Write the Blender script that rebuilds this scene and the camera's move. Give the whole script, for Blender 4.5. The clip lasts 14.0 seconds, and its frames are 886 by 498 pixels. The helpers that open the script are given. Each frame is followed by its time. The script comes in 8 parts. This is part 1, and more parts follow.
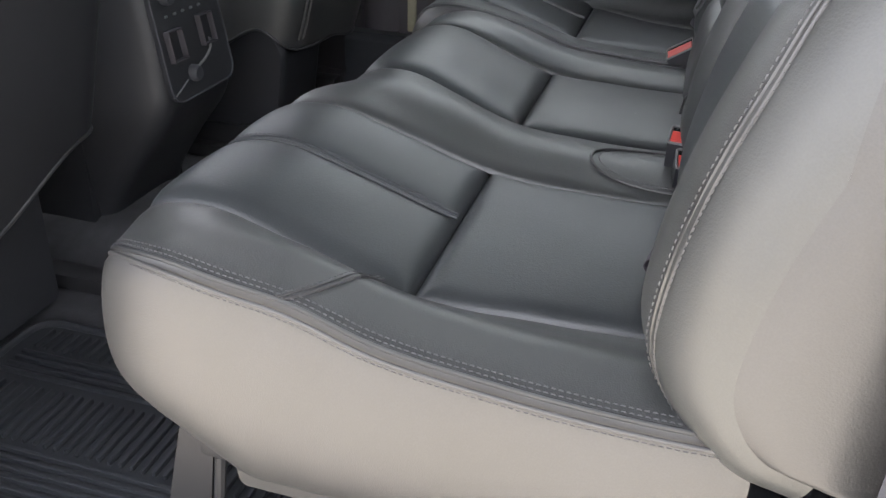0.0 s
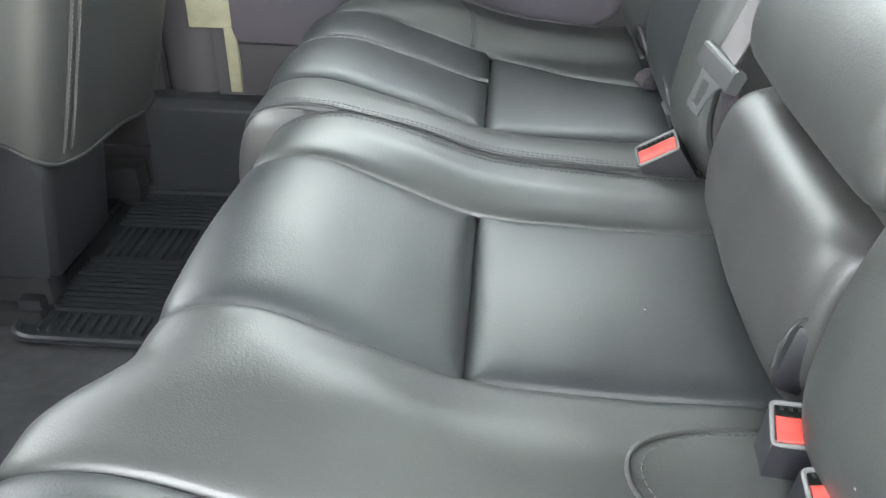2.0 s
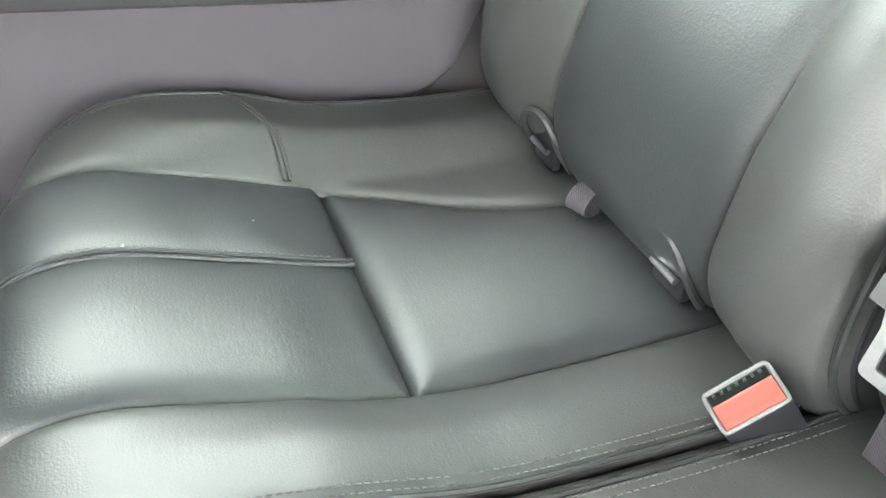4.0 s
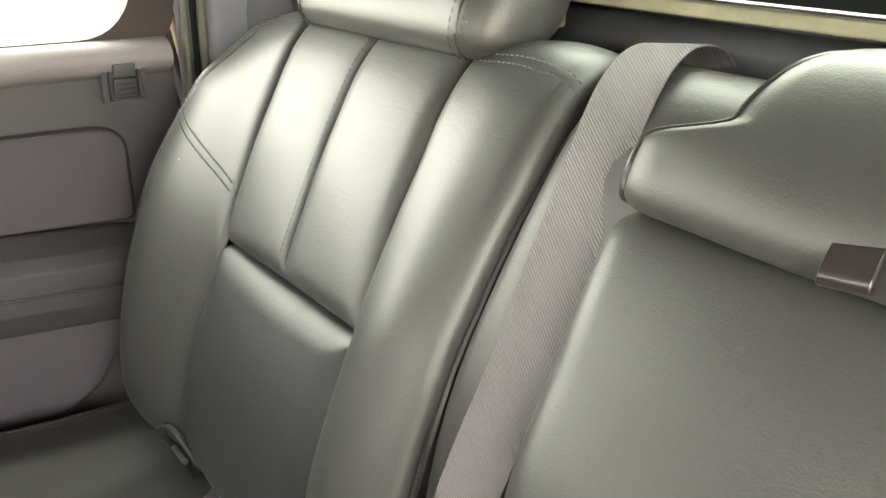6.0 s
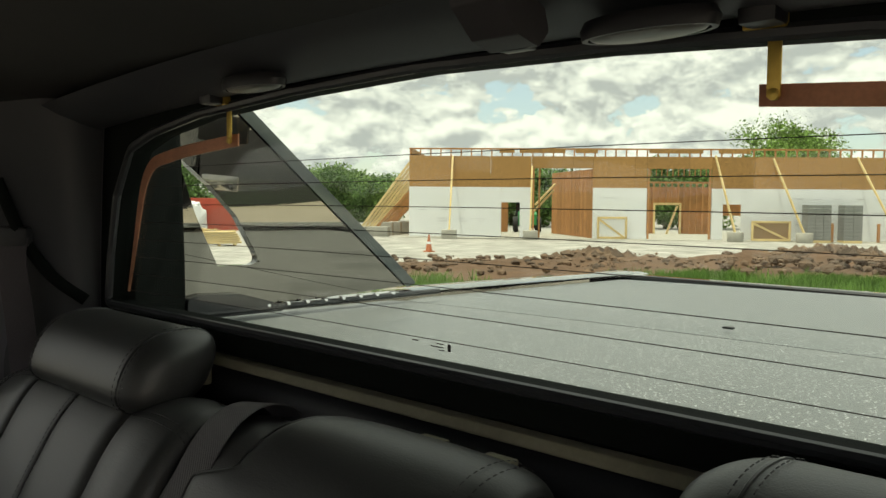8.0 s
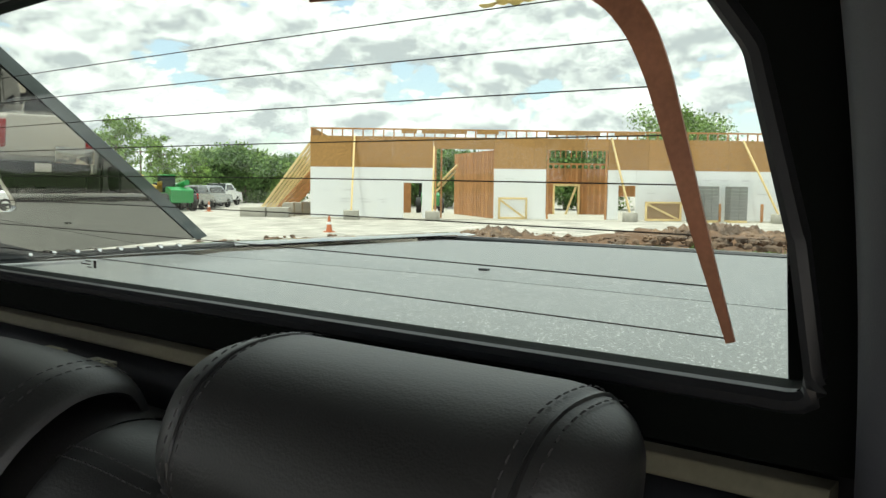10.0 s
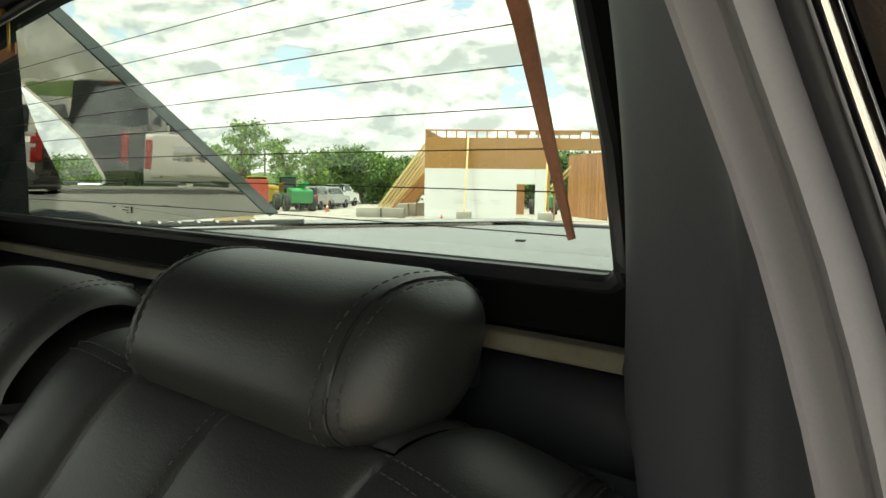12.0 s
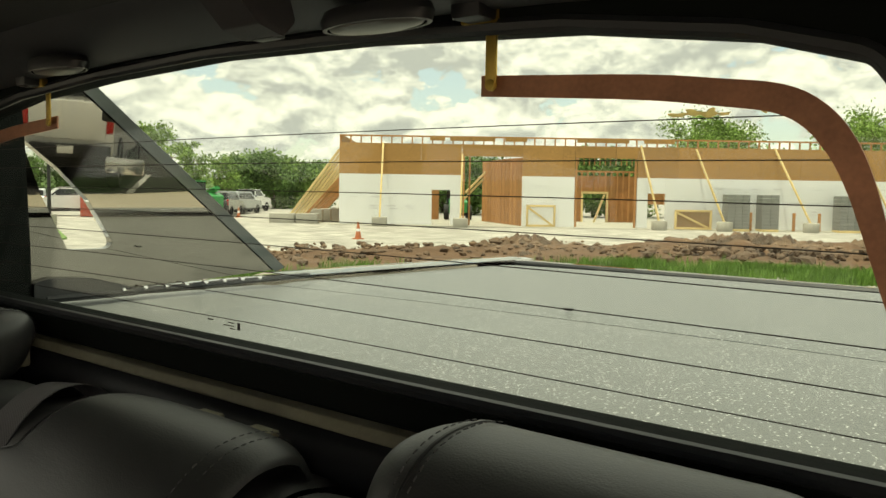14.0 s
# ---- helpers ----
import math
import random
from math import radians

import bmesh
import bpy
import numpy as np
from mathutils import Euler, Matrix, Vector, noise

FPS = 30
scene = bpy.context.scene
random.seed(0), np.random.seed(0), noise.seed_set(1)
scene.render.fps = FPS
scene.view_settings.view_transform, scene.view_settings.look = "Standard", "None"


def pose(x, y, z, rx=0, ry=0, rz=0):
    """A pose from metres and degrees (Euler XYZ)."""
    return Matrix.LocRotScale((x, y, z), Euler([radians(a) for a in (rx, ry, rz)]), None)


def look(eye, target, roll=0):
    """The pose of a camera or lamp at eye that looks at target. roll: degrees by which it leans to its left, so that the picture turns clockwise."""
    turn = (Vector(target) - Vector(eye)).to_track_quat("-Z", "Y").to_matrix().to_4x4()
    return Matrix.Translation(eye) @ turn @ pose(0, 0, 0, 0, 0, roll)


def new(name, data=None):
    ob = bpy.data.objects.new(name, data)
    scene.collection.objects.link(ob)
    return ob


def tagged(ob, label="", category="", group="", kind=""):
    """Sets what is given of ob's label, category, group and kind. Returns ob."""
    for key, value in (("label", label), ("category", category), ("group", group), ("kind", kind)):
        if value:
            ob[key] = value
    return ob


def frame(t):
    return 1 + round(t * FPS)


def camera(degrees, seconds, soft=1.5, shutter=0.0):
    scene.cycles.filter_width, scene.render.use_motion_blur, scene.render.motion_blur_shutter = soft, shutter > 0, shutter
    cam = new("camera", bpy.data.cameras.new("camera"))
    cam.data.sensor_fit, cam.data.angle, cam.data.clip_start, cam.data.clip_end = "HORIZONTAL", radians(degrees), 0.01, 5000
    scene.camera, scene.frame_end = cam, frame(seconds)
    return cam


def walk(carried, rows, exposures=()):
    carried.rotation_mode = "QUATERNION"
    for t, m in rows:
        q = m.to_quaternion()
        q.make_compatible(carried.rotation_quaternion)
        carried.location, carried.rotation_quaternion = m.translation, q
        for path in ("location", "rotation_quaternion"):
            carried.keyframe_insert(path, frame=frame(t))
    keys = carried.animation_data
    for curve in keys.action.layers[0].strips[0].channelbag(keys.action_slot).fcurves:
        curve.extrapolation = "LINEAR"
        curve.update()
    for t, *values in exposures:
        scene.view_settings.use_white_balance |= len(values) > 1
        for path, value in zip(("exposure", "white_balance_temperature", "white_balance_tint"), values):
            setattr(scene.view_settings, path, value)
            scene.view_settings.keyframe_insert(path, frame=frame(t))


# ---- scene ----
cam = camera(56.2, 14.0)
PATH = [
    (0, (1.282, 0.612, 0.873), (-0.401, 0.136, -0.097), 1.7),
    (0.5, (1.168, 0.519, 0.855), (-0.499, 0.042, -0.141), -0.2),
    (0.8, (1.064, 0.494, 0.856), (-0.614, 0.091, -0.154), -0.4),
    (1, (0.978, 0.485, 0.864), (-0.711, 0.157, -0.156), 0.1),
    (1.5, (0.814, 0.47, 0.869), (-0.888, 0.248, -0.158), 0.5),
    (2, (0.677, 0.423, 0.885), (-1.027, 0.3, -0.155), 0.5),
    (2.2, (0.615, 0.394, 0.889), (-1.087, 0.35, -0.161), 0.4),
    (4.4, (0.043, 0.273, 0.91), (-1.442, 0.971, -0.234), 0.1),
    (4.5, (0.05, 0.287, 0.912), (-1.429, 1.027, -0.212), 0.2),
    (5, (0.101, 0.359, 0.949), (-1.3, 1.239, -0.175), -0.9),
    (5.5, (0.129, 0.383, 0.996), (-1.276, 1.411, 0.011), -0.0),
    (5.7, (0.149, 0.385, 1.024), (-1.249, 1.442, 0.06), 0.1),
    (6, (0.195, 0.384, 1.065), (-1.26, 1.524, 0.301), 1.0),
    (6.2, (0.235, 0.386, 1.106), (-1.219, 1.563, 0.399), 0.8),
    (6.5, (0.309, 0.395, 1.14), (-1.172, 1.598, 0.541), 0.2),
    (7, (0.408, 0.41, 1.182), (-1.104, 1.647, 0.753), -0.1),
    (7.5, (0.481, 0.394, 1.19), (-0.991, 1.734, 0.998), 0.4),
    (8, (0.568, 0.404, 1.192), (-0.822, 1.838, 1.08), 0.5),
    (8.2, (0.606, 0.414, 1.188), (-0.769, 1.863, 1.088), 0.5),
    (8.5, (0.653, 0.452, 1.177), (-0.715, 1.906, 1.061), 0.2),
    (9, (0.712, 0.518, 1.156), (-0.656, 1.971, 1.022), 0.5),
    (9.2, (0.727, 0.525, 1.153), (-0.604, 2.012, 1.014), 0.8),
    (11.3, (0.87, 0.588, 1.076), (-0.308, 2.196, 0.914), 0.5),
    (11.5, (0.9, 0.585, 1.07), (-0.298, 2.178, 0.911), 0.4),
    (12, (0.917, 0.574, 1.086), (-0.507, 1.971, 0.934), 0.8),
    (12.5, (0.833, 0.547, 1.129), (-0.623, 1.91, 0.974), 1.0),
    (13, (0.745, 0.518, 1.161), (-0.699, 1.892, 1.004), 1.1),
    (13.5, (0.705, 0.498, 1.174), (-0.617, 1.991, 1.019), 0.8),
    (14, (0.694, 0.473, 1.19), (-0.574, 2.014, 1.05), 0.9),
]
EXPOSURES = [
    (0.0, 3.3, 6300, 14), (0.8, 4.25, 6100, 8), (1.5, 4.95, 6100, 5), (2.2, 5.25, 6550, 6), (4.3, 6.1, 6750, 2),
    (5.0, 5.95, 6950, 3), (5.7, 5.2, 7450, 5), (6.2, 4.5, 7900, 9), (6.6, 3.35, 8200, 10), (7.0, 1.95, 7800, 9),
    (7.4, 0.85, 7800, 10), (8.0, 0.75, 7300, 9), (8.5, 0.85, 6750, 11), (9.2, 0.9, 6550, 11), (11.3, 1.25, 6850, 6), (12.0, 1.2, 7200, 3),
    (12.5, 1.1, 8000, 1), (13.0, 0.95, 8600, 2), (14.0, 0.85, 8150, 7),
]
walk(cam, [(t, look(eye, target, roll)) for t, eye, target, roll in PATH], EXPOSURES)

# ---- world, sun ----
SUN_DIR = Vector((-0.06, -0.18, 0.98)).normalized()
world = bpy.data.worlds.new("sky")
scene.world = world
world.use_nodes = True
wn, wl = world.node_tree.nodes, world.node_tree.links
wn.clear()


def wnode(kind, **kw):
    n = wn.new(kind)
    for k, v in kw.items():
        n.inputs[k].default_value = v
    return n


w_out = wnode("ShaderNodeOutputWorld")
w_bg = wnode("ShaderNodeBackground", Strength=0.11)
w_sky = wn.new("ShaderNodeTexSky")
w_sky.sky_type = "NISHITA"
w_sky.sun_disc = False
w_sky.sun_elevation = math.asin(SUN_DIR.z)
w_sky.sun_rotation = math.atan2(SUN_DIR.x, SUN_DIR.y)
w_tc = wn.new("ShaderNodeTexCoord")
w_map = wn.new("ShaderNodeMapping")
w_map.inputs["Scale"].default_value = (1.0, 1.0, 1.7)
wl.new(w_tc.outputs["Generated"], w_map.inputs["Vector"])
w_warp = wnode("ShaderNodeTexNoise", Scale=9.0, Detail=4.0)
w_bent = wn.new("ShaderNodeVectorMath")
w_bent.operation = "MULTIPLY_ADD"
w_bent.inputs[1].default_value = (0.05, 0.05, 0.05)
wl.new(w_map.outputs["Vector"], w_warp.inputs["Vector"])
wl.new(w_warp.outputs["Color"], w_bent.inputs[0])
wl.new(w_map.outputs["Vector"], w_bent.inputs[2])
w_up = wn.new("ShaderNodeVectorMath")
w_up.operation = "ADD"
w_up.inputs[1].default_value = (0.0, -0.004, 0.022)
wl.new(w_bent.outputs["Vector"], w_up.inputs[0])


def cloud_density(at):
    """Broad banks of cloud broken up by round puffs."""
    cover = wnode("ShaderNodeTexNoise", Scale=8.0, Detail=12.0, Roughness=0.60)
    puff = wnode("ShaderNodeTexVoronoi", Scale=27.0, Detail=4.0, Roughness=0.6)
    puff.feature = "SMOOTH_F1"
    puff.normalize = True
    wl.new(at, cover.inputs["Vector"])
    wl.new(at, puff.inputs["Vector"])
    d = wn.new("ShaderNodeMath")
    d.operation = "MULTIPLY_ADD"
    d.inputs[1].default_value = -0.36
    wl.new(puff.outputs["Distance"], d.inputs[0])
    wl.new(cover.outputs["Fac"], d.inputs[2])
    return d.outputs[0]


w_here, w_above = cloud_density(w_bent.outputs["Vector"]), cloud_density(w_up.outputs["Vector"])
w_cov = wn.new("ShaderNodeValToRGB")
w_cov.color_ramp.elements[0].position = 0.318
w_cov.color_ramp.elements[1].position = 0.346
wl.new(w_here, w_cov.inputs["Fac"])
w_rise = wn.new("ShaderNodeMath")
w_rise.operation = "SUBTRACT"
wl.new(w_here, w_rise.inputs[0])
wl.new(w_above, w_rise.inputs[1])
w_lit = wn.new("ShaderNodeMath")
w_lit.operation = "MULTIPLY_ADD"
w_lit.inputs[1].default_value = 2.2
w_lit.inputs[2].default_value = 0.5
wl.new(w_rise.outputs[0], w_lit.inputs[0])
w_shade = wn.new("ShaderNodeValToRGB")
w_shade.color_ramp.elements[0].position = 0.32
w_shade.color_ramp.elements[0].color = (3.35, 3.45, 3.65, 1)
w_shade.color_ramp.elements[1].position = 0.66
w_shade.color_ramp.elements[1].color = (6.7, 6.65, 6.55, 1)
wl.new(w_lit.outputs[0], w_shade.inputs["Fac"])
w_mix = wn.new("ShaderNodeMix")
w_mix.data_type = "RGBA"
wl.new(w_cov.outputs["Color"], w_mix.inputs["Factor"])
w_haze = wn.new("ShaderNodeMix")
w_haze.data_type = "RGBA"
w_haze.inputs["Factor"].default_value = 0.30
w_haze.inputs["B"].default_value = (5.0, 5.1, 5.3, 1)
wl.new(w_sky.outputs["Color"], w_haze.inputs["A"])
wl.new(w_haze.outputs["Result"], w_mix.inputs["A"])
wl.new(w_shade.outputs["Color"], w_mix.inputs["B"])
wl.new(w_mix.outputs["Result"], w_bg.inputs["Color"])
wl.new(w_bg.outputs["Background"], w_out.inputs["Surface"])

sun_data = bpy.data.lights.new("sun", "SUN")
sun_data.energy, sun_data.angle, sun_data.color = 2.9, radians(0.6), (1.0, 0.95, 0.87)
sun = new("sun", sun_data)
sun.matrix_world = look(SUN_DIR * 60, (0, 0, 0))

# ---- materials ----


def material(name, color, rough=0.5, metal=0.0, spec=0.5, vary=0.12, scale=8.0, fine=400.0, bump=0.05, bump_dist=0.001,
             coat=0.0, rough_vary=0.08, second=None, sheen=0.0, per_object=0.0, cell=False):
    """Procedural surface: colour varied at two scales, roughness variation and fine relief."""
    m = bpy.data.materials.new(name)
    m.use_nodes = True
    nt = m.node_tree
    b = nt.nodes["Principled BSDF"]
    b.inputs["Roughness"].default_value = rough
    b.inputs["Metallic"].default_value = metal
    b.inputs["Specular IOR Level"].default_value = spec
    b.inputs["Coat Weight"].default_value = coat
    b.inputs["Coat Roughness"].default_value = 0.05
    b.inputs["Sheen Weight"].default_value = sheen
    tc = nt.nodes.new("ShaderNodeTexCoord")
    big = nt.nodes.new("ShaderNodeTexNoise")
    big.inputs["Scale"].default_value, big.inputs["Detail"].default_value = scale, 5.0
    nt.links.new(tc.outputs["Object"], big.inputs["Vector"])
    if cell:
        small = nt.nodes.new("ShaderNodeTexVoronoi")
        small.inputs["Scale"].default_value = fine
        fine_out = small.outputs["Distance"]
    else:
        small = nt.nodes.new("ShaderNodeTexNoise")
        small.inputs["Scale"].default_value, small.inputs["Detail"].default_value = fine, 3.0
        fine_out = small.outputs["Fac"]
    nt.links.new(tc.outputs["Object"], small.inputs["Vector"])
    ramp = nt.nodes.new("ShaderNodeMix")
    ramp.data_type = "RGBA"
    dark = tuple(c * (1 - vary) for c in color[:3])
    light = second or tuple(min(1.0, c * (1 + vary)) for c in color[:3])
    ramp.inputs["A"].default_value = (*dark, 1)
    ramp.inputs["B"].default_value = (*light, 1)
    add = nt.nodes.new("ShaderNodeMath")
    add.operation = "MULTIPLY_ADD"
    nt.links.new(fine_out, add.inputs[0])
    add.inputs[1].default_value = 0.35
    nt.links.new(big.outputs["Fac"], add.inputs[2])
    con = nt.nodes.new("ShaderNodeMapRange")
    con.inputs["From Min"].default_value, con.inputs["From Max"].default_value = 0.35, 0.95
    nt.links.new(add.outputs[0], con.inputs["Value"])
    nt.links.new(con.outputs["Result"], ramp.inputs["Factor"])
    out = ramp.outputs["Result"]
    if per_object:
        info = nt.nodes.new("ShaderNodeObjectInfo")
        hsv = nt.nodes.new("ShaderNodeHueSaturation")
        mr = nt.nodes.new("ShaderNodeMapRange")
        mr.inputs["To Min"].default_value, mr.inputs["To Max"].default_value = 1 - per_object, 1 + per_object
        nt.links.new(info.outputs["Random"], mr.inputs["Value"])
        nt.links.new(mr.outputs["Result"], hsv.inputs["Value"])
        nt.links.new(out, hsv.inputs["Color"])
        out = hsv.outputs["Color"]
    nt.links.new(out, b.inputs["Base Color"])
    rr = nt.nodes.new("ShaderNodeMapRange")
    rr.inputs["To Min"].default_value = max(0.01, rough - rough_vary)
    rr.inputs["To Max"].default_value = min(1.0, rough + rough_vary)
    nt.links.new(big.outputs["Fac"], rr.inputs["Value"])
    nt.links.new(rr.outputs["Result"], b.inputs["Roughness"])
    if bump:
        bp = nt.nodes.new("ShaderNodeBump")
        bp.inputs["Strength"].default_value, bp.inputs["Distance"].default_value = bump, bump_dist
        nt.links.new(fine_out, bp.inputs["Height"])
        nt.links.new(bp.outputs["Normal"], b.inputs["Normal"])
    return m


def glass_material(name, tint, mix_gloss=0.06):
    m = bpy.data.materials.new(name)
    m.use_nodes = True
    nt = m.node_tree
    nt.nodes.clear()
    o = nt.nodes.new("ShaderNodeOutputMaterial")
    tr = nt.nodes.new("ShaderNodeBsdfTransparent")
    tr.inputs["Color"].default_value = (*tint, 1)
    gl = nt.nodes.new("ShaderNodeBsdfGlossy")
    gl.inputs["Roughness"].default_value = 0.01
    lw = nt.nodes.new("ShaderNodeLayerWeight")
    lw.inputs["Blend"].default_value = 0.5
    pw = nt.nodes.new("ShaderNodeMath")
    pw.operation = "POWER"
    pw.inputs[1].default_value = 5.0
    nt.links.new(lw.outputs["Facing"], pw.inputs[0])
    fr = nt.nodes.new("ShaderNodeMath")
    fr.operation = "MULTIPLY_ADD"
    fr.inputs[1].default_value, fr.inputs[2].default_value = 0.5, mix_gloss * 0.4
    nt.links.new(pw.outputs[0], fr.inputs[0])
    mx = nt.nodes.new("ShaderNodeMixShader")
    nt.links.new(fr.outputs[0], mx.inputs["Fac"])
    nt.links.new(tr.outputs["BSDF"], mx.inputs[1])
    nt.links.new(gl.outputs["BSDF"], mx.inputs[2])
    nt.links.new(mx.outputs["Shader"], o.inputs["Surface"])
    return m


LEATHER = material("black_leather", (0.0375, 0.039, 0.0385), rough=0.45, spec=0.85, vary=0.16, scale=7, fine=600, bump=0.22, bump_dist=0.0005, cell=True, rough_vary=0.07)
LEATHER_INSERT = material("blue_black_insert_leather", (0.024, 0.027, 0.029), rough=0.46, spec=0.75, vary=0.22, scale=9, fine=520, bump=0.26, bump_dist=0.0005, cell=True, rough_vary=0.08)
LEATHER_SOFT = material("black_leather_smooth", (0.036, 0.035, 0.035), rough=0.46, spec=0.80, vary=0.18, scale=9, fine=620, bump=0.18, bump_dist=0.0005, cell=True)
THREAD = material("grey_thread", (0.052, 0.051, 0.054), rough=0.7, bump=0.0)
PIPING = material("black_piping", (0.028, 0.029, 0.03), rough=0.36, fine=600, bump=0.1)
PLASTIC = material("black_plastic", (0.040, 0.042, 0.048), rough=0.5, fine=900, bump=0.25, bump_dist=0.0005, scale=6)
PLASTIC_GREY = material("charcoal_plastic", (0.043, 0.040, 0.045), rough=0.55, fine=900, bump=0.3, bump_dist=0.0005, scale=6)
PLASTIC_MAUVE = material("warm_grey_plastic", (0.20, 0.18, 0.19), rough=0.5, fine=900, bump=0.3, bump_dist=0.0005)
SEAL_GREY = material("pale_grey_seal_rubber", (0.25, 0.242, 0.262), rough=0.5, fine=900, bump=0.2, bump_dist=0.0004)
BROWN_TRIM = material("dark_brown_window_trim", (0.030, 0.021, 0.021), rough=0.6, fine=800, bump=0.25, bump_dist=0.0005)
OLIVE_SEAL = material("olive_grey_seal_bead", (0.085, 0.082, 0.060), rough=0.6, fine=700, bump=0.25, bump_dist=0.0005)
BROWN_FLOCK = material("brown_black_flocked_rubber", (0.050, 0.036, 0.030), rough=0.9, fine=900, bump=0.6, bump_dist=0.0008)
TRIM_BLACK = material("satin_black_trim", (0.013, 0.013, 0.016), rough=0.45, fine=700, bump=0.15, bump_dist=0.0004)
FABRIC = material("charcoal_door_fabric", (0.070, 0.062, 0.074), rough=0.9, fine=1200, bump=0.6, bump_dist=0.0008, sheen=0.1)
HEADLINER = material("black_headliner_fabric", (0.016, 0.016, 0.017), rough=0.95, fine=900, bump=0.5, bump_dist=0.0008)
CARPET = material("charcoal_carpet", (0.060, 0.061, 0.066), rough=1.0, fine=700, bump=1.0, bump_dist=0.004, vary=0.35, scale=30)
RUBBER = material("black_rubber_mat", (0.026, 0.028, 0.032), rough=0.40, fine=500, bump=0.2, bump_dist=0.0004)
WEBBING = material("grey_seat_belt_webbing", (0.185, 0.172, 0.180), rough=0.65, bump=0.0, vary=0.08)
WEBBING_DARK = material("dark_purple_grey_webbing", (0.058, 0.049, 0.060), rough=0.65, bump=0.0, vary=0.1)
METAL = material("brushed_steel", (0.45, 0.45, 0.46), rough=0.35, metal=1.0, fine=300, bump=0.05)
METAL_WORN = material("worn_grey_steel", (0.20, 0.20, 0.205), rough=0.42, metal=0.7, fine=300, bump=0.08, vary=0.2, scale=40)
TONGUE_GREY = material("dark_grey_tongue_plastic", (0.060, 0.060, 0.062), rough=0.45, fine=800, bump=0.1)
METAL_DARK = material("dark_painted_metal", (0.03, 0.03, 0.032), rough=0.45, metal=0.3)
BUCKLE_RED = material("faded_red_plastic", (0.48, 0.06, 0.05), rough=0.4, vary=0.12, bump=0.02)
BUCKLE_TOP = material("grey_buckle_plastic", (0.13, 0.13, 0.13), rough=0.45, bump=0.05)
BEIGE = material("khaki_gasket_strip", (0.26, 0.245, 0.17), rough=0.7, fine=250, bump=0.25, vary=0.25, scale=25)
COPPER = material("copper_tape", (0.50, 0.225, 0.13), rough=0.42, metal=0.35, vary=0.38, scale=22, fine=300, bump=0.1)
STRAP = material("brown_black_strap_leather", (0.024, 0.018, 0.019), rough=0.28, spec=0.8, fine=500, bump=0.15, bump_dist=0.0005)
BRASS = material("brass_tab", (0.62, 0.42, 0.10), rough=0.35, metal=0.8, vary=0.15, scale=60)
LENS = material("frosted_lamp_lens", (0.11, 0.11, 0.10), rough=0.35, vary=0.05, bump=0.02)
WIRE = material("heater_wire", (0.02, 0.015, 0.012), rough=0.6, bump=0.0)
GLASS = glass_material("clear_rear_glass", (0.90, 0.96, 0.92))
GLASS_SIDE = glass_material("side_window_glass", (0.85, 0.90, 0.88))
SAIL_GLOSS = material("black_glossy_panel", (0.37, 0.345, 0.305), rough=0.006, metal=1.0, vary=0.04, rough_vary=0.002, bump=0.0)
SAIL_EDGE = material("grey_green_clear_edge", (0.16, 0.18, 0.18), rough=0.10, metal=0.5, vary=0.1, rough_vary=0.03, bump=0.0)
BODY_BLACK = material("black_car_paint", (0.012, 0.012, 0.014), rough=0.15, coat=1.0, vary=0.05, bump=0.0, rough_vary=0.02)
COVER = material("grey_composite_cover", (0.125, 0.135, 0.140), rough=0.42, spec=0.5, vary=0.10, scale=3.0, fine=420, bump=0.5, bump_dist=0.0010, rough_vary=0.06)
PLASTIC_DARK = material("dark_console_plastic", (0.020, 0.021, 0.024), rough=0.50, spec=0.4, fine=900, bump=0.25, bump_dist=0.0005, scale=6)
PILLAR = material("slate_grey_pillar_plastic", (0.096, 0.098, 0.116), rough=0.55, fine=800, bump=0.3, bump_dist=0.0005, scale=6)
FILLER = material("matt_black_filler", (0.006, 0.008, 0.007), rough=0.85, spec=0.12, bump=0.0)
CREAM = material("cream_paint_flake", (0.85, 0.68, 0.30), rough=0.8, bump=0.0)
CREAM.node_tree.nodes["Principled BSDF"].inputs["Transmission Weight"].default_value = 0.85
CHROME = material("bright_chrome", (0.8, 0.8, 0.8), rough=0.08, metal=1.0, vary=0.02, bump=0.0, rough_vary=0.02)


def add_sparkle(m, scale, amount, color):
    """Bright flecks in a composite: small cells of lighter colour."""
    nt = m.node_tree
    b = nt.nodes["Principled BSDF"]
    src = b.inputs["Base Color"].links[0].from_socket
    tc = nt.nodes.new("ShaderNodeTexCoord")
    v = nt.nodes.new("ShaderNodeTexVoronoi")
    v.inputs["Scale"].default_value = scale
    nt.links.new(tc.outputs["Object"], v.inputs["Vector"])
    lt = nt.nodes.new("ShaderNodeMath")
    lt.operation = "LESS_THAN"
    lt.inputs[1].default_value = amount
    nt.links.new(v.outputs["Distance"], lt.inputs[0])
    mx = nt.nodes.new("ShaderNodeMix")
    mx.data_type = "RGBA"
    mx.inputs["B"].default_value = (*color, 1)
    nt.links.new(lt.outputs[0], mx.inputs["Factor"])
    nt.links.new(src, mx.inputs["A"])
    nt.links.new(mx.outputs["Result"], b.inputs["Base Color"])


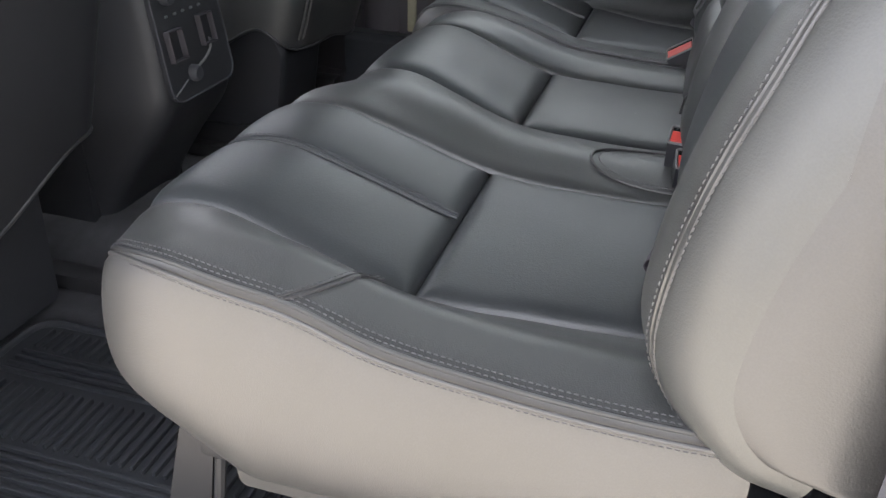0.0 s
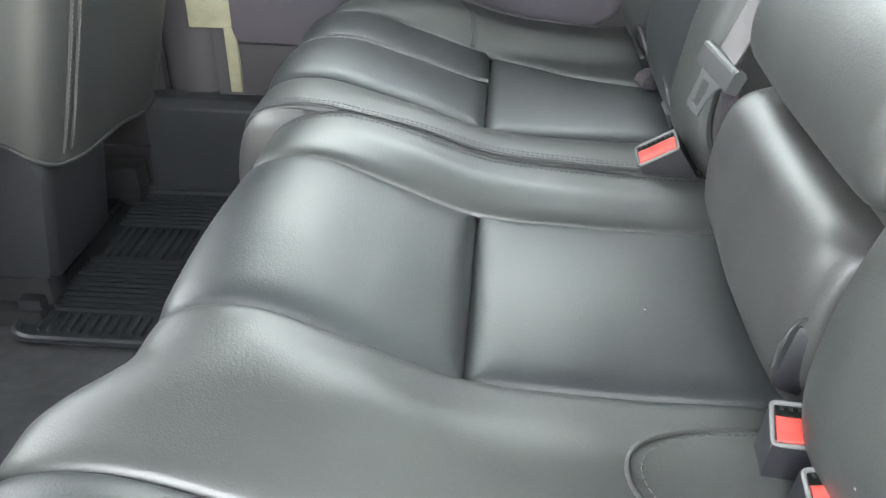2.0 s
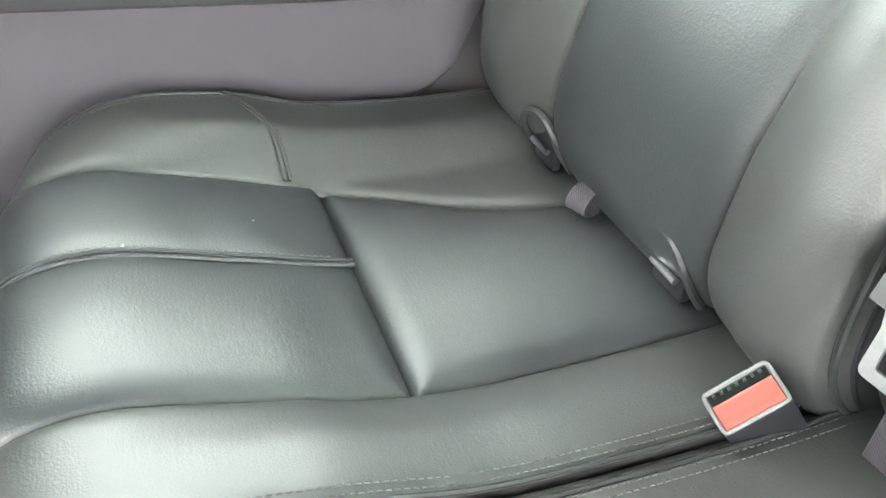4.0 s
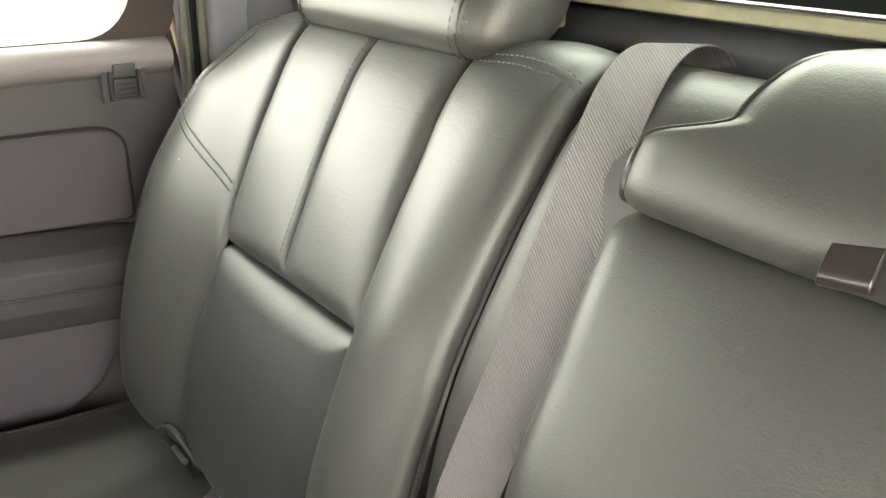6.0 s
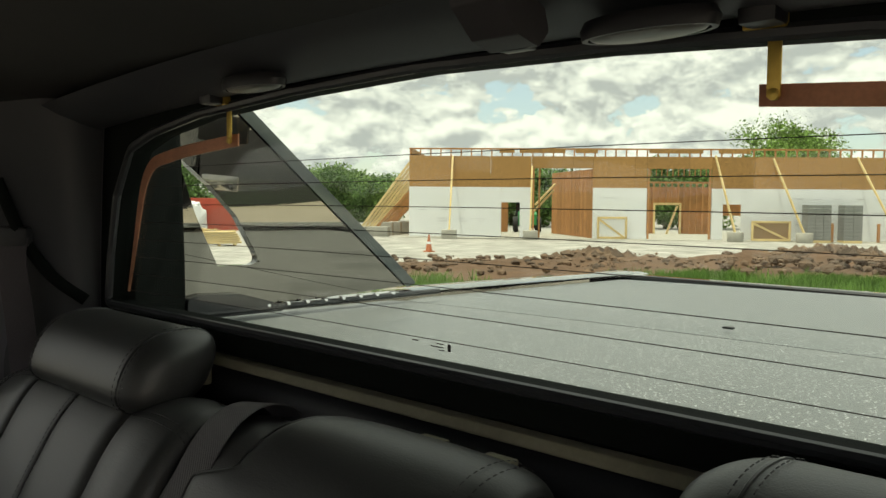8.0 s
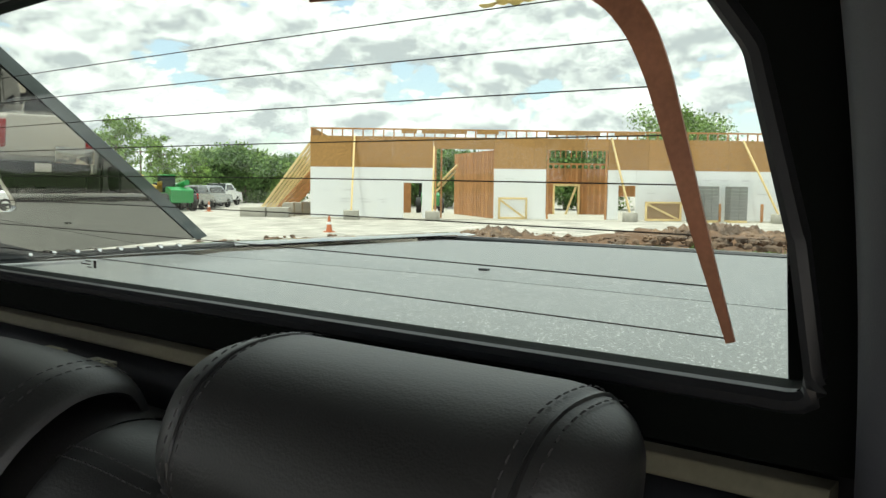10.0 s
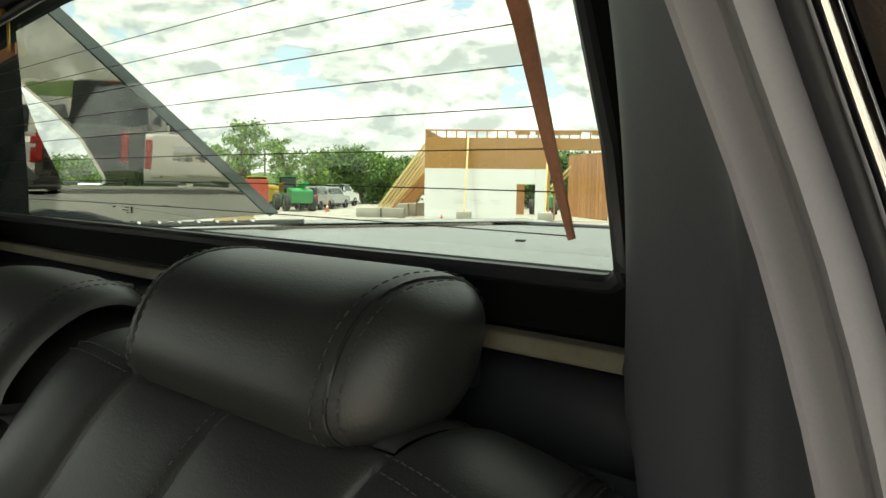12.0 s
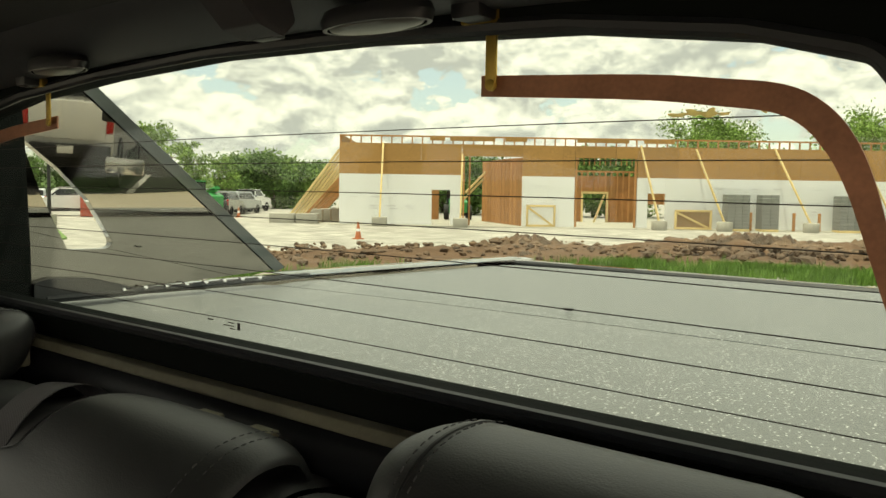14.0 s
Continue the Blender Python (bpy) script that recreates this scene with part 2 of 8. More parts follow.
def creases(m, scale, strength, dist):
    """Soft uneven creases under the grain, stretched one way."""
    nt = m.node_tree
    b = nt.nodes["Principled BSDF"]
    old = b.inputs["Normal"].links[0].from_node
    tc = nt.nodes.new("ShaderNodeTexCoord")
    mp = nt.nodes.new("ShaderNodeMapping")
    mp.inputs["Scale"].default_value = (0.22, 1.0, 1.0)
    ns = nt.nodes.new("ShaderNodeTexNoise")
    ns.inputs["Scale"].default_value, ns.inputs["Detail"].default_value, ns.inputs["Distortion"].default_value = scale, 4.0, 0.6
    bp = nt.nodes.new("ShaderNodeBump")
    bp.inputs["Strength"].default_value, bp.inputs["Distance"].default_value = strength, dist
    nt.links.new(tc.outputs["Object"], mp.inputs["Vector"])
    nt.links.new(mp.outputs["Vector"], ns.inputs["Vector"])
    nt.links.new(ns.outputs["Fac"], bp.inputs["Height"])
    nt.links.new(bp.outputs["Normal"], old.inputs["Normal"])


for m in (LEATHER, LEATHER_SOFT, LEATHER_INSERT):
    creases(m, 280, 0.26, 0.0005)
    add_sparkle(m, 11, 0.011, (0.42, 0.42, 0.40))
add_sparkle(COVER, 170, 0.20, (0.62, 0.63, 0.63))
add_sparkle(COVER, 60, 0.075, (0.60, 0.62, 0.62))


def weave(m, scale):
    """Diagonal herringbone relief for belt webbing."""
    nt = m.node_tree
    b = nt.nodes["Principled BSDF"]
    tc = nt.nodes.new("ShaderNodeTexCoord")
    wv = nt.nodes.new("ShaderNodeTexWave")
    wv.wave_type, wv.bands_direction = "BANDS", "DIAGONAL"
    wv.inputs["Scale"].default_value = scale
    nt.links.new(tc.outputs["Object"], wv.inputs["Vector"])
    bp = nt.nodes.new("ShaderNodeBump")
    bp.inputs["Strength"].default_value, bp.inputs["Distance"].default_value = 0.5, 0.0008
    nt.links.new(wv.outputs["Fac"], bp.inputs["Height"])
    nt.links.new(bp.outputs["Normal"], b.inputs["Normal"])
    src = b.inputs["Base Color"].links[0].from_socket
    mul = nt.nodes.new("ShaderNodeMix")
    mul.data_type, mul.blend_type = "RGBA", "MULTIPLY"
    mul.inputs["Factor"].default_value = 0.3
    nt.links.new(src, mul.inputs["A"])
    nt.links.new(wv.outputs["Color"], mul.inputs["B"])
    nt.links.new(mul.outputs["Result"], b.inputs["Base Color"])


weave(WEBBING, 170)
weave(WEBBING_DARK, 170)

# ---- mesh helpers ----


def thing(name, at, label, category, group="", kind=""):
    """An Empty at a thing's base, to which its parts belong."""
    ob = new(name)
    ob.empty_display_size = 0.05
    ob.location = at
    return tagged(ob, label, category, group, kind)


def base_of(parent):
    at = Vector((0, 0, 0))
    while parent:
        at += parent.location
        parent = parent.parent
    return at


def mesh_part(name, verts, faces, mat, parent=None, label="", smooth=True, sharp=40.0, kind=""):
    me = bpy.data.meshes.new(name)
    me.from_pydata([tuple(map(float, v)) for v in verts], [], [tuple(map(int, f)) for f in faces])
    me.materials.append(mat)
    if smooth:
        me.polygons.foreach_set("use_smooth", [True] * len(me.polygons))
        if sharp < 179:
            me.set_sharp_from_angle(angle=radians(sharp))
    me.update()
    ob = new(name, me)
    if parent:
        ob.parent = parent
        ob.matrix_parent_inverse = Matrix.Translation(-base_of(parent))
    return tagged(ob, label, kind=kind)


def part(name, bm, mat, parent=None, label="", smooth=True, sharp=40.0, kind=""):
    verts = [v.co.copy() for v in bm.verts]
    bm.verts.index_update()
    faces = [[v.index for v in f.verts] for f in bm.faces]
    bm.free()
    return mesh_part(name, verts, faces, mat, parent, label, smooth, sharp, kind)


class Joined:
    """Collects verts and faces of pieces that make one mesh."""

    def __init__(self):
        self.v, self.f = [], []

    def add(self, verts, faces):
        n = len(self.v)
        self.v.extend(verts)
        self.f.extend([[i + n for i in f] for f in faces])
        return self

    def grid(self, p, close_u=False, flip=False):
        nu, nv = p.shape[:2]
        n = len(self.v)
        self.v.extend(p.reshape(-1, 3))
        for i in range(nu if close_u else nu - 1):
            for j in range(nv - 1):
                a, b = n + i * nv + j, n + ((i + 1) % nu) * nv + j
                q = [a, b, b + 1, a + 1]
                self.f.append(q[::-1] if flip else q)
        return self

    def box(self, c, size, rot=None, bevel=0.0):
        bm = bmesh.new()
        bmesh.ops.create_cube(bm, size=1.0)
        for v in bm.verts:
            v.co = Vector((v.co.x * size[0], v.co.y * size[1], v.co.z * size[2]))
        if bevel:
            bmesh.ops.bevel(bm, geom=bm.edges[:], offset=bevel, segments=2, affect="EDGES", profile=0.6)
        m = Matrix.Translation(c) @ (rot.to_4x4() if rot else Matrix.Identity(4))
        bmesh.ops.transform(bm, matrix=m, verts=bm.verts)
        bm.verts.index_update()
        self.add([v.co.copy() for v in bm.verts], [[v.index for v in f.verts] for f in bm.faces])
        bm.free()
        return self

    def tube(self, pts, r, seg=8, closed=False):
        pts = [Vector(p) for p in pts]
        n = len(pts)
        rings = []
        up = Vector((0.13, 0.21, 0.97))
        for i, p in enumerate(pts):
            a, b = pts[(i - 1) % n if closed else max(i - 1, 0)], pts[(i + 1) % n if closed else min(i + 1, n - 1)]
            t = (b - a).normalized()
            s = t.cross(up)
            s = s.normalized() if s.length > 1e-4 else t.cross(Vector((1, 0, 0))).normalized()
            w = s.cross(t)
            rad = r[i] if isinstance(r, (list, tuple, np.ndarray)) else r
            rings.append([p + rad * (math.cos(k * 2 * math.pi / seg) * s + math.sin(k * 2 * math.pi / seg) * w) for k in range(seg + 1)])
        arr = np.array([[tuple(v) for v in ring] for ring in rings])
        self.grid(arr, close_u=closed)
        if not closed:
            for ring, rev in ((rings[0], True), (rings[-1], False)):
                k = len(self.v)
                self.v.extend(ring[:-1])
                self.f.append(list(range(k, k + seg))[:: -1 if rev else 1])
        return self

    def prism(self, poly, axis, lo, hi):
        """A flat outline of 2-D points, given thickness along an axis (0: x, with outline y z; 1: y, x z; 2: z, x y)."""
        def at(p, h):
            return ((h, p[0], p[1]), (p[0], h, p[1]), (p[0], p[1], h))[axis]
        n, k = len(poly), len(self.v)
        self.v.extend([at(p, lo) for p in poly] + [at(p, hi) for p in poly])
        area = sum(poly[i][0] * poly[(i + 1) % n][1] - poly[(i + 1) % n][0] * poly[i][1] for i in range(n))
        ccw = (area > 0) != (axis == 1)
        low, high = list(range(k, k + n)), list(range(k + n, k + 2 * n))
        self.f.append(low[::-1] if ccw else low)
        self.f.append(high if ccw else high[::-1])
        for i in range(n):
            j = (i + 1) % n
            q = [k + i, k + j, k + n + j, k + n + i]
            self.f.append(q if ccw else q[::-1])
        return self

    def lathe(self, prof, c, axis=2, seg=20):
        """Radius and height pairs turned about an axis."""
        rows = []
        for r, h in prof:
            ring = []
            for k in range(seg):
                a = 2 * math.pi * k / seg
                p = (r * math.cos(a), r * math.sin(a), h)
                ring.append(np.array(((p[2], p[0], p[1]), (p[1], p[2], p[0]), p)[axis]) + c)
            rows.append(ring)
        return self.grid(np.array(rows).transpose(1, 0, 2), close_u=True, flip=False)

    def part(self, name, mat, parent=None, label="", smooth=True, sharp=40.0, kind=""):
        return mesh_part(name, self.v, self.f, mat, parent, label, smooth, sharp, kind)


def rounded_outline(pts, radii, seg=6):
    """A polygon with each corner rounded by its own radius."""
    out = []
    n = len(pts)
    for i in range(n):
        p, a, b = Vector(pts[i]), Vector(pts[i - 1]), Vector(pts[(i + 1) % n])
        r = radii[i] if isinstance(radii, (list, tuple)) else radii
        if r <= 0:
            out.append(tuple(p))
            continue
        u, w = (a - p).normalized(), (b - p).normalized()
        ang = u.angle(w)
        d = min(r / math.tan(ang / 2), (a - p).length * 0.49, (b - p).length * 0.49)
        s, e = p + u * d, p + w * d
        for k in range(seg + 1):
            f = k / seg
            out.append(tuple((1 - f) ** 2 * s + 2 * f * (1 - f) * p + f * f * e))
    return out


def spline(pts, n=240):
    """A smooth curve through a few points, sampled evenly by length."""
    p = np.array(pts, float)
    q = np.vstack([2 * p[0] - p[1], p, 2 * p[-1] - p[-2]])
    out = []
    for i in range(len(p) - 1):
        a, b, c, d = q[i], q[i + 1], q[i + 2], q[i + 3]
        for t in np.linspace(0, 1, 40, endpoint=False):
            out.append(0.5 * (2 * b + (c - a) * t + (2 * a - 5 * b + 4 * c - d) * t**2 + (3 * b - a - 3 * c + d) * t**3))
    out.append(p[-1])
    out = np.array(out)
    s = np.r_[0, np.cumsum(np.linalg.norm(np.diff(out, axis=0), axis=1))]
    u = np.linspace(0, s[-1], n)
    return np.stack([np.interp(u, s, out[:, k]) for k in range(out.shape[1])], 1)


def smooth01(x):
    x = np.clip(x, 0, 1)
    return x * x * (3 - 2 * x)


def clustered(n):
    """Sample places in 0..1, closer together at both ends."""
    u = np.linspace(0, 1, n)
    return 0.35 * u + 0.65 * (0.5 - 0.5 * np.cos(np.pi * u))


def normals_of(surf, s, t, e=1e-3):
    ds = surf(s + e, t) - surf(s - e, t)
    dt = surf(s, np.clip(t + e, 0, 1)) - surf(s, np.clip(t - e, 0, 1))
    n = np.cross(ds, dt)
    return n / np.maximum(np.linalg.norm(n, axis=-1, keepdims=True), 1e-9)


def pad(surf, s0, s1, t0, t1, nu, nv, depth=0.008, r=0.02, bulge=0.0, length=0.6, edges=(1, 1, 1, 1), wrinkle=0.0):
    """A padded panel on a surface: it swells in the middle and dips into the seams at its edges."""
    b = clustered(nv)
    a = clustered(nu)
    A, B = np.meshgrid(a, b, indexing="ij")
    T = t0 + (t1 - t0) * B
    lo = s0(T) if callable(s0) else np.full_like(T, s0)
    hi = s1(T) if callable(s1) else np.full_like(T, s1)
    S = lo + (hi - lo) * A
    P, N = surf(S, T), normals_of(surf, S, T)
    w, h = np.abs(hi - lo), abs(t1 - t0) * length
    off = bulge * np.sin(np.pi * A) ** 0.7 * np.sin(np.pi * B) ** 0.5
    dip = np.zeros_like(A)
    for d, k in ((A * w, edges[0]), ((1 - A) * w, edges[1]), (B * h, edges[2]), ((1 - B) * h, edges[3])):
        x = np.clip(d / r, 0, 1)
        dip = np.maximum(dip, k * depth * (1 - np.sqrt(1 - (1 - x) ** 2)))
    if wrinkle:
        for i in range(nu):
            for j in range(nv):
                q = P[i, j]
                off[i, j] += wrinkle * noise.noise(Vector((q[0] * 11, q[1] * 17, q[2] * 17)))
    return P + N * (off - dip)[..., None]


def stitch_rows(joined, pts, normals, pitch=0.006, length=0.0042, width=0.0013, lift=0.0009):
    """Single stitches along a line on a surface."""
    pts, normals = np.array(pts), np.array(normals)
    s = np.r_[0, np.cumsum(np.linalg.norm(np.diff(pts, axis=0), axis=1))]
    for u in np.arange(pitch, s[-1] - pitch, pitch):
        c = np.array([np.interp(u, s, pts[:, k]) for k in range(3)])
        e = np.array([np.interp(u + 0.001, s, pts[:, k]) for k in range(3)])
        n = np.array([np.interp(u, s, normals[:, k]) for k in range(3)])
        t = (e - c) / (np.linalg.norm(e - c) + 1e-9)
        n = n / (np.linalg.norm(n) + 1e-9)
        w = np.cross(t, n)
        c = c + n * lift
        L, W = t * length / 2, w * width / 2
        joined.add([c - L - W, c + L - W, c + L + W, c - L + W, c - L * 0.6 + n * width * 0.6, c + L * 0.6 + n * width * 0.6],
                   [[0, 1, 5, 4], [2, 3, 4, 5], [1, 2, 5], [3, 0, 4]])


def line_on(surf, s, t, off=0.0, offsets=None):
    s, t = np.broadcast_arrays(np.asarray(s, float), np.asarray(t, float))
    p, n = surf(s, t), normals_of(surf, s, t)
    return p + n * off, n

# ---- rear bench: cushions ----
FLOOR_Z = 0.09
CUSHION = spline([(0.20, 0.288), (0.150, 0.305), (0.110, 0.375), (0.105, 0.452), (0.129, 0.506), (0.20, 0.518), (0.30, 0.489), (0.405, 0.456), (0.52, 0.446), (0.64, 0.444), (0.72, 0.446)], 300)
CUSHION_LEN = float(np.sum(np.linalg.norm(np.diff(CUSHION, axis=0), axis=1)))


def t_at_y(curve, y):
    """The place along a seat profile where it passes y on its upper side."""
    k = np.where((curve[:-1, 0] <= y) & (curve[1:, 0] > y))[0][-1]
    f = (y - curve[k, 0]) / (curve[k + 1, 0] - curve[k, 0])
    return (k + f) / (len(curve) - 1)


def t_at_z(curve, z):
    k = np.where((curve[:-1, 1] <= z) & (curve[1:, 1] > z))[0][0]
    f = (z - curve[k, 1]) / (curve[k + 1, 1] - curve[k, 1])
    return (k + f) / (len(curve) - 1)


def cushion_surface(bolsters, left, right, r_left, r_right, recess=None):
    """Seat surface over x and the profile; bolsters are (x0, x1, height); the ends have rounded front corners."""
    u = np.linspace(0, 1, len(CUSHION))
    tang = np.gradient(CUSHION, axis=0)
    tang /= np.linalg.norm(tang, axis=1, keepdims=True)
    rim = right if right > 0.5 else left

    def surf(s, t):
        y, z = np.interp(t, u, CUSHION[:, 0]), np.interp(t, u, CUSHION[:, 1])
        ty, tz = np.interp(t, u, tang[:, 0]), np.interp(t, u, tang[:, 1])
        ny, nz = -tz, ty
        h = np.zeros_like(s)
        for x0, x1, k in bolsters:
            m, w = (x0 + x1) / 2, (x1 - x0) / 2 * 1.15
            if abs(x1 - right) < 1e-6:
                h = h + k * smooth01((s - x0 + 0.01) / 0.075)
            elif abs(x0 - left) < 1e-6:
                h = h + k * smooth01((x1 - s + 0.01) / 0.075)
            else:
                h = h + k * np.cos(np.clip((s - m) / w, -1, 1) * np.pi / 2) ** 2
        front = smooth01((y - 0.13) / 0.24) * (0.60 + 0.40 * smooth01((0.66 - y) / 0.35))
        y = y + 0.024 * smooth01((0.17 - np.abs(rim - s)) / 0.17) * smooth01((0.42 - y) / 0.28)
        if recess:
            y = y + recess[1] * smooth01((recess[0] - s) / 0.09) * smooth01((0.42 - y) / 0.28)
        y, z = y + ny * h * front, z + nz * h * front
        return np.stack([s, y, z], -1)

    return surf


T_SEAM = t_at_y(CUSHION, 0.405)


T_CORNER, T_FRONT = t_at_y(CUSHION, 0.27), t_at_z(CUSHION, 0.455)


def edge_limit(edge, sign, r):
    """The rounded outline of a cushion in its surface: it turns in at the front corner."""
    def limit(t):
        q = np.clip((T_CORNER - t) / (T_CORNER - T_FRONT), 0, 1)
        return edge - sign * r * (1 - np.sqrt(np.maximum(1 - q * q, 0)))
    return limit


def side_panel(joined, curve, sign, bottom=0.297, bulge=0.010, rows=18):
    """The flank of a cushion below its piping, wrapped round the front corner."""
    n = len(curve)
    tg = np.gradient(curve[:, :2], axis=0)
    tg /= np.linalg.norm(tg, axis=1, keepdims=True) + 1e-9
    out = np.stack([tg[:, 1], -tg[:, 0]], 1)
    if np.mean(out[n // 2:, 0]) * sign < 0:
        out = -out
    corner = smooth01((0.30 - curve[:, 1]) / 0.16)
    grid = np.zeros((n, rows, 3))
    for j, v in enumerate(np.linspace(0, 1, rows)):
        swell = (bulge + 0.012 * corner) * math.sin(math.pi * v * 0.94) ** (0.7 - 0.25 * corner) - (0.010 + 0.045 * corner) * v**7
        grid[:, j, :2] = curve[:, :2] + out * np.asarray(swell)[..., None] if np.ndim(swell) else curve[:, :2] + out * swell
        grid[:, j, 2] = curve[:, 2] * (1 - v) + (bottom + 0.012 * corner) * v
    joined.grid(grid, flip=sign < 0)


def make_cushion(name, label, cells, left, right, r_left, r_right, outer, recess=None, taper=0.03):
    """One cushion of the bench; cells are (kind, x0, x1, height)."""
    seat = thing(name, ((left + right) / 2, 0.4, FLOOR_Z), label, "car seat", "rear bench seats")
    surf = cushion_surface([(a, b, h) for k, a, b, h in cells if k == "bolster"], left, right, r_left, r_right, recess)
    stitches = Joined()
    tt = np.linspace(0.02, 0.99, 150)
    for kind, a, b, h in cells:
        narrow = lambda e: (lambda t: e * (1 - taper * smooth01((t - T_SEAM + 0.08) / (1 - T_SEAM))))  # noqa: E731
        if kind == "bolster":
            lo = edge_limit(left, -1, r_left) if a == left else (narrow(a) if b == outer else a)
            hi = edge_limit(right, 1, r_right) if b == right else (narrow(b) if a == outer else b)
            g = pad(surf, lo, hi, 0, 1, 34, 120, 0.008, 0.022, 0.0, CUSHION_LEN, (0.4 if a == left else 1, 0.4 if b == right else 1, 0.3, 0.3), wrinkle=0.0012)
            Joined().grid(g).part("bolster", LEATHER, seat)
        else:
            twin = kind == "split_insert"
            mid = (a + b) / 2 - 0.012
            for x0, x1 in (((a, mid), (mid, b)) if twin else ((a, b),)):
                g = pad(surf, x0, x1, 0, T_SEAM, 30, 90, 0.014, 0.030, 0.006, CUSHION_LEN,
                        (0.25 if twin and x0 == mid else 0.7, 0.25 if twin and x1 == mid else 0.7, 0.3, 1), wrinkle=0.0012)
                Joined().grid(g).part("insert_front_panel", LEATHER_INSERT, seat)
            far_edge = twin and min(abs(outer - a), abs(outer - b)) < 0.2
            ra = narrow(a) if far_edge and abs(outer - a) < 0.2 else a
            rb = narrow(b) if far_edge and abs(outer - b) < 0.2 else b
            g = pad(surf, ra, rb, T_SEAM, 1, 44, 44, 0.014, 0.026, 0.010, CUSHION_LEN, (0.6, 0.6, 1, 0.4), wrinkle=0.0012)
            Joined().grid(g).part("insert_rear_panel", LEATHER_INSERT, seat)
            if twin:
                for dx in (-0.006, 0.006):
                    p, n = line_on(surf, np.full(120, mid + dx), np.linspace(0.05, T_SEAM - 0.02, 120), 0.002)
                    stitch_rows(stitches, p, n)
                    p, n = line_on(surf, np.full(120, mid + dx * 0.55), np.linspace(0.03, T_SEAM - 0.003, 120), 0.0004)
                    Joined().tube(p, 0.0022, 8).part("welt", LEATHER_INSERT, seat)
    ends = ((left, -1, r_left), (right, 1, r_right))
    for edge, sign, r in ends:
        lim = edge_limit(edge, sign, r)
        te = np.linspace(T_FRONT, 0.99, 150)
        curve, nrm = line_on(surf, lim(te), te, -0.003)
        j = Joined()
        side_panel(j, curve, sign)
        j.part("side_panel", LEATHER_SOFT, seat)
        Joined().tube(curve + nrm * 0.0012, 0.0024, 8).part("piping", PIPING, seat)
        for k in (0.012, 0.005):
            p, n = line_on(surf, lim(te) - sign * k, te, -0.0008)
            stitch_rows(stitches, p, n)
        low = curve + np.array([sign * 0.0085, 0, -0.010])
        low[:, 0] -= sign * 0.0085 * smooth01((0.24 - low[:, 1]) / 0.1)
        low[:, 1] -= 0.006 * smooth01((0.24 - low[:, 1]) / 0.1)
        stitch_rows(stitches, low, np.tile([sign, -0.2, 0.25], (len(low), 1)))
        Joined().tube(low + np.array([-sign * 0.001, 0, 0.004]), 0.0022, 8).part("welt", LEATHER_SOFT, seat)
        if edge == outer:
            # short curved cross seam over the outer bolster
            inner = [c for c in cells if c[0] == "bolster" and abs(c[1] + c[2] - 2 * edge) < 0.2][0]
            xi = inner[1] if sign > 0 else inner[2]
            q = np.linspace(0, 1, 60)
            xs = xi + (edge - xi) * q
            ys = 0.372 - 0.055 * q**1.6
            ts = np.array([t_at_y(CUSHION, y) for y in ys])
            for dt in (-0.006, 0.006):
                p, n = line_on(surf, xs, ts + dt, 0.0004)
                stitch_rows(stitches, p, n)
                p, n = line_on(surf, xs, ts + dt * 0.5, -0.0002)
                Joined().tube(p, 0.0020, 6).part("welt", LEATHER_SOFT, seat)
            p, n = line_on(surf, xs, ts, -0.0006)
            Joined().tube(p, 0.0013, 6).part("cross_seam", PIPING, seat)
    stitches.part("stitching", THREAD, seat, "grey stitches", smooth=False, kind="stuff")
    # underside and seat base
    Joined().box(((left + right) / 2, 0.44, 0.292), (right - left - 0.07, 0.46, 0.03), bevel=0.008).part("seat_pan", METAL_DARK, seat, "dark painted steel pan")
    for x in (left + 0.07, right - 0.07):
        j = Joined()
        j.prism(rounded_outline([(0.125, FLOOR_Z), (0.185, FLOOR_Z), (0.215, 0.29), (0.175, 0.29)], 0.01), 0, x - 0.012, x + 0.012)
        j.tube([(x + 0.02, 0.205, FLOOR_Z + 0.02), (x + 0.02, 0.225, 0.27)], 0.006)
        j.box((x, 0.17, FLOOR_Z + 0.008), (0.06, 0.12, 0.016), bevel=0.003)
        j.part("front_bracket", METAL_DARK, seat, "grey painted steel leg")
        Joined().lathe([(0.0, 0.012), (0.009, 0.010), (0.011, 0.0)], np.array((x + 0.012, 0.145, FLOOR_Z + 0.045)), axis=0, seg=12).part("bolt", CHROME, seat, "bright bolt head")
        k = Joined()
        k.box((x, 0.62, 0.21), (0.03, 0.05, 0.24), bevel=0.004)
        k.part("rear_bracket", METAL_DARK, seat)
    sx = 1 if outer > 0 else -1
    Joined().prism(rounded_outline([(0.245, 0.235), (0.70, 0.235), (0.70, 0.300), (0.235, 0.300)], 0.012), 0, min(outer - sx * 0.050, outer - sx * 0.062), max(outer - sx * 0.050, outer - sx * 0.062)).part("side_shield", LEATHER_SOFT, seat)
    return seat, surf


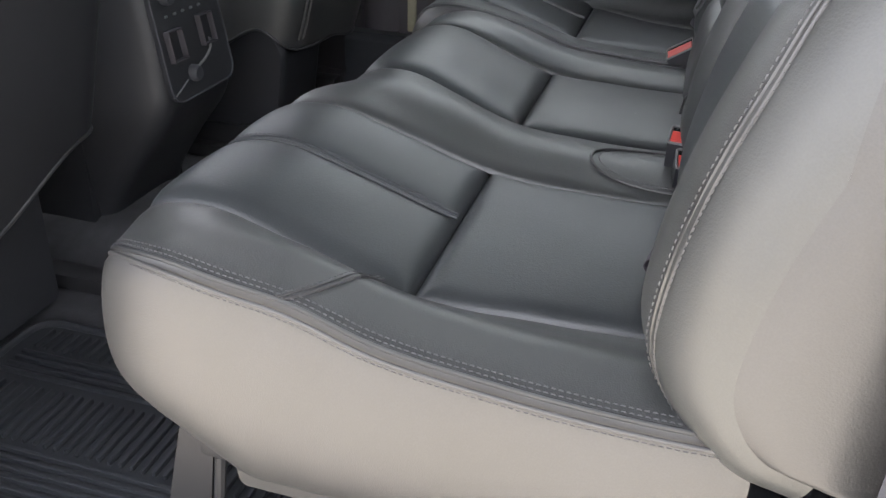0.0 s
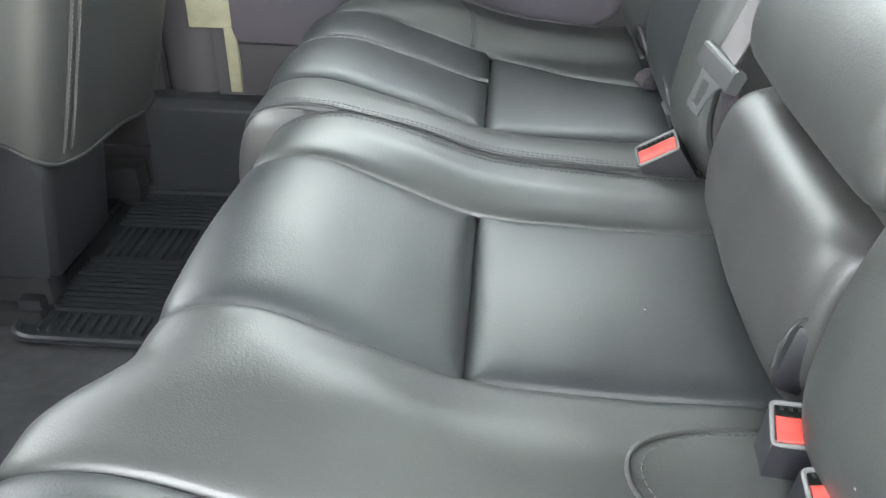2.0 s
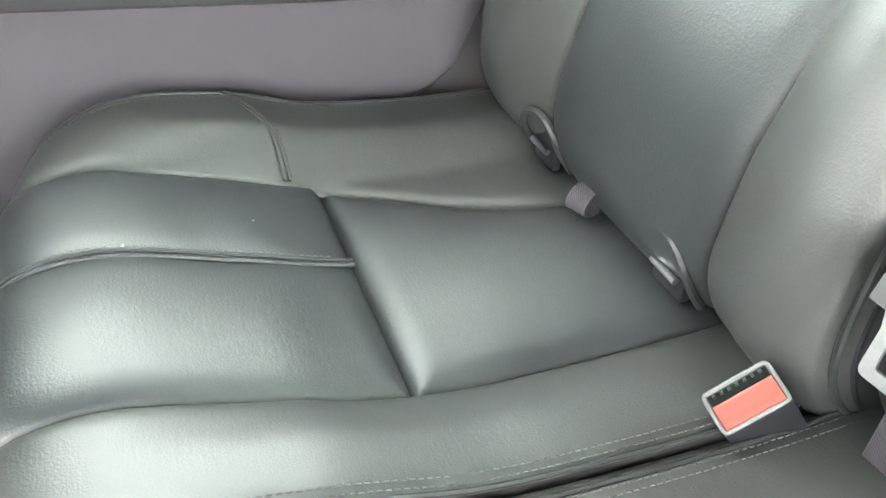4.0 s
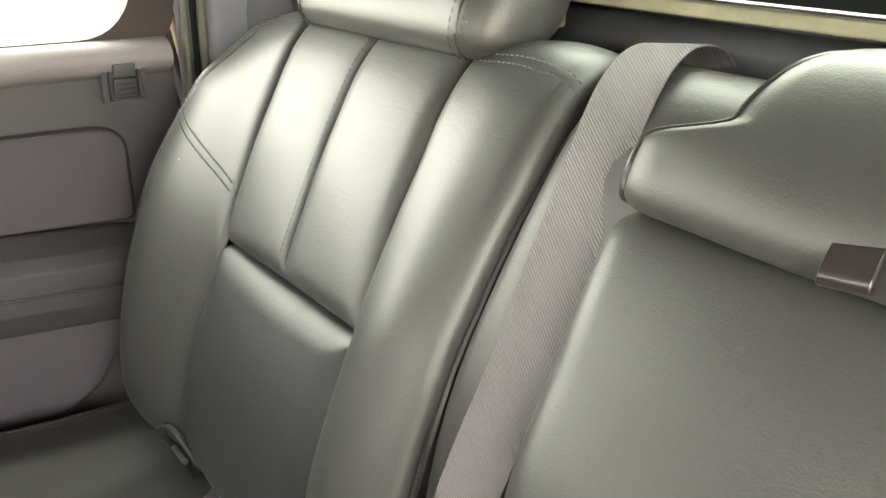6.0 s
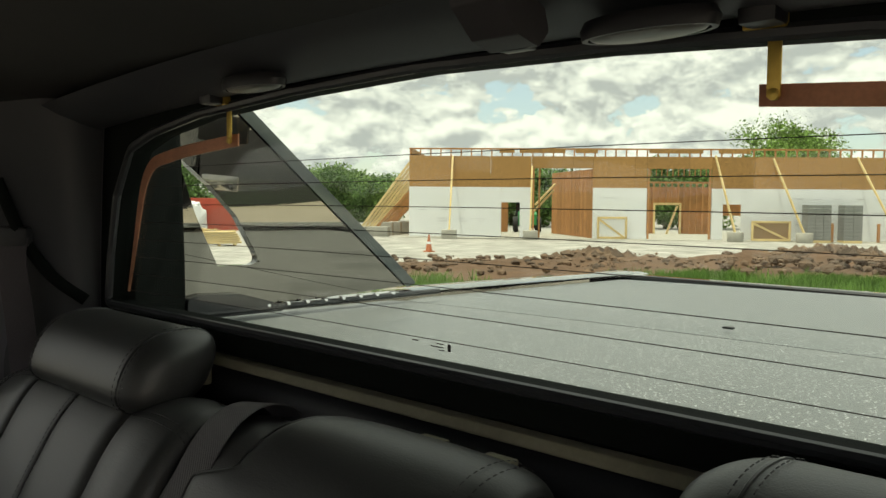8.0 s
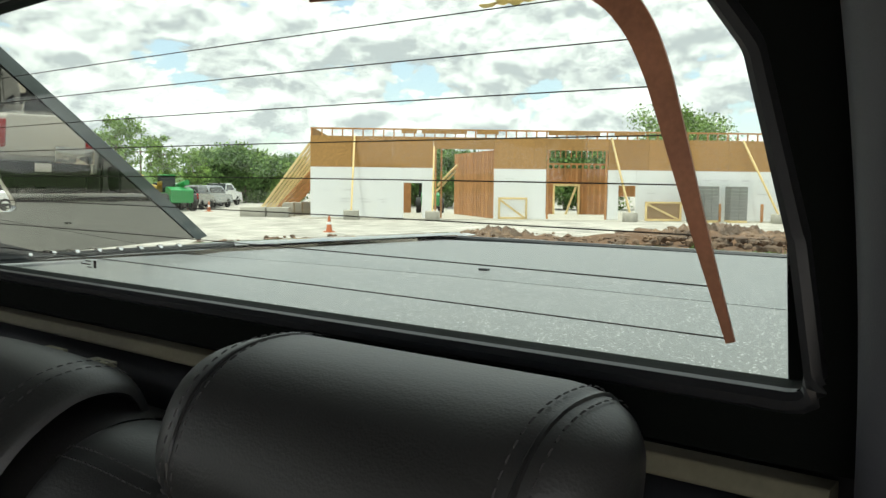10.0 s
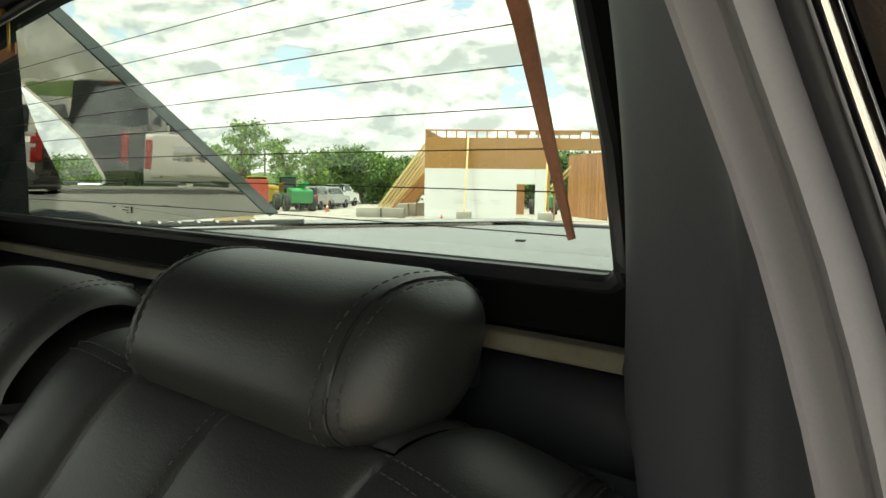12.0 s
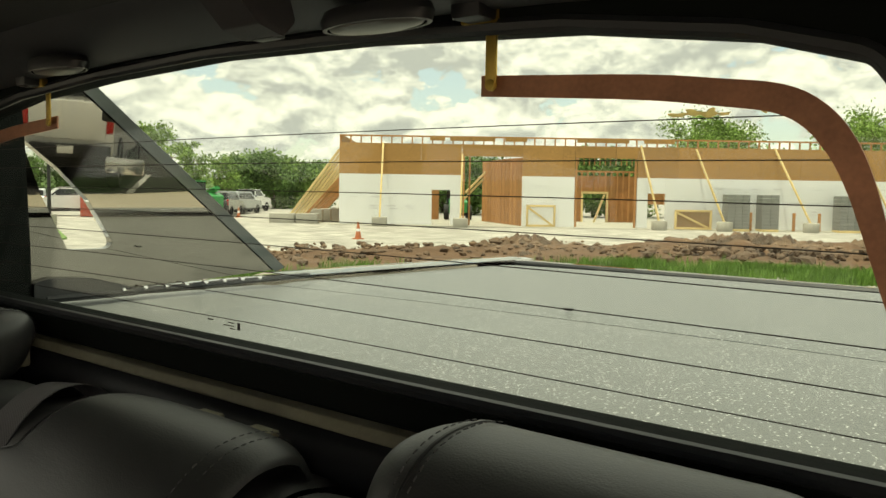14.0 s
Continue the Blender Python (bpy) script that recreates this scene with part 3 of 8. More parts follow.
wide_seat, wide_surf = make_cushion(
    "rear_seat", "wide black leather rear seat with padded inserts and fold-down centre",
    [("bolster", -0.215, -0.106, 0.018), ("insert", -0.106, 0.164, 0), ("bolster", 0.164, 0.340, 0.020), ("split_insert", 0.340, 0.650, 0), ("bolster", 0.650, 0.778, 0.035)],
    -0.215, 0.778, 0.05, 0.135, 0.778, (0.30, 0.042))
narrow_seat, narrow_surf = make_cushion(
    "rear_seat", "narrow black leather rear seat with stitched panels and zip",
    [("bolster", -0.778, -0.650, 0.035), ("split_insert", -0.650, -0.340, 0), ("bolster", -0.340, -0.232, 0.018)],
    -0.778, -0.232, 0.135, 0.06, -0.778, None, 0.16)

# leather access patch with a sewn rim, behind the bolster next to the centre buckles
q = np.linspace(0, math.pi, 60)
px = 0.262 - 0.058 * np.cos(q)
py = 0.655 - 0.135 * np.sin(q) ** 0.75
patch_t = np.array([t_at_y(CUSHION, y) for y in py])
p, n = line_on(wide_surf, px, patch_t, 0.001)
Joined().tube(p, 0.0020, 8).part("patch_rim", LEATHER_SOFT, wide_seat, "sewn rim of the buckle patch")
st = Joined()
p, n = line_on(wide_surf, 0.262 - 0.050 * np.cos(q), np.array([t_at_y(CUSHION, 0.655 - 0.125 * math.sin(a) ** 0.75) for a in q]), 0.0008)
stitch_rows(st, p, n)
st.part("stitching", THREAD, wide_seat, "grey stitches", smooth=False, kind="stuff")

# ---- rear bench: backrests ----
BACK = spline([(0.735, 0.415), (0.69, 0.430), (0.655, 0.470), (0.640, 0.530), (0.655, 0.63), (0.690, 0.735), (0.722, 0.80), (0.765, 0.872), (0.806, 0.930), (0.845, 0.957), (0.895, 0.957), (0.925, 0.93)], 320)
BACK_LEN = float(np.sum(np.linalg.norm(np.diff(BACK, axis=0), axis=1)))
BU = np.linspace(0, 1, len(BACK))
BTAN = np.gradient(BACK, axis=0)
BTAN /= np.linalg.norm(BTAN, axis=1, keepdims=True)
V_BREAK = t_at_z(BACK, 0.742)


def back_surface(bolsters, ends):
    def surf(s, t):
        y, z = np.interp(t, BU, BACK[:, 0]), np.interp(t, BU, BACK[:, 1])
        ty, tz = np.interp(t, BU, BTAN[:, 0]), np.interp(t, BU, BTAN[:, 1])
        ny, nz = -tz, ty
        h = np.zeros_like(s)
        for x0, x1, k in bolsters:
            m, w = (x0 + x1) / 2, (x1 - x0) / 2 * 1.2
            h = h + k * np.cos(np.clip((s - m) / w, -1, 1) * np.pi / 2) ** 2
        h = h * smooth01((z - 0.41) / 0.12) * (0.35 + 0.65 * smooth01((0.93 - z) / 0.18))
        for edge, r, sign in ends:
            d = np.clip((s - (edge - sign * r)) * sign, 0, r)
            h = h - (r - np.sqrt(np.maximum(r * r - d * d, 0))) * 0.8
            z = z - (r - np.sqrt(np.maximum(r * r - d * d, 0))) * 0.5 * smooth01((z - 0.85) / 0.1)
        z = z - 0.030 * smooth01((np.abs(s) - 0.60) / 0.15) * smooth01((z - 0.86) / 0.09)
        return np.stack([s, y + ny * h, z + nz * h], -1)

    return surf


def make_backrest(seat, sign):
    """An outer backrest; sign +1 stands on the side of the open door, -1 beside the far door."""
    outer, inner = 0.800 * sign, 0.215 * sign
    lo, hi = min(outer, inner), max(outer, inner)
    xo = lambda t: sign * np.interp(t, [0, V_BREAK, 0.86, 1], [0.628, 0.572, 0.612, 0.612])  # noqa: E731
    xi = lambda t: sign * np.interp(t, [0, V_BREAK, 0.86, 1], [0.352, 0.318, 0.342, 0.342])  # noqa: E731
    ends = [(outer, 0.055, sign), (inner, 0.022, -sign)]
    surf = back_surface([(min(0.60 * sign, 0.80 * sign), max(0.60 * sign, 0.80 * sign), 0.028), (min(0.215 * sign, 0.33 * sign), max(0.215 * sign, 0.33 * sign), 0.016)], ends)
    st = Joined()

    def strip(a, b, t0, t1, nm, nu, nv, depth, r, bulge, edges):
        if sign < 0:
            a, b, edges = b, a, (edges[1], edges[0], edges[2], edges[3])
        g = pad(surf, a, b, t0, t1, nu, nv, depth, r, bulge, BACK_LEN, edges, wrinkle=0.0012)
        Joined().grid(g).part(nm, LEATHER_INSERT if nm == "insert_lower_panel" else LEATHER, seat)

    inner_c = lambda t: np.full_like(t, inner)  # noqa: E731
    outer_c = lambda t: outer - sign * (0.018 * smooth01((t - 0.45) / 0.25) + 0.060 * np.clip((t - 0.66) / 0.34, 0, 1) ** 2)  # noqa: E731
    strip(inner_c, xi, 0, 1, "bolster", 26, 120, 0.008, 0.018, 0, (0.2, 1, 0, 0.2))
    strip(xo, outer_c, 0, 1, "bolster", 40, 120, 0.008, 0.018, 0, (1, 0.0, 0, 0.2))
    strip(xi, xo, 0, V_BREAK, "insert_lower_panel", 44, 60, 0.020, 0.032, 0.012, (0.5, 0.5, 0, 1))
    xm = lambda t: (xi(t) + xo(t)) / 2  # noqa: E731
    v_top = t_at_z(BACK, 0.9555)
    strip(xi, xm, V_BREAK, v_top, "insert_upper_panel", 26, 60, 0.014, 0.022, 0.004, (0.6, 0.2, 1.3, 0.5))
    strip(xm, xo, V_BREAK, v_top, "insert_upper_panel", 26, 60, 0.014, 0.022, 0.004, (0.2, 0.6, 1.3, 0.5))
    strip(xi, xo, v_top, 1, "top_panel", 30, 24, 0.006, 0.012, 0, (0.6, 0.6, 0.8, 0))
    tv = np.linspace(V_BREAK + 0.03, v_top - 0.01, 90)
    for dx in (-0.006, 0.006):
        p, n = line_on(surf, xm(tv) + dx, tv, 0.0012)
        stitch_rows(st, p, n)
    p, n = line_on(surf, xm(tv), tv, -0.0022)
    Joined().tube(p, 0.0012, 6).part("centre_seam", PIPING, seat)
    # double seam round the outer flank
    tv = np.linspace(0.02, 0.97, 200)
    for dx in (0.040, 0.052):
        p, n = line_on(surf, outer_c(tv) - sign * dx, tv, 0.0006)
        stitch_rows(st, p, n)
        p, n = line_on(surf, outer_c(tv) - sign * (dx + 0.003 if dx < 0.045 else dx - 0.003), tv, -0.0006)
        Joined().tube(p, 0.0019, 6).part("welt", LEATHER_SOFT, seat)
    # slanting seam on the outer bolster and the shoulder seam
    q = np.linspace(0, 1, 50)
    for k in (0, 0.012):
        p, n = line_on(surf, xo(np.full(50, 0.62)) * (1 - q) + (outer - sign * 0.01) * q, t_at_z(BACK, 0.785) + 0.09 * q + k, 0.0005)
        stitch_rows(st, p, n)
        p, n = line_on(surf, inner * (1 - q) + xi(np.full(50, 0.9)) * q, np.full(50, t_at_z(BACK, 0.948) + k), 0.0005)
        stitch_rows(st, p, n)
        p, n = line_on(surf, xo(np.full(50, 0.9)) * (1 - q) + outer * q, np.full(50, t_at_z(BACK, 0.948) + k), 0.0005)
        stitch_rows(st, p, n)
    st.part("stitching", THREAD, seat, "grey stitches", smooth=False, kind="stuff")
    # flanks from the front edge to the rear shell
    for edge, sg, nm in ((outer, sign, "side_panel"), (inner, -sign, "zip_side_panel")):
        tv = np.linspace(0, 1, 120)
        c, _ = line_on(surf, outer_c(tv) if edge == outer else np.full(120, edge), tv)
        rows = 12
        g = np.zeros((120, rows, 3))
        for i in range(120):
            back = np.array([c[i, 0] - sg * 0.01, max(c[i, 1], np.interp(c[i, 2], [0.4, 0.95], [0.80, 0.93])), min(c[i, 2], 0.945)])
            for j, v in enumerate(np.linspace(0, 1, rows)):
                g[i, j] = c[i] * (1 - v) + back * v
                g[i, j, 0] += sg * 0.012 * math.sin(math.pi * v) ** 0.6
        Joined().grid(g, flip=sg < 0).part(nm, LEATHER_SOFT, seat)
        if nm == "zip_side_panel":
            Joined().tube(c[3:-3] + np.array([sg * 0.001, 0.002, 0]), 0.0032, 7).part("piping", PIPING, seat)
        if nm == "zip_side_panel":
            z = c[12:-10] + np.array([sg * 0.004, 0.016, 0.0])
            Joined().tube(z, 0.0028, 6).part("zip", TRIM_BLACK, seat, "black zip along the flank")
    Joined().prism([(0.80, 0.42), (0.84, 0.42), (0.945, 0.93), (0.915, 0.945)], 0, lo + 0.012, hi - 0.012).part("rear_shell", PLASTIC, seat)
    # two arched child-seat anchor openings with steel bars
    for x in (0.620 * sign, 0.385 * sign):
        q = np.linspace(0, math.pi, 30)
        zz = 0.452 + 0.062 * np.sin(q) ** 0.7
        tt = np.array([t_at_z(BACK, z) for z in zz])
        p, n = line_on(surf, x - 0.030 * np.cos(q), tt, 0.004)
        Joined().tube(p, 0.0042, 8).part("anchor_rim", PIPING, seat, "sewn arch round the anchor")
        pc, _ = line_on(surf, np.array([x]), np.array([t_at_z(BACK, 0.478)]), 0.003)
        j = Joined()
        j.box(pc[0] + np.array([0, 0.004, -0.004]), (0.046, 0.010, 0.045), bevel=0.004)
        j.part("anchor_recess", TRIM_BLACK, seat)
        Joined().tube([pc[0] + np.array([-0.018, -0.006, -0.004]), pc[0] + np.array([0.018, -0.006, -0.004])], 0.0035, 8).part("anchor_bar", METAL, seat, "bare steel anchor bar")


make_backrest(wide_seat, 1)
make_backrest(narrow_seat, -1)


def pillow(joined, x0, x1, y0, y1, z0, z1, lean=0.0, n=44, m=36, power=3.2, end_r=0.045):
    """A headrest roll: a rounded block along x with domed ends."""
    g = np.zeros((n, m, 3))
    cy, cz, hy, hz = (y0 + y1) / 2, (z0 + z1) / 2, (y1 - y0) / 2, (z1 - z0) / 2
    for i, a in enumerate(np.linspace(0, 1, n)):
        x = x0 + (x1 - x0) * (0.5 - 0.5 * math.cos(math.pi * a))
        d = min(x - x0, x1 - x)
        k = 1.0 if d > end_r else math.sqrt(max(0.0, 1 - (1 - d / end_r) ** 2))
        k = 0.02 + 0.98 * k**0.8
        for jx in range(m):
            th = 2 * math.pi * jx / (m - 1)
            c, s = math.cos(th), math.sin(th)
            r = (abs(c) ** power + abs(s) ** power) ** (-1 / power)
            yy, zz = hy * r * c, hz * r * s
            g[i, jx] = (x, cy + k * yy + lean * zz * k, cz + (0.25 + 0.75 * k) * zz)
    joined.grid(g)
    for row, rev in ((0, True), (n - 1, False)):
        k0 = len(joined.v)
        joined.v.extend(g[row][:-1])
        joined.f.append(list(range(k0, k0 + m - 1))[:: 1 if rev else -1])
    return g


def make_headrest(x0, x1, label):
    h = thing("headrest", ((x0 + x1) / 2, 0.87, 0.955), label, "headrest", "headrests of the rear bench")
    j = Joined()
    g = pillow(j, x0, x1, 0.818, 0.932, 0.944, 1.038, lean=0.42, end_r=0.058 if x0 > 0 else 0.040, power=2.5)
    j.part("cushion", LEATHER, h)
    st = Joined()
    n = len(g)
    for xs, sg in ((x0 + (0.048 if x0 > 0 else 0.036), -1), (x1 - (0.030 if x0 > 0 else 0.036), 1)):
        for dx, kind in ((-0.007, 0), (0.0, 1), (0.007, 0)):
            a = int(np.argmin(np.abs(g[:, 0, 0] - (xs + dx))))
            c = g[a].mean(0)
            f = (xs + dx - g[max(a - 1, 0), 0, 0])
            ring = g[a].copy()
            lo_i, hi_i = (a, a + 1) if g[a, 0, 0] <= xs + dx else (a - 1, a)
            w = (xs + dx - g[lo_i, 0, 0]) / (g[hi_i, 0, 0] - g[lo_i, 0, 0])
            ring = g[lo_i] * (1 - w) + g[hi_i] * w
            nr = ring - ring.mean(0)
            nr[:, 0] = 0
            nr /= np.linalg.norm(nr, axis=1, keepdims=True)
            if kind:
                Joined().tube(ring[:-1], 0.0016, 6, closed=True).part("seam", PIPING, h)
            else:
                stitch_rows(st, ring + nr * 0.0004, nr, pitch=0.0075, length=0.005, width=0.0013)
    st.part("stitching", THREAD, h, "grey stitches", smooth=False, kind="stuff")
    for x in ((x0 + x1) / 2 - 0.06, (x0 + x1) / 2 + 0.06):
        Joined().tube([(x, 0.868, 0.90), (x, 0.862, 0.98)], 0.006, 10).part("post", METAL, h, "steel headrest post")
    xb = (x0 + x1) / 2
    for x, sg in ((x0 + 0.012, -1), (x1 - 0.012, 1)):
        Joined().box((x - sg * 0.016, 0.920, 0.985), (0.010, 0.016, 0.034), bevel=0.004).part("rear_clip", BEIGE if x0 < 0 else PLASTIC, h, "clip at the rear edge")
    return h


make_headrest(-0.636, -0.306, "black leather roll headrest on the far backrest")
make_headrest(0.322, 0.614, "black leather roll headrest with double stitching at its end")

# ---- centre back: skirt, fold-down pad, flap-like headrest, belt channel ----
centre = wide_seat


def centre_surface(profile):
    curve = spline(profile, 200)
    u = np.linspace(0, 1, len(curve))

    def surf(s, t):
        return np.stack([s, np.interp(t, u, curve[:, 0]), np.interp(t, u, curve[:, 1])], -1)

    return surf, float(np.sum(np.linalg.norm(np.diff(curve, axis=0), axis=1)))


chan, chan_len = centre_surface([(0.72, 0.44), (0.690, 0.50), (0.676, 0.60), (0.697, 0.72), (0.744, 0.82), (0.815, 0.925), (0.870, 0.960), (0.93, 0.955)])
Joined().grid(pad(chan, -0.206, 0.214, 0, 1, 20, 60, 0.004, 0.012, 0, chan_len)).part("rear_channel", LEATHER_SOFT, centre)
skirt, skirt_len = centre_surface([(0.70, 0.44), (0.655, 0.455), (0.630, 0.50), (0.632, 0.56), (0.648, 0.606), (0.690, 0.624)])
Joined().grid(pad(skirt, -0.104, 0.208, 0, 1, 60, 44, 0.020, 0.045, 0.006, skirt_len, (1, 1, 0, 0.6), wrinkle=0.004)).part("lower_skirt", LEATHER_SOFT, centre)
Joined().box((0.196, 0.648, 0.515), (0.020, 0.036, 0.060), Euler((radians(-8), 0, radians(-14))).to_matrix(), 0.008).part("anchor_recess", TRIM_BLACK, centre, "dark anchor opening in the skirt")
q = np.linspace(0.3, math.pi - 0.3, 24)
Joined().tube([(0.204 - 0.004 * math.sin(b), 0.641 - 0.020 * math.cos(b), 0.486 + 0.066 * math.sin(b) ** 0.8) for b in q], 0.0018, 7).part("anchor_rim", PIPING, centre, "sewn arch round the anchor")
arm, arm_len = centre_surface([(0.700, 0.628), (0.655, 0.640), (0.646, 0.68), (0.668, 0.745), (0.715, 0.815), (0.762, 0.878), (0.800, 0.892)])
Joined().grid(pad(arm, lambda t: -0.090 - 0.045 * t, 0.212, 0, 1, 60, 60, 0.016, 0.026, 0.005, arm_len, (1, 1, 0.4, 0.7), wrinkle=0.0012)).part("armrest_pad", LEATHER, centre)
flap, flap_len = centre_surface([(0.810, 0.890), (0.770, 0.897), (0.772, 0.925), (0.806, 0.965), (0.850, 0.990), (0.900, 0.986), (0.925, 0.945)])
Joined().grid(pad(flap, lambda t: -0.130 + 0.050 * smooth01((t - 0.32) / 0.10) + 0.020 * smooth01((t - 0.42) / 0.4), 0.206, 0, 1, 70, 80, 0.020, 0.032, 0.006, flap_len, (1, 0.7, 0.2, 0.2), wrinkle=0.0016)).part("flap_headrest", LEATHER, centre)
tv = np.linspace(0.06, 0.80, 120)
edge_x = -0.130 + 0.050 * smooth01((tv - 0.32) / 0.10) + 0.020 * smooth01((tv - 0.42) / 0.4)
p, n = line_on(flap, edge_x + 0.010, tv, -0.004)
Joined().tube(p, 0.0022, 7).part("piping", PIPING, centre)
st = Joined()
for dx in (0.024, 0.036):
    p, n = line_on(flap, np.full(100, 0.206 - dx), np.linspace(0.08, 0.94, 100), 0.0010 if dx < 0.03 else 0.0036)
    stitch_rows(st, p, n, pitch=0.0075, length=0.005, width=0.0012)
st.part("stitching", THREAD, centre, "grey stitches", smooth=False, kind="stuff")
Joined().prism([(0.78, 0.45), (0.82, 0.45), (0.945, 0.93), (0.91, 0.95)], 0, -0.195, 0.198).part("rear_shell", PLASTIC, centre)
for x in (0.075, 0.15):
    Joined().box((x, 0.902, 0.988), (0.030, 0.012, 0.006), bevel=0.002).part("rear_clip", BEIGE, centre, "khaki clip on the top edge")


def ribbon(path, across, width, thick=0.0016, close_twist=None):
    """Webbing: a flat band along a path, with the width laid along the across vectors."""
    pts = np.array(path, float)
    ac = np.array(across, float)
    if ac.ndim == 1:
        ac = np.tile(ac, (len(pts), 1))
    ac /= np.linalg.norm(ac, axis=1, keepdims=True)
    tg = np.gradient(pts, axis=0)
    nr = np.cross(ac, tg)
    nr /= np.linalg.norm(nr, axis=1, keepdims=True)
    rows = []
    for sx, sn in ((-1, -1), (-0.96, -1), (0.96, -1), (1, -1), (1, 1), (0.96, 1), (-0.96, 1), (-1, 1), (-1, -1)):
        k = 0.6 if abs(sx) == 1 else 1.0
        rows.append(pts + ac * sx * width / 2 + nr * sn * thick / 2 * k)
    return Joined().grid(np.array(rows).transpose(1, 0, 2))


# strap loop that folds the pad down
q = np.linspace(0, 1, 30)
lp = np.stack([np.full(30, 0.022) + 0.01 * np.sin(q * 3), 0.790 - 0.040 * np.sin(q * math.pi), 0.915 - 0.012 * np.cos(q * math.pi) * 1.0 - 0.010 * np.sin(q * math.pi)], 1)
ribbon(lp, (1, 0, 0.15), 0.026, 0.003).part("pull_strap", STRAP, centre, "small glossy brown-black leather pull loop")

# ---- centre shoulder belt with its tongue ----
belt = thing("seat_belt", (-0.15, 0.64, 0.56), "light grey shoulder belt over the backrest with steel tongue", "seat belt")
bp = spline([(-0.186, 0.952, 0.935), (-0.190, 0.925, 0.966), (-0.190, 0.885, 0.973), (-0.180, 0.838, 0.950), (-0.164, 0.785, 0.885), (-0.150, 0.727, 0.795), (-0.149, 0.680, 0.705), (-0.1445, 0.650, 0.634), (-0.1415, 0.641, 0.617)], 90)
ribbon(bp, (1, 0.12, 0.10), 0.052, 0.0018).part("webbing", WEBBING, belt)
bp2 = spline([(-0.136, 0.649, 0.616), (-0.138, 0.657, 0.56), (-0.148, 0.668, 0.50), (-0.155, 0.675, 0.455)], 40)
ribbon(bp2, (1, 0.12, 0.05), 0.048, 0.0018).part("lower_webbing", WEBBING_DARK, belt)
rot = Euler((radians(-18), radians(4), radians(10))).to_matrix()
tong = Vector((-0.1425, 0.640, 0.612))
bar_profile = rounded_outline([(-0.007, -0.012), (0.006, -0.012), (0.007, 0.008), (0.003, 0.012), (-0.004, 0.012), (-0.007, 0.009)], 0.002, 3)
j = Joined().prism(bar_profile, 0, -0.041, 0.041)
j.v = [tong + rot @ Vector(tuple(q)) for q in j.v]
j.part("tongue_bar", TONGUE_GREY, belt, "grey plastic tongue bar")
j = Joined().box(tong + rot @ Vector((0, -0.0075, 0.009)), (0.078, 0.0014, 0.0035), rot, 0.0004)
j.part("bar_edge", BUCKLE_TOP, belt, "pale edge of the tongue bar")
plate_out = rounded_outline([(-0.034, -0.006), (0.026, -0.006), (0.010, -0.024), (0.006, -0.054), (-0.026, -0.054), (-0.028, -0.024)], [0.001, 0.001, 0.012, 0.006, 0.006, 0.012], 6)
plate_in = rounded_outline([(-0.019, -0.020), (-0.002, -0.020), (0.000, -0.028), (-0.002, -0.046), (-0.018, -0.046), (-0.020, -0.028)], [0.002, 0.002, 0.002, 0.003, 0.003, 0.002], 6)
rings = np.array([[(x, h, z) for x, z in o + o[:1]] for o, h in ((plate_in, 0.0014), (plate_in, -0.0014), (plate_out, -0.0012), (plate_out, 0.0012), (plate_in, 0.0014))])
j = Joined().grid(rings.transpose(1, 0, 2))
j.v = [tong + rot @ Vector(tuple(q)) for q in j.v]
j.part("tongue_plate", METAL_WORN, belt, "bare steel latch plate")


# ---- buckles ----
def make_buckle(at, turn, lean, label, tip=0):
    """A belt buckle on its stalk: dark housing, grey rim round a slot and a sloped red release button."""
    b = thing("seat_belt_buckle", at, label, "seat belt buckle", "rear seat belt buckles")
    m = Matrix.Translation(at) @ Euler((radians(tip), radians(lean), radians(turn))).to_matrix().to_4x4()
    r3 = m.to_3x3()

    def placed(j):
        j.v = [m @ Vector(tuple(q)) for q in j.v]
        return j

    side = rounded_outline([(-0.0150, -0.022), (0.0150, -0.022), (0.0150, 0.0520), (-0.0150, 0.0620)], [0.003, 0.003, 0.001, 0.001], 3)
    placed(Joined().prism(side, 1, -0.0255, 0.0255)).part("housing", TRIM_BLACK, b)
    rim = rounded_outline([(-0.0142, -0.0248), (0.0142, -0.0248), (0.0142, 0.0248), (-0.0142, 0.0248)], 0.004, 4)
    slope = (0.0520 - 0.0620) / 0.030
    placed(Joined().tube([(x, y, 0.0578 + slope * x) for x, y in rim], 0.0017, 8, closed=True)).part("rim", BUCKLE_TOP, b, "worn grey rim")
    placed(Joined().box((-0.0085, 0, 0.0602), (0.0080, 0.0440, 0.0016))).part("slot", FILLER, b, "black tongue slot")
    for k in range(7):
        placed(Joined().box((-0.0105, -0.018 + k * 0.006, 0.0612), (0.0030, 0.0022, 0.0026), None, 0.0004)).part("slot_rib", METAL_DARK, b)
    red = rounded_outline([(-0.0045, 0.0500), (-0.0045, 0.0605), (-0.0025, 0.0612), (0.0060, 0.0574), (0.0125, 0.0556), (0.0128, 0.0500)], [0, 0.001, 0.002, 0.010, 0.001, 0], 5)
    placed(Joined().prism(red, 1, -0.0225, 0.0225)).part("release_button", BUCKLE_RED, b, "faded red release button")
    s = spline([m @ Vector((0, 0, 0.0)), m @ Vector((0, 0.008, -0.03)), m @ Vector((0, 0.03, -0.06))], 20)
    ribbon(s, r3 @ Vector((0, 1, 0)), 0.030, 0.006).part("stalk", TRIM_BLACK, b)
    return b


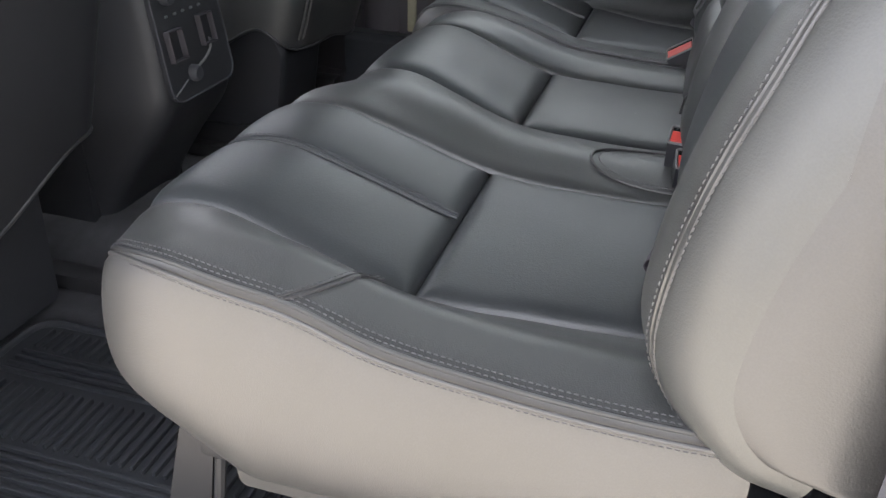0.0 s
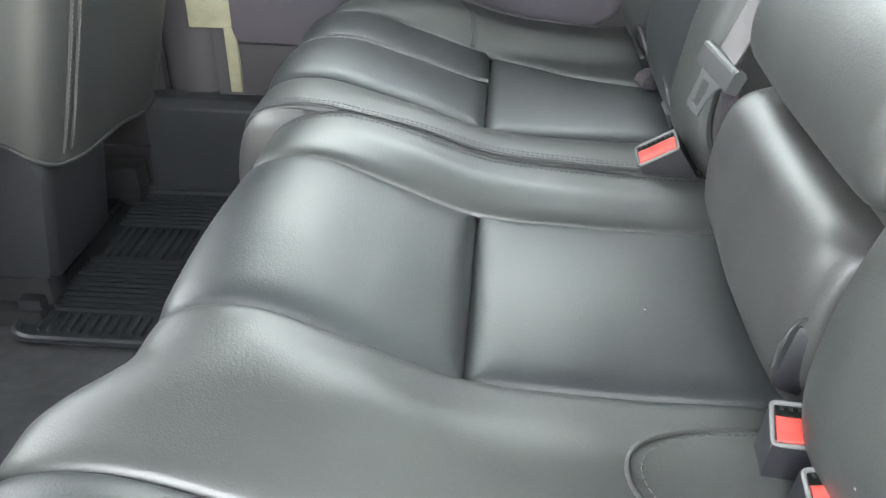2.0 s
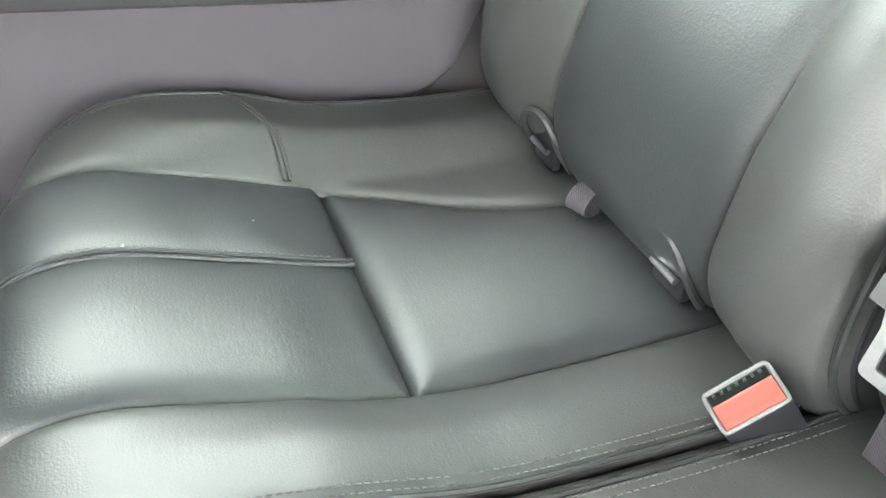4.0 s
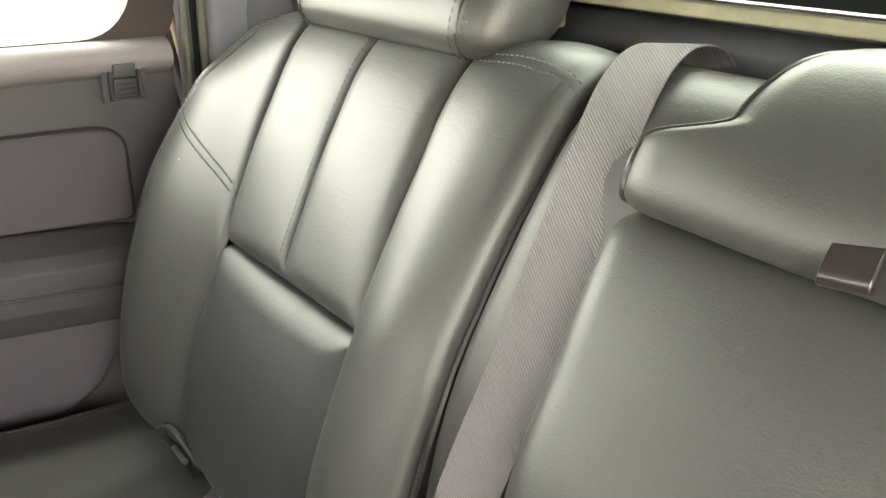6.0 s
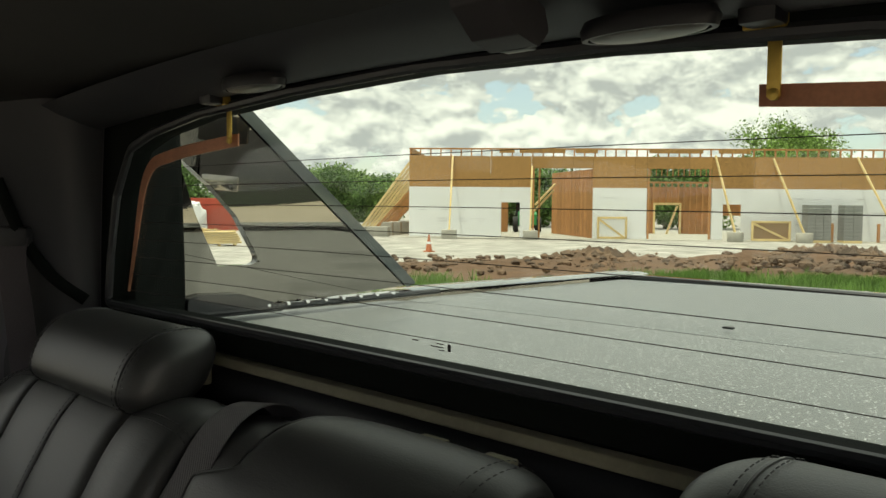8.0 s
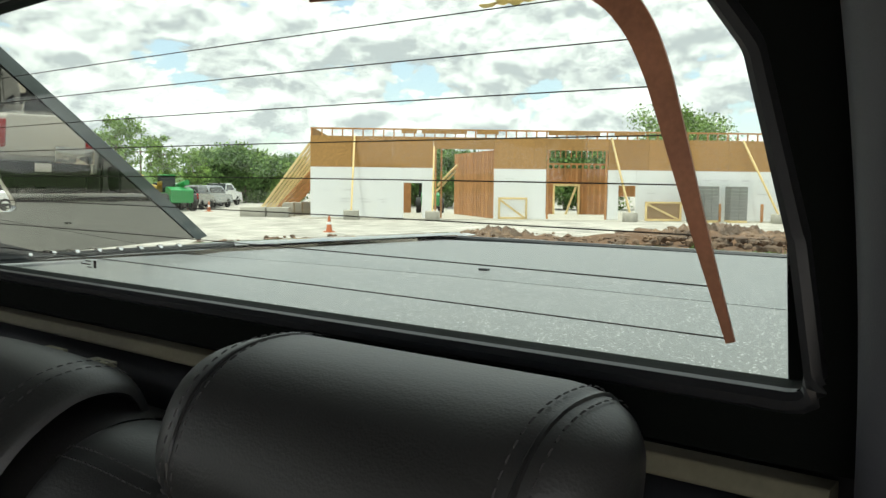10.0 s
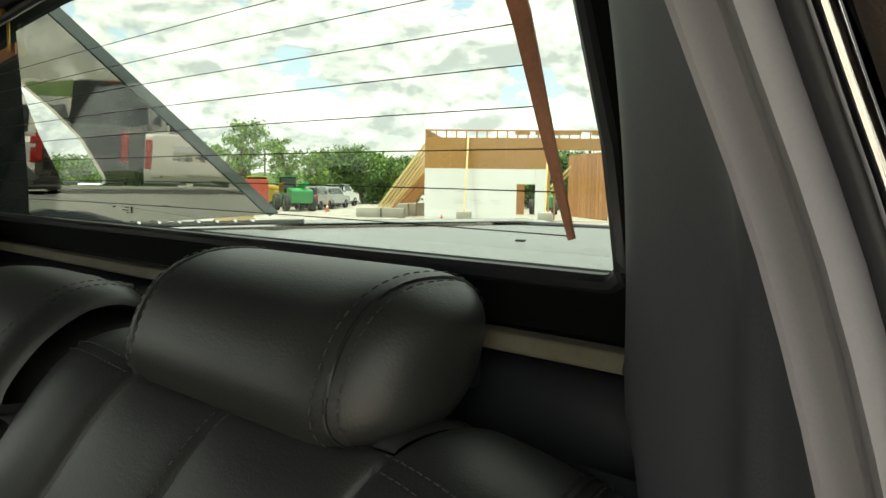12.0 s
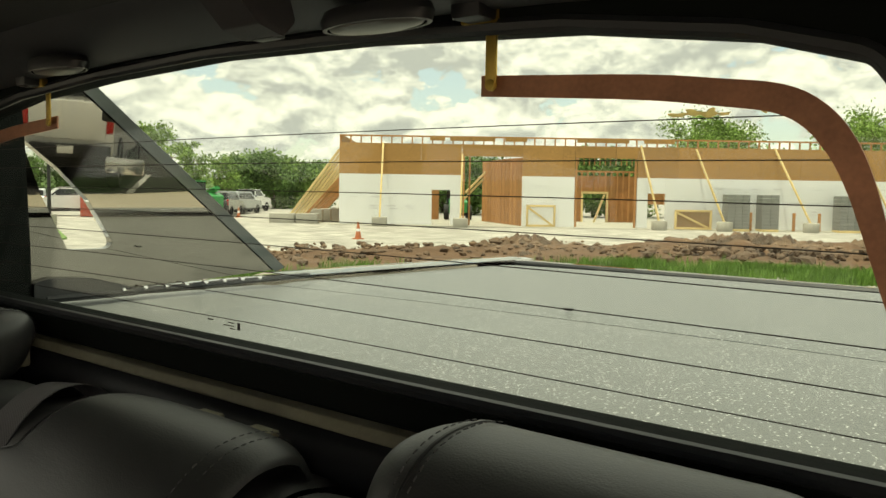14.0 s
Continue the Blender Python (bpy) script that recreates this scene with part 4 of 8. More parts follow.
make_buckle((-0.231, 0.640, 0.436), -6, 6, "black seat belt buckle with red button in the bench gap", 34)
make_buckle((0.240, 0.640, 0.440), -6, 8, "black seat belt buckle with red button beside the patch")
make_buckle((0.283, 0.650, 0.428), 6, 10, "black seat belt buckle with red button set low by the patch")


def make_tag(x, y, z, turn, label, reach, width):
    """A folded webbing loop sticking out of the seat bight."""
    o = thing("webbing_loop", (x, y, z), label, "strap loop", "strap loops in the seat bight")
    m = Matrix.Translation((x, y, z)) @ Euler((0, 0, radians(turn))).to_matrix().to_4x4()
    q = np.linspace(0, 1, 30)
    a = q * 2 * math.pi
    pts = [m @ Vector((0, 0.030 - reach * (1 - math.cos(k)), 0.012 + (0.017 if k < math.pi else 0.012) * math.sin(k) * (0.55 + 0.45 * math.sin(k / 2)))) for k in a]
    ribbon(pts, m.to_3x3() @ Vector((1, 0, 0)), width, 0.0018).part("webbing", WEBBING_DARK, o)
    return o


make_tag(-0.515, 0.640, 0.452, 20, "grey-purple webbing loop in the far seat bight", 0.024, 0.024)
make_tag(0.534, 0.644, 0.455, -10, "grey-purple webbing loop in the near seat bight", 0.031, 0.033)

# ---- cab floor, mats, walls ----
def structure(name, joined, mat, label, category, **kw):
    ob = joined.part(name, mat, None, label, **kw)
    return tagged(ob, label, category, kind="structure")


g = np.zeros((60, 80, 3))
for i, x in enumerate(np.linspace(-0.86, 0.86, 60)):
    for j2, y in enumerate(np.linspace(-1.75, 0.95, 80)):
        hump = 0.055 * math.exp(-((x / 0.17) ** 4))
        toe = 0.25 * float(smooth01((-1.25 - y) / 0.5))
        g[i, j2] = (x, y, FLOOR_Z - 0.004 + hump + toe + 0.003 * noise.noise(Vector((x * 9, y * 9, 0))))
structure("floor", Joined().grid(g), CARPET, "charcoal carpet floor with a low tunnel", "floor")


def make_mat(x0, x1, y0, y1, label):
    """A ribbed rubber mat with a raised lip: bands of long ribs with short cross ribs between them."""
    m = thing("floor_mat", ((x0 + x1) / 2, (y0 + y1) / 2, FLOOR_Z), label, "floor mat", "rear floor mats")
    outline = rounded_outline([(x0, y0), (x1, y0), (x1, y1), (x0, y1)], 0.045, 8)
    Joined().prism(outline, 2, FLOOR_Z, FLOOR_Z + 0.008).part("base", RUBBER, m)
    ring = [(x, y, FLOOR_Z + 0.010) for x, y in outline]
    Joined().tube(ring, 0.007, 8, closed=True).part("raised_lip", RUBBER, m)
    side = 1 if x0 > 0 else -1
    inner, outer = min(abs(x0), abs(x1)), max(abs(x0), abs(x1))
    ribs = Joined()
    for a, b, kind in ((inner + 0.02, inner + 0.065, "short"), (inner + 0.08, 0.520, "long"), (0.532, 0.632, "short"), (0.648, outer - 0.02, "long")):
        if kind == "long":
            for x in np.arange(a, b, 0.0150):
                ribs.box((side * x, (y0 + y1) / 2, FLOOR_Z + 0.0105), (0.0062, y1 - y0 - 0.06, 0.009), bevel=0.0018)
        else:
            for y in np.arange(y0 + 0.04, y1 - 0.03, 0.0165):
                ribs.box((side * (a + b) / 2, y, FLOOR_Z + 0.0105), (b - a, 0.0050, 0.009), bevel=0.0016)
    ribs.part("ribs", RUBBER, m, kind="stuff")
    return m


make_mat(0.385, 0.800, -0.315, 0.30, "black ribbed rubber mat on the floor beside the open door")
make_mat(-0.785, -0.290, -0.320, 0.28, "black ribbed rubber mat on the far floor")

# roof with headliner: falls towards the rear header
g = np.zeros((50, 60, 3))
for i, x in enumerate(np.linspace(-0.90, 0.90, 50)):
    for j2, y in enumerate(np.linspace(-1.35, 1.02, 60)):
        z = 1.425 - 0.075 * float(smooth01((y - 0.35) / 0.55)) - 0.10 * float(smooth01((abs(x) - 0.55) / 0.35)) ** 1.5
        z -= 0.05 * float(smooth01((-0.75 - y) / 0.6))
        g[i, j2] = (x, y, z)
top = g.copy()
top[..., 2] += 0.045
roof = Joined().grid(g, flip=True).grid(top)
edge = np.concatenate([g[:, 0], g[-1, 1:], g[::-1, -1][1:], g[0, ::-1][1:]])
edge2 = np.concatenate([top[:, 0], top[-1, 1:], top[::-1, -1][1:], top[0, ::-1][1:]])
roof.grid(np.stack([edge, edge2], 1))
structure("ceiling", roof, HEADLINER, "black fabric headliner under the cab roof", "ceiling")

# rear header trim above the glass
hd = spline([(0.86, 1.352), (0.885, 1.338), (0.915, 1.327), (0.938, 1.322), (0.952, 1.326), (0.985, 1.345)], 40)
g = np.zeros((60, 40, 3))
for i, x in enumerate(np.linspace(-0.70, 0.70, 60)):
    drop = 0.022 * (x / 0.62) ** 2
    for j2 in range(40):
        g[i, j2] = (x, hd[j2, 0], hd[j2, 1] - drop)
structure("trim_header", Joined().grid(g, flip=True), PLASTIC, "black plastic header trim over the rear glass", "trim")


def glass_outline(grow=0.0, n=10):
    """Outline of the rear window in x and z, with an arched top and rounded upper corners."""
    pts = [(-0.668 - grow, 1.038 - grow)]
    pts += [(0.668 + grow, 1.038 - grow)]
    pts += [(0.656 + grow, 1.11), (0.632 + grow, 1.20), (0.585 + grow, 1.262 + grow), (0.52, 1.281 + grow), (0.40, 1.298 + grow), (0.2, 1.310 + grow), (0.0, 1.315 + grow)]
    pts += [(-x, z) for x, z in pts[-2:1:-1]]
    return rounded_outline(pts, [0.012, 0.012] + [0.03] * (len(pts) - 2), 4)


def ring_wall(name, outline, rect, y0, y1, mat, label, cat):
    """A wall with an opening: the outline is joined to the rectangle round it, on both faces."""
    x0, x1, z0, z1 = rect
    cx, cz = 0.0, 1.18
    outer = []
    for x, z in outline:
        dx, dz = x - cx, z - cz
        k = min([v for v in ((x1 - cx) / dx if dx > 1e-9 else 9, (x0 - cx) / dx if dx < -1e-9 else 9, (z1 - cz) / dz if dz > 1e-9 else 9, (z0 - cz) / dz if dz < -1e-9 else 9)])
        outer.append((cx + dx * k, cz + dz * k))
    a = np.array([[(x, y0, z), (x, y1, z)] for x, z in outline + outline[:1]])
    o = np.array([[(x, y0, z), (x, y1, z)] for x, z in outer + outer[:1]])
    j = Joined()
    j.grid(np.stack([a[:, 0], o[:, 0]], 1)).grid(np.stack([o[:, 0], o[:, 1]], 1)).grid(np.stack([o[:, 1], a[:, 1]], 1)).grid(np.stack([a[:, 1], a[:, 0]], 1))
    return structure(name, j, mat, label, cat)


ring_wall("wall_rear_upper", glass_outline(), (-0.86, 0.86, 1.004, 1.40), 0.950, 0.982, FILLER, "black metal frame round the rear window", "wall")
structure("wall_rear_lower", Joined().box((0, 0.985, 0.50), (1.72, 0.03, 1.00)), TRIM_BLACK, "black midgate panel behind the bench", "wall")
# rounded ledge below the gasket strip
lg = spline([(0.965, 0.70), (0.945, 0.80), (0.938, 0.90), (0.938, 0.955), (0.946, 0.978), (0.962, 0.984)], 30)
g = np.array([[(x, y, z) for y, z in lg] for x in np.linspace(-0.70, 0.70, 40)])
structure("trim_ledge", Joined().grid(g, flip=False), PLASTIC, "black plastic ledge below the rear window", "trim")
structure("trim_gasket", Joined().prism(rounded_outline([(0.936, 0.989), (0.958, 0.989), (0.958, 1.000), (0.941, 1.000)], 0.003), 0, -0.66, 0.680), BEIGE, "khaki foam gasket strip under the rear window", "trim")
rg = [(x, 0.952, z) for x, z in glass_outline(0.004)]
structure("trim_window_seal", Joined().tube(rg, 0.006, 8, closed=True), RUBBER, "black rubber seal round the rear glass", "trim")

# rear window with heater wires, copper tape, brass tabs and maker's mark
window = thing("rear_window", (0, 0.966, 1.04), "large rear window with heater wires and copper strips", "window", kind="structure")
Joined().prism(glass_outline(0.004), 1, 0.965, 0.969).part("pane", GLASS, window).visible_shadow = False
for k in range(9):
    z = 1.2605 - 0.0253 * k
    hx = float(np.interp(z, [1.056, 1.113, 1.172, 1.196, 1.217, 1.2345, 1.2455], [0.6265, 0.608, 0.590, 0.582, 0.572, 0.5575, 0.537]))
    wire = [(x, 0.9635, z + 0.003 * (1 - (x / 0.6) ** 2)) for x in np.linspace(-hx, hx, 24)]
    if k:
        Joined().tube(wire, 0.00042, 5).part("heater_wire", WIRE, window)
cop = spline([(0.327, 1.2665), (0.446, 1.258), (0.500, 1.2515), (0.537, 1.2455), (0.5575, 1.2345), (0.572, 1.217), (0.582, 1.196), (0.590, 1.172), (0.608, 1.113), (0.6265, 1.056)], 70)
wid = np.interp(np.linspace(0, 1, 70), [0, 0.45, 0.58, 0.72, 1.0], [0.0150, 0.0165, 0.0170, 0.0130, 0.0045])
tg = np.gradient(cop, axis=0)
tg /= np.linalg.norm(tg, axis=1, keepdims=True)
nr = np.stack([-tg[:, 1], tg[:, 0]], 1)
for sg in (1, -1):
    rows = []
    for off, y in ((-0.5, 0.9625), (0.5, 0.9625), (0.5, 0.9645), (-0.5, 0.9645), (-0.5, 0.9625)):
        e2 = cop + nr * wid[:, None] * off
        rows.append(np.stack([e2[:, 0] * sg, np.full(70, y), e2[:, 1]], 1))
    j = Joined().grid(np.array(rows), flip=sg > 0)
    j.box((0.327 * sg, 0.9635, 1.2665), (0.004, 0.002, 0.0150))
    strip_ob = j.part("copper_strip", COPPER, window, "tarnished copper contact strip")
    j = Joined()
    j.box((0.337 * sg, 0.958, 1.290), (0.0095, 0.002, 0.052), bevel=0.0006)
    j.box((0.335 * sg, 0.950, 1.3125), (0.028, 0.016, 0.010), bevel=0.001)
    j.part("brass_tab", BRASS, window, "bright brass contact tab")
    j = Joined()
    j.lathe([(0.0, -0.0035), (0.004, -0.003), (0.0045, 0.0), (0.0, 0.001)], np.array((0.337 * sg, 0.959, 1.266)), axis=1, seg=12)
    j.part("solder_dot", BRASS, window)
    Joined().box((0.338 * sg, 0.935, 1.330), (0.026, 0.022, 0.045), bevel=0.004).part("lead_clip", TRIM_BLACK, window, "black clip over the contact tab")
for x, z, w, h in ((0.022, 1.0575, 0.009, 0.0010), (0.018, 1.0545, 0.017, 0.0010), (0.024, 1.0518, 0.007, 0.0010), (-0.012, 1.0575, 0.009, 0.0012), (0.034, 1.0550, 0.0038, 0.0070)):
    Joined().box((x, 0.9645, z), (w, 0.0005, h)).part("etched_mark", WIRE, window, "small dark etched mark")

# flecks of dried paint high on the glass
for k, (x, z, rw, rh) in enumerate(((0.476, 1.2388, 0.007, 0.0026), (0.486, 1.2400, 0.0075, 0.0022), (0.497, 1.2394, 0.006, 0.0028), (0.506, 1.2384, 0.0045, 0.0018), (0.529, 1.2400, 0.0042, 0.0025), (0.537, 1.2390, 0.0045, 0.0017))):
    q = [(x + rw * math.cos(a2) * (0.8 + 0.35 * math.sin(3 * a2 + k * 1.7)), z + rh * math.sin(a2) * (0.8 + 0.4 * math.cos(2 * a2 + 2 * k))) for a2 in np.linspace(0, 2 * math.pi, 15)[:-1]]
    Joined().prism(q, 1, 0.9642 - 0.0001 * k, 0.9647 - 0.0001 * k).part("paint_fleck", CREAM, window, "flaking cream paint")

# dome lamps and a hook under the header
for x, drop in ((0.270, 0.012), (-0.207, 0.006)):
    lamp = thing("header_lamp", (x, 0.915, 1.325), "small unlit oval lamp under the rear header", "lamp", "header lamps")
    j = Joined().lathe([(0.0, -0.010), (0.028, -0.009), (0.037, -0.004), (0.040, 0.004)], np.array((x, 0.908, 1.3135)), seg=28)
    for i in range(len(j.v)):
        v = np.array(j.v[i])
        j.v[i] = np.array((x + (v[0] - x) * 1.15, 0.908 + (v[1] - 0.908) * 0.46, 1.3195 - drop + (v[2] - 1.3135) * 0.35))
    j.part("lens", LENS, lamp, "frosted off-white lens")
    j = Joined().lathe([(0.040, -0.001), (0.044, -0.001), (0.046, 0.006), (0.043, 0.012)], np.array((x, 0.908, 1.3195)), seg=28)
    for i in range(len(j.v)):
        v = np.array(j.v[i])
        j.v[i] = np.array((x + (v[0] - x) * 1.15, 0.908 + (v[1] - 0.908) * 0.50, v[2] - drop))
    j.part("bezel", TRIM_BLACK, lamp)
hook = thing("ceiling_latch", (0.174, 0.86, 1.335), "dark plastic latch hanging from the headliner", "latch")
Joined().prism(rounded_outline([(0.835, 1.365), (0.885, 1.352), (0.897, 1.317), (0.885, 1.304), (0.862, 1.310), (0.838, 1.332)], 0.006), 0, 0.152, 0.196).part("body", PLASTIC_GREY, hook)
Joined().box((0.174, 0.888, 1.308), (0.028, 0.012, 0.008), bevel=0.002).part("catch", METAL_DARK, hook)


# ---- C-pillars ----
def make_pillar(sg, name, label):
    """Trim of the rear corner: from the rear window's side round to the door seal."""
    plan = spline([(0.690, 0.949), (0.694, 0.920), (0.708, 0.900), (0.735, 0.880), (0.785, 0.845), (0.806, 0.812), (0.822, 0.800), (0.846, 0.771)], 40)
    g = np.zeros((40, 50, 3))
    for i in range(40):
        for k, z in enumerate(np.linspace(0.42, 1.40, 50)):
            lean = 0.10 * float(smooth01((z - 1.0) / 0.5)) ** 1.2
            fwd = 0.16 * float(smooth01((z - 1.02) / 0.45))
            tuck = 1.0 if i > 4 else i / 4
            low = 0.02 * float(smooth01((0.99 - z) / 0.05))
            g[i, k] = (sg * (plan[i, 0] - lean * (0.35 + 0.65 * i / 39) + low * (1 - i / 39)), plan[i, 1] - fwd * (i / 39) - 0.012 * float(smooth01((0.99 - z) / 0.05)) * (1 - i / 39), z)
    return structure(name, Joined().grid(g, flip=sg < 0), PILLAR, label, "pillar"), g


pil_near, pg_near = make_pillar(1, "pillar_near", "black plastic corner pillar trim beside the open door")
pil_far, pg_far = make_pillar(-1, "pillar_far", "black plastic corner pillar trim behind the far door")

# added dark sheet: pillar shade between far belt and rear window; black corner seal, door seal beads
corner_shade = pg_far[:24, 24:] + np.array([0.003, -0.003, 0])
structure("trim_corner_shade", Joined().grid(corner_shade, flip=True), PLASTIC, "dark sheet for the shade on the far corner pillar", "trim")
lip = spline([tuple(pg_far[20, 40] + np.array([0.006, -0.006, 0])), tuple(pg_far[17, 36] + np.array([0.006, -0.006, 0])), tuple(pg_far[11, 33] + np.array([0.006, -0.006, 0])), tuple(pg_far[3, 31] + np.array([0.006, -0.006, 0]))], 30)
structure("trim_corner_seal", Joined().tube(lip, 0.009, 10), FILLER, "rounded black seal across the far corner pillar", "trim")
structure("trim_seal_bead", Joined().tube(pg_far[37, 5:] + np.array([0.004, -0.002, 0]), 0.0050, 8), OLIVE_SEAL, "olive seal bead along the far pillar", "trim")
structure("trim_seal_bead", Joined().tube(pg_far[35, 5:] + np.array([0.004, -0.002, 0]), 0.0042, 8), FILLER, "black seal bead along the far pillar", "trim")
structure("trim_seal_bead", Joined().tube(pg_far[33, 5:] + np.array([0.003, -0.002, 0]), 0.0040, 8), OLIVE_SEAL, "olive seal bead along the far pillar", "trim")


SEAL_LINE = spline([(0.735, 0.590, 1.375), (0.782, 0.685, 1.26), (0.8205, 0.748, 1.11), (0.836, 0.759, 1.057), (0.847, 0.770, 1.00), (0.860, 0.795, 0.90), (0.874, 0.830, 0.70), (0.882, 0.86, 0.48), (0.886, 0.88, 0.25)], 60)


def seal_cover(sg, nm):
    """Pressed-on trim beside the corner pillar: a flat flange that rolls over into a pale bead."""
    prof = spline([(-0.002, 0.012), (0.000, 0.0), (0.0025, 0.0005), (0.0085, 0.0070), (0.0120, 0.0040), (0.0165, -0.006), (0.0205, -0.004), (0.0222, 0.002), (0.0215, 0.012)], 26)
    g = np.zeros((60, 26, 3))
    for i in range(60):
        for k in range(26):
            g[i, k] = (sg * (SEAL_LINE[i, 0] + prof[k, 0]), SEAL_LINE[i, 1] + prof[k, 1], SEAL_LINE[i, 2])
    structure("trim_door_seal_" + nm, Joined().grid(g, flip=sg < 0), SEAL_GREY, "warm grey seal trim beside the corner pillar", "trim")


def seal_run(sg, x_off, y_off, r, mat, name, label):
    """A bead that follows the rear edge of a door opening from roof to sill."""
    pts = SEAL_LINE + np.array([x_off, y_off, 0])
    pts[:, 0] *= sg
    return structure(name, Joined().tube(pts, r, 18), mat, label, "trim")


for sg, nm in ((1, "near"), (-1, "far")):
    seal_cover(sg, nm)
    seal_run(sg, 0.0255, 0.008, 0.0045, RUBBER, "trim_seal_lip_" + nm, "black rubber lip of the door seal")
    # chrome bead stands in for the sky's reflection along the black paint
    seal_run(sg, 0.0318, 0.004, 0.0032, CHROME, "trim_jamb_streak_" + nm, "chrome bead for the sky streak on the painted jamb")
    seal_run(sg, 0.0470, 0.002, 0.0085, BROWN_FLOCK, "trim_outer_seal_" + nm, "dark flocked outer door seal")
    g = np.zeros((30, 4, 3))
    run = spline([(0.750, 0.580, 1.375), (0.80, 0.690, 1.26), (0.846, 0.762, 1.13), (0.884, 0.785, 1.02), (0.896, 0.82, 0.90), (0.908, 0.85, 0.70), (0.915, 0.88, 0.48), (0.918, 0.90, 0.25)], 30)
    for i in range(30):
        for k, (dx, dy) in enumerate(((0.0, 0.0), (0.03, 0.015), (0.05, 0.06), (0.055, 0.35))):
            g[i, k] = (sg * (run[i, 0] + dx), run[i, 1] + dy, run[i, 2])
    structure("jamb_" + nm, Joined().grid(g, flip=sg < 0), BODY_BLACK, "glossy black painted door jamb", "pillar")

structure("wall_quarter_far", Joined().box((-0.935, 0.90, 0.75), (0.03, 0.24, 1.32)), BODY_BLACK, "black outer quarter panel", "wall")
structure("wall_quarter_near", Joined().box((0.945, 0.93, 0.75), (0.03, 0.18, 1.32)), BODY_BLACK, "black outer quarter panel", "wall")
# shoulder belt on the far pillar
b2 = thing("seat_belt", (-0.80, 0.86, 0.90), "dark purple-grey shoulder belt hanging on the far pillar", "seat belt")
pts = spline([(-0.738, 0.841, 1.135), (-0.740, 0.838, 1.10), (-0.735, 0.847, 1.00), (-0.731, 0.853, 0.90), (-0.728, 0.853, 0.78)], 40)
ribbon(pts, (0.80, 0.60, 0), 0.047, 0.002).part("webbing", WEBBING_DARK, b2)
Joined().box((-0.748, 0.842, 1.136), (0.060, 0.020, 0.030), Euler((0, 0, radians(37))).to_matrix(), 0.006).part("guide", TRIM_BLACK, b2, "black plastic belt guide")
b3 = thing("seat_belt", (0.80, 0.86, 0.90), "dark purple-grey shoulder belt beside the near backrest", "seat belt")
pts = spline([(0.846, 0.812, 0.84), (0.850, 0.815, 0.76), (0.856, 0.815, 0.66), (0.862, 0.812, 0.55), (0.866, 0.805, 0.42)], 40)
ribbon(pts, (0.25, 0.97, 0), 0.047, 0.002).part("webbing", WEBBING_DARK, b3)


# ---- far door ----
door = thing("door_far", (-0.84, 0.25, 0.16), "closed far door with grey panels, armrest and window", "car door", kind="structure")
outline = rounded_outline([(-0.13, 0.16), (0.55, 0.16), (0.735, 0.52), (0.765, 0.70), (0.760, 0.905), (-0.13, 0.905)], [0.02, 0.06, 0.10, 0.06, 0.02, 0.02])
Joined().prism(outline, 0, -0.905, -0.842).part("door_panel", PLASTIC_GREY, door)


def door_pad(name, pts, radii, x_in, puff, mat, label=""):
    """A raised, softly crowned panel on the inside of the door."""
    o = rounded_outline(pts, radii, 8)
    c = np.mean(np.array(o), 0)
    rings = []
    for k, (f, h) in enumerate(((1.0, 0.0), (0.995, 0.55), (0.965, 0.92), (0.90, 1.0), (0.6, 1.08), (0.25, 1.1))):
        rings.append([(x_in + puff * h, c[0] + (y - c[0]) * f, c[1] + (z - c[1]) * f) for y, z in o])
    arr = np.array(rings).transpose(1, 0, 2)
    j = Joined().grid(arr, close_u=True)
    k0 = len(j.v)
    j.v.extend(arr[:, -1])
    j.f.append(list(range(k0, k0 + len(o))))
    return j.part(name, mat, door, label)


def pad_groove(pts, radii, x_in):
    o = rounded_outline(pts, radii, 8)
    Joined().tube([(x_in, y, z) for y, z in o], 0.0042, 7, closed=True).part("groove", TRIM_BLACK, door)


fabric_shape = ([(-0.10, 0.40), (0.42, 0.388), (0.536, 0.419), (0.620, 0.471), (0.655, 0.535), (0.664, 0.558), (-0.10, 0.648)], [0.03, 0.10, 0.06, 0.06, 0.02, 0.005, 0.03])
door_pad("fabric_panel", *fabric_shape, -0.842, 0.012, FABRIC, "charcoal fabric insert")
pad_groove(*fabric_shape, -0.842)
upper_shape = ([(-0.10, 0.735), (0.688, 0.690), (0.688, 0.808), (-0.10, 0.822)], [0.02, 0.01, 0.040, 0.02])
door_pad("upper_panel", *upper_shape, -0.842, 0.012, FABRIC, "soft charcoal upper pad")
pad_groove(*upper_shape, -0.841)
arm_prof = rounded_outline([(-0.845, 0.578), (-0.806, 0.586), (-0.791, 0.618), (-0.791, 0.668), (-0.803, 0.684), (-0.845, 0.712)], 0.011)
ay = np.linspace(-0.12, 0.745, 14)
arm_j = Joined().grid(np.array([[(x - (0.02 * max(0, (y - 0.62) / 0.12)) ** 1.0, y, z - 0.09 * (y - 0.45)) for x, z in arm_prof + arm_prof[:1]] for y in ay]))
arm_j.part("armrest", PLASTIC_GREY, door, "moulded armrest ledge")
Joined().tube([(-0.790, y, 0.640 - 0.09 * (y - 0.45)) for y in np.linspace(0.49, 0.66, 8)], 0.0022, 6).part("armrest_seam", TRIM_BLACK, door)
cup = rounded_outline([(0.308, 0.700), (0.318, 0.652), (0.466, 0.628), (0.480, 0.680)], [0.006, 0.030, 0.030, 0.006], 10)
Joined().prism(cup, 0, -0.815, -0.7895).part("handle_recess", TRIM_BLACK, door, "dark recess of the door pull")
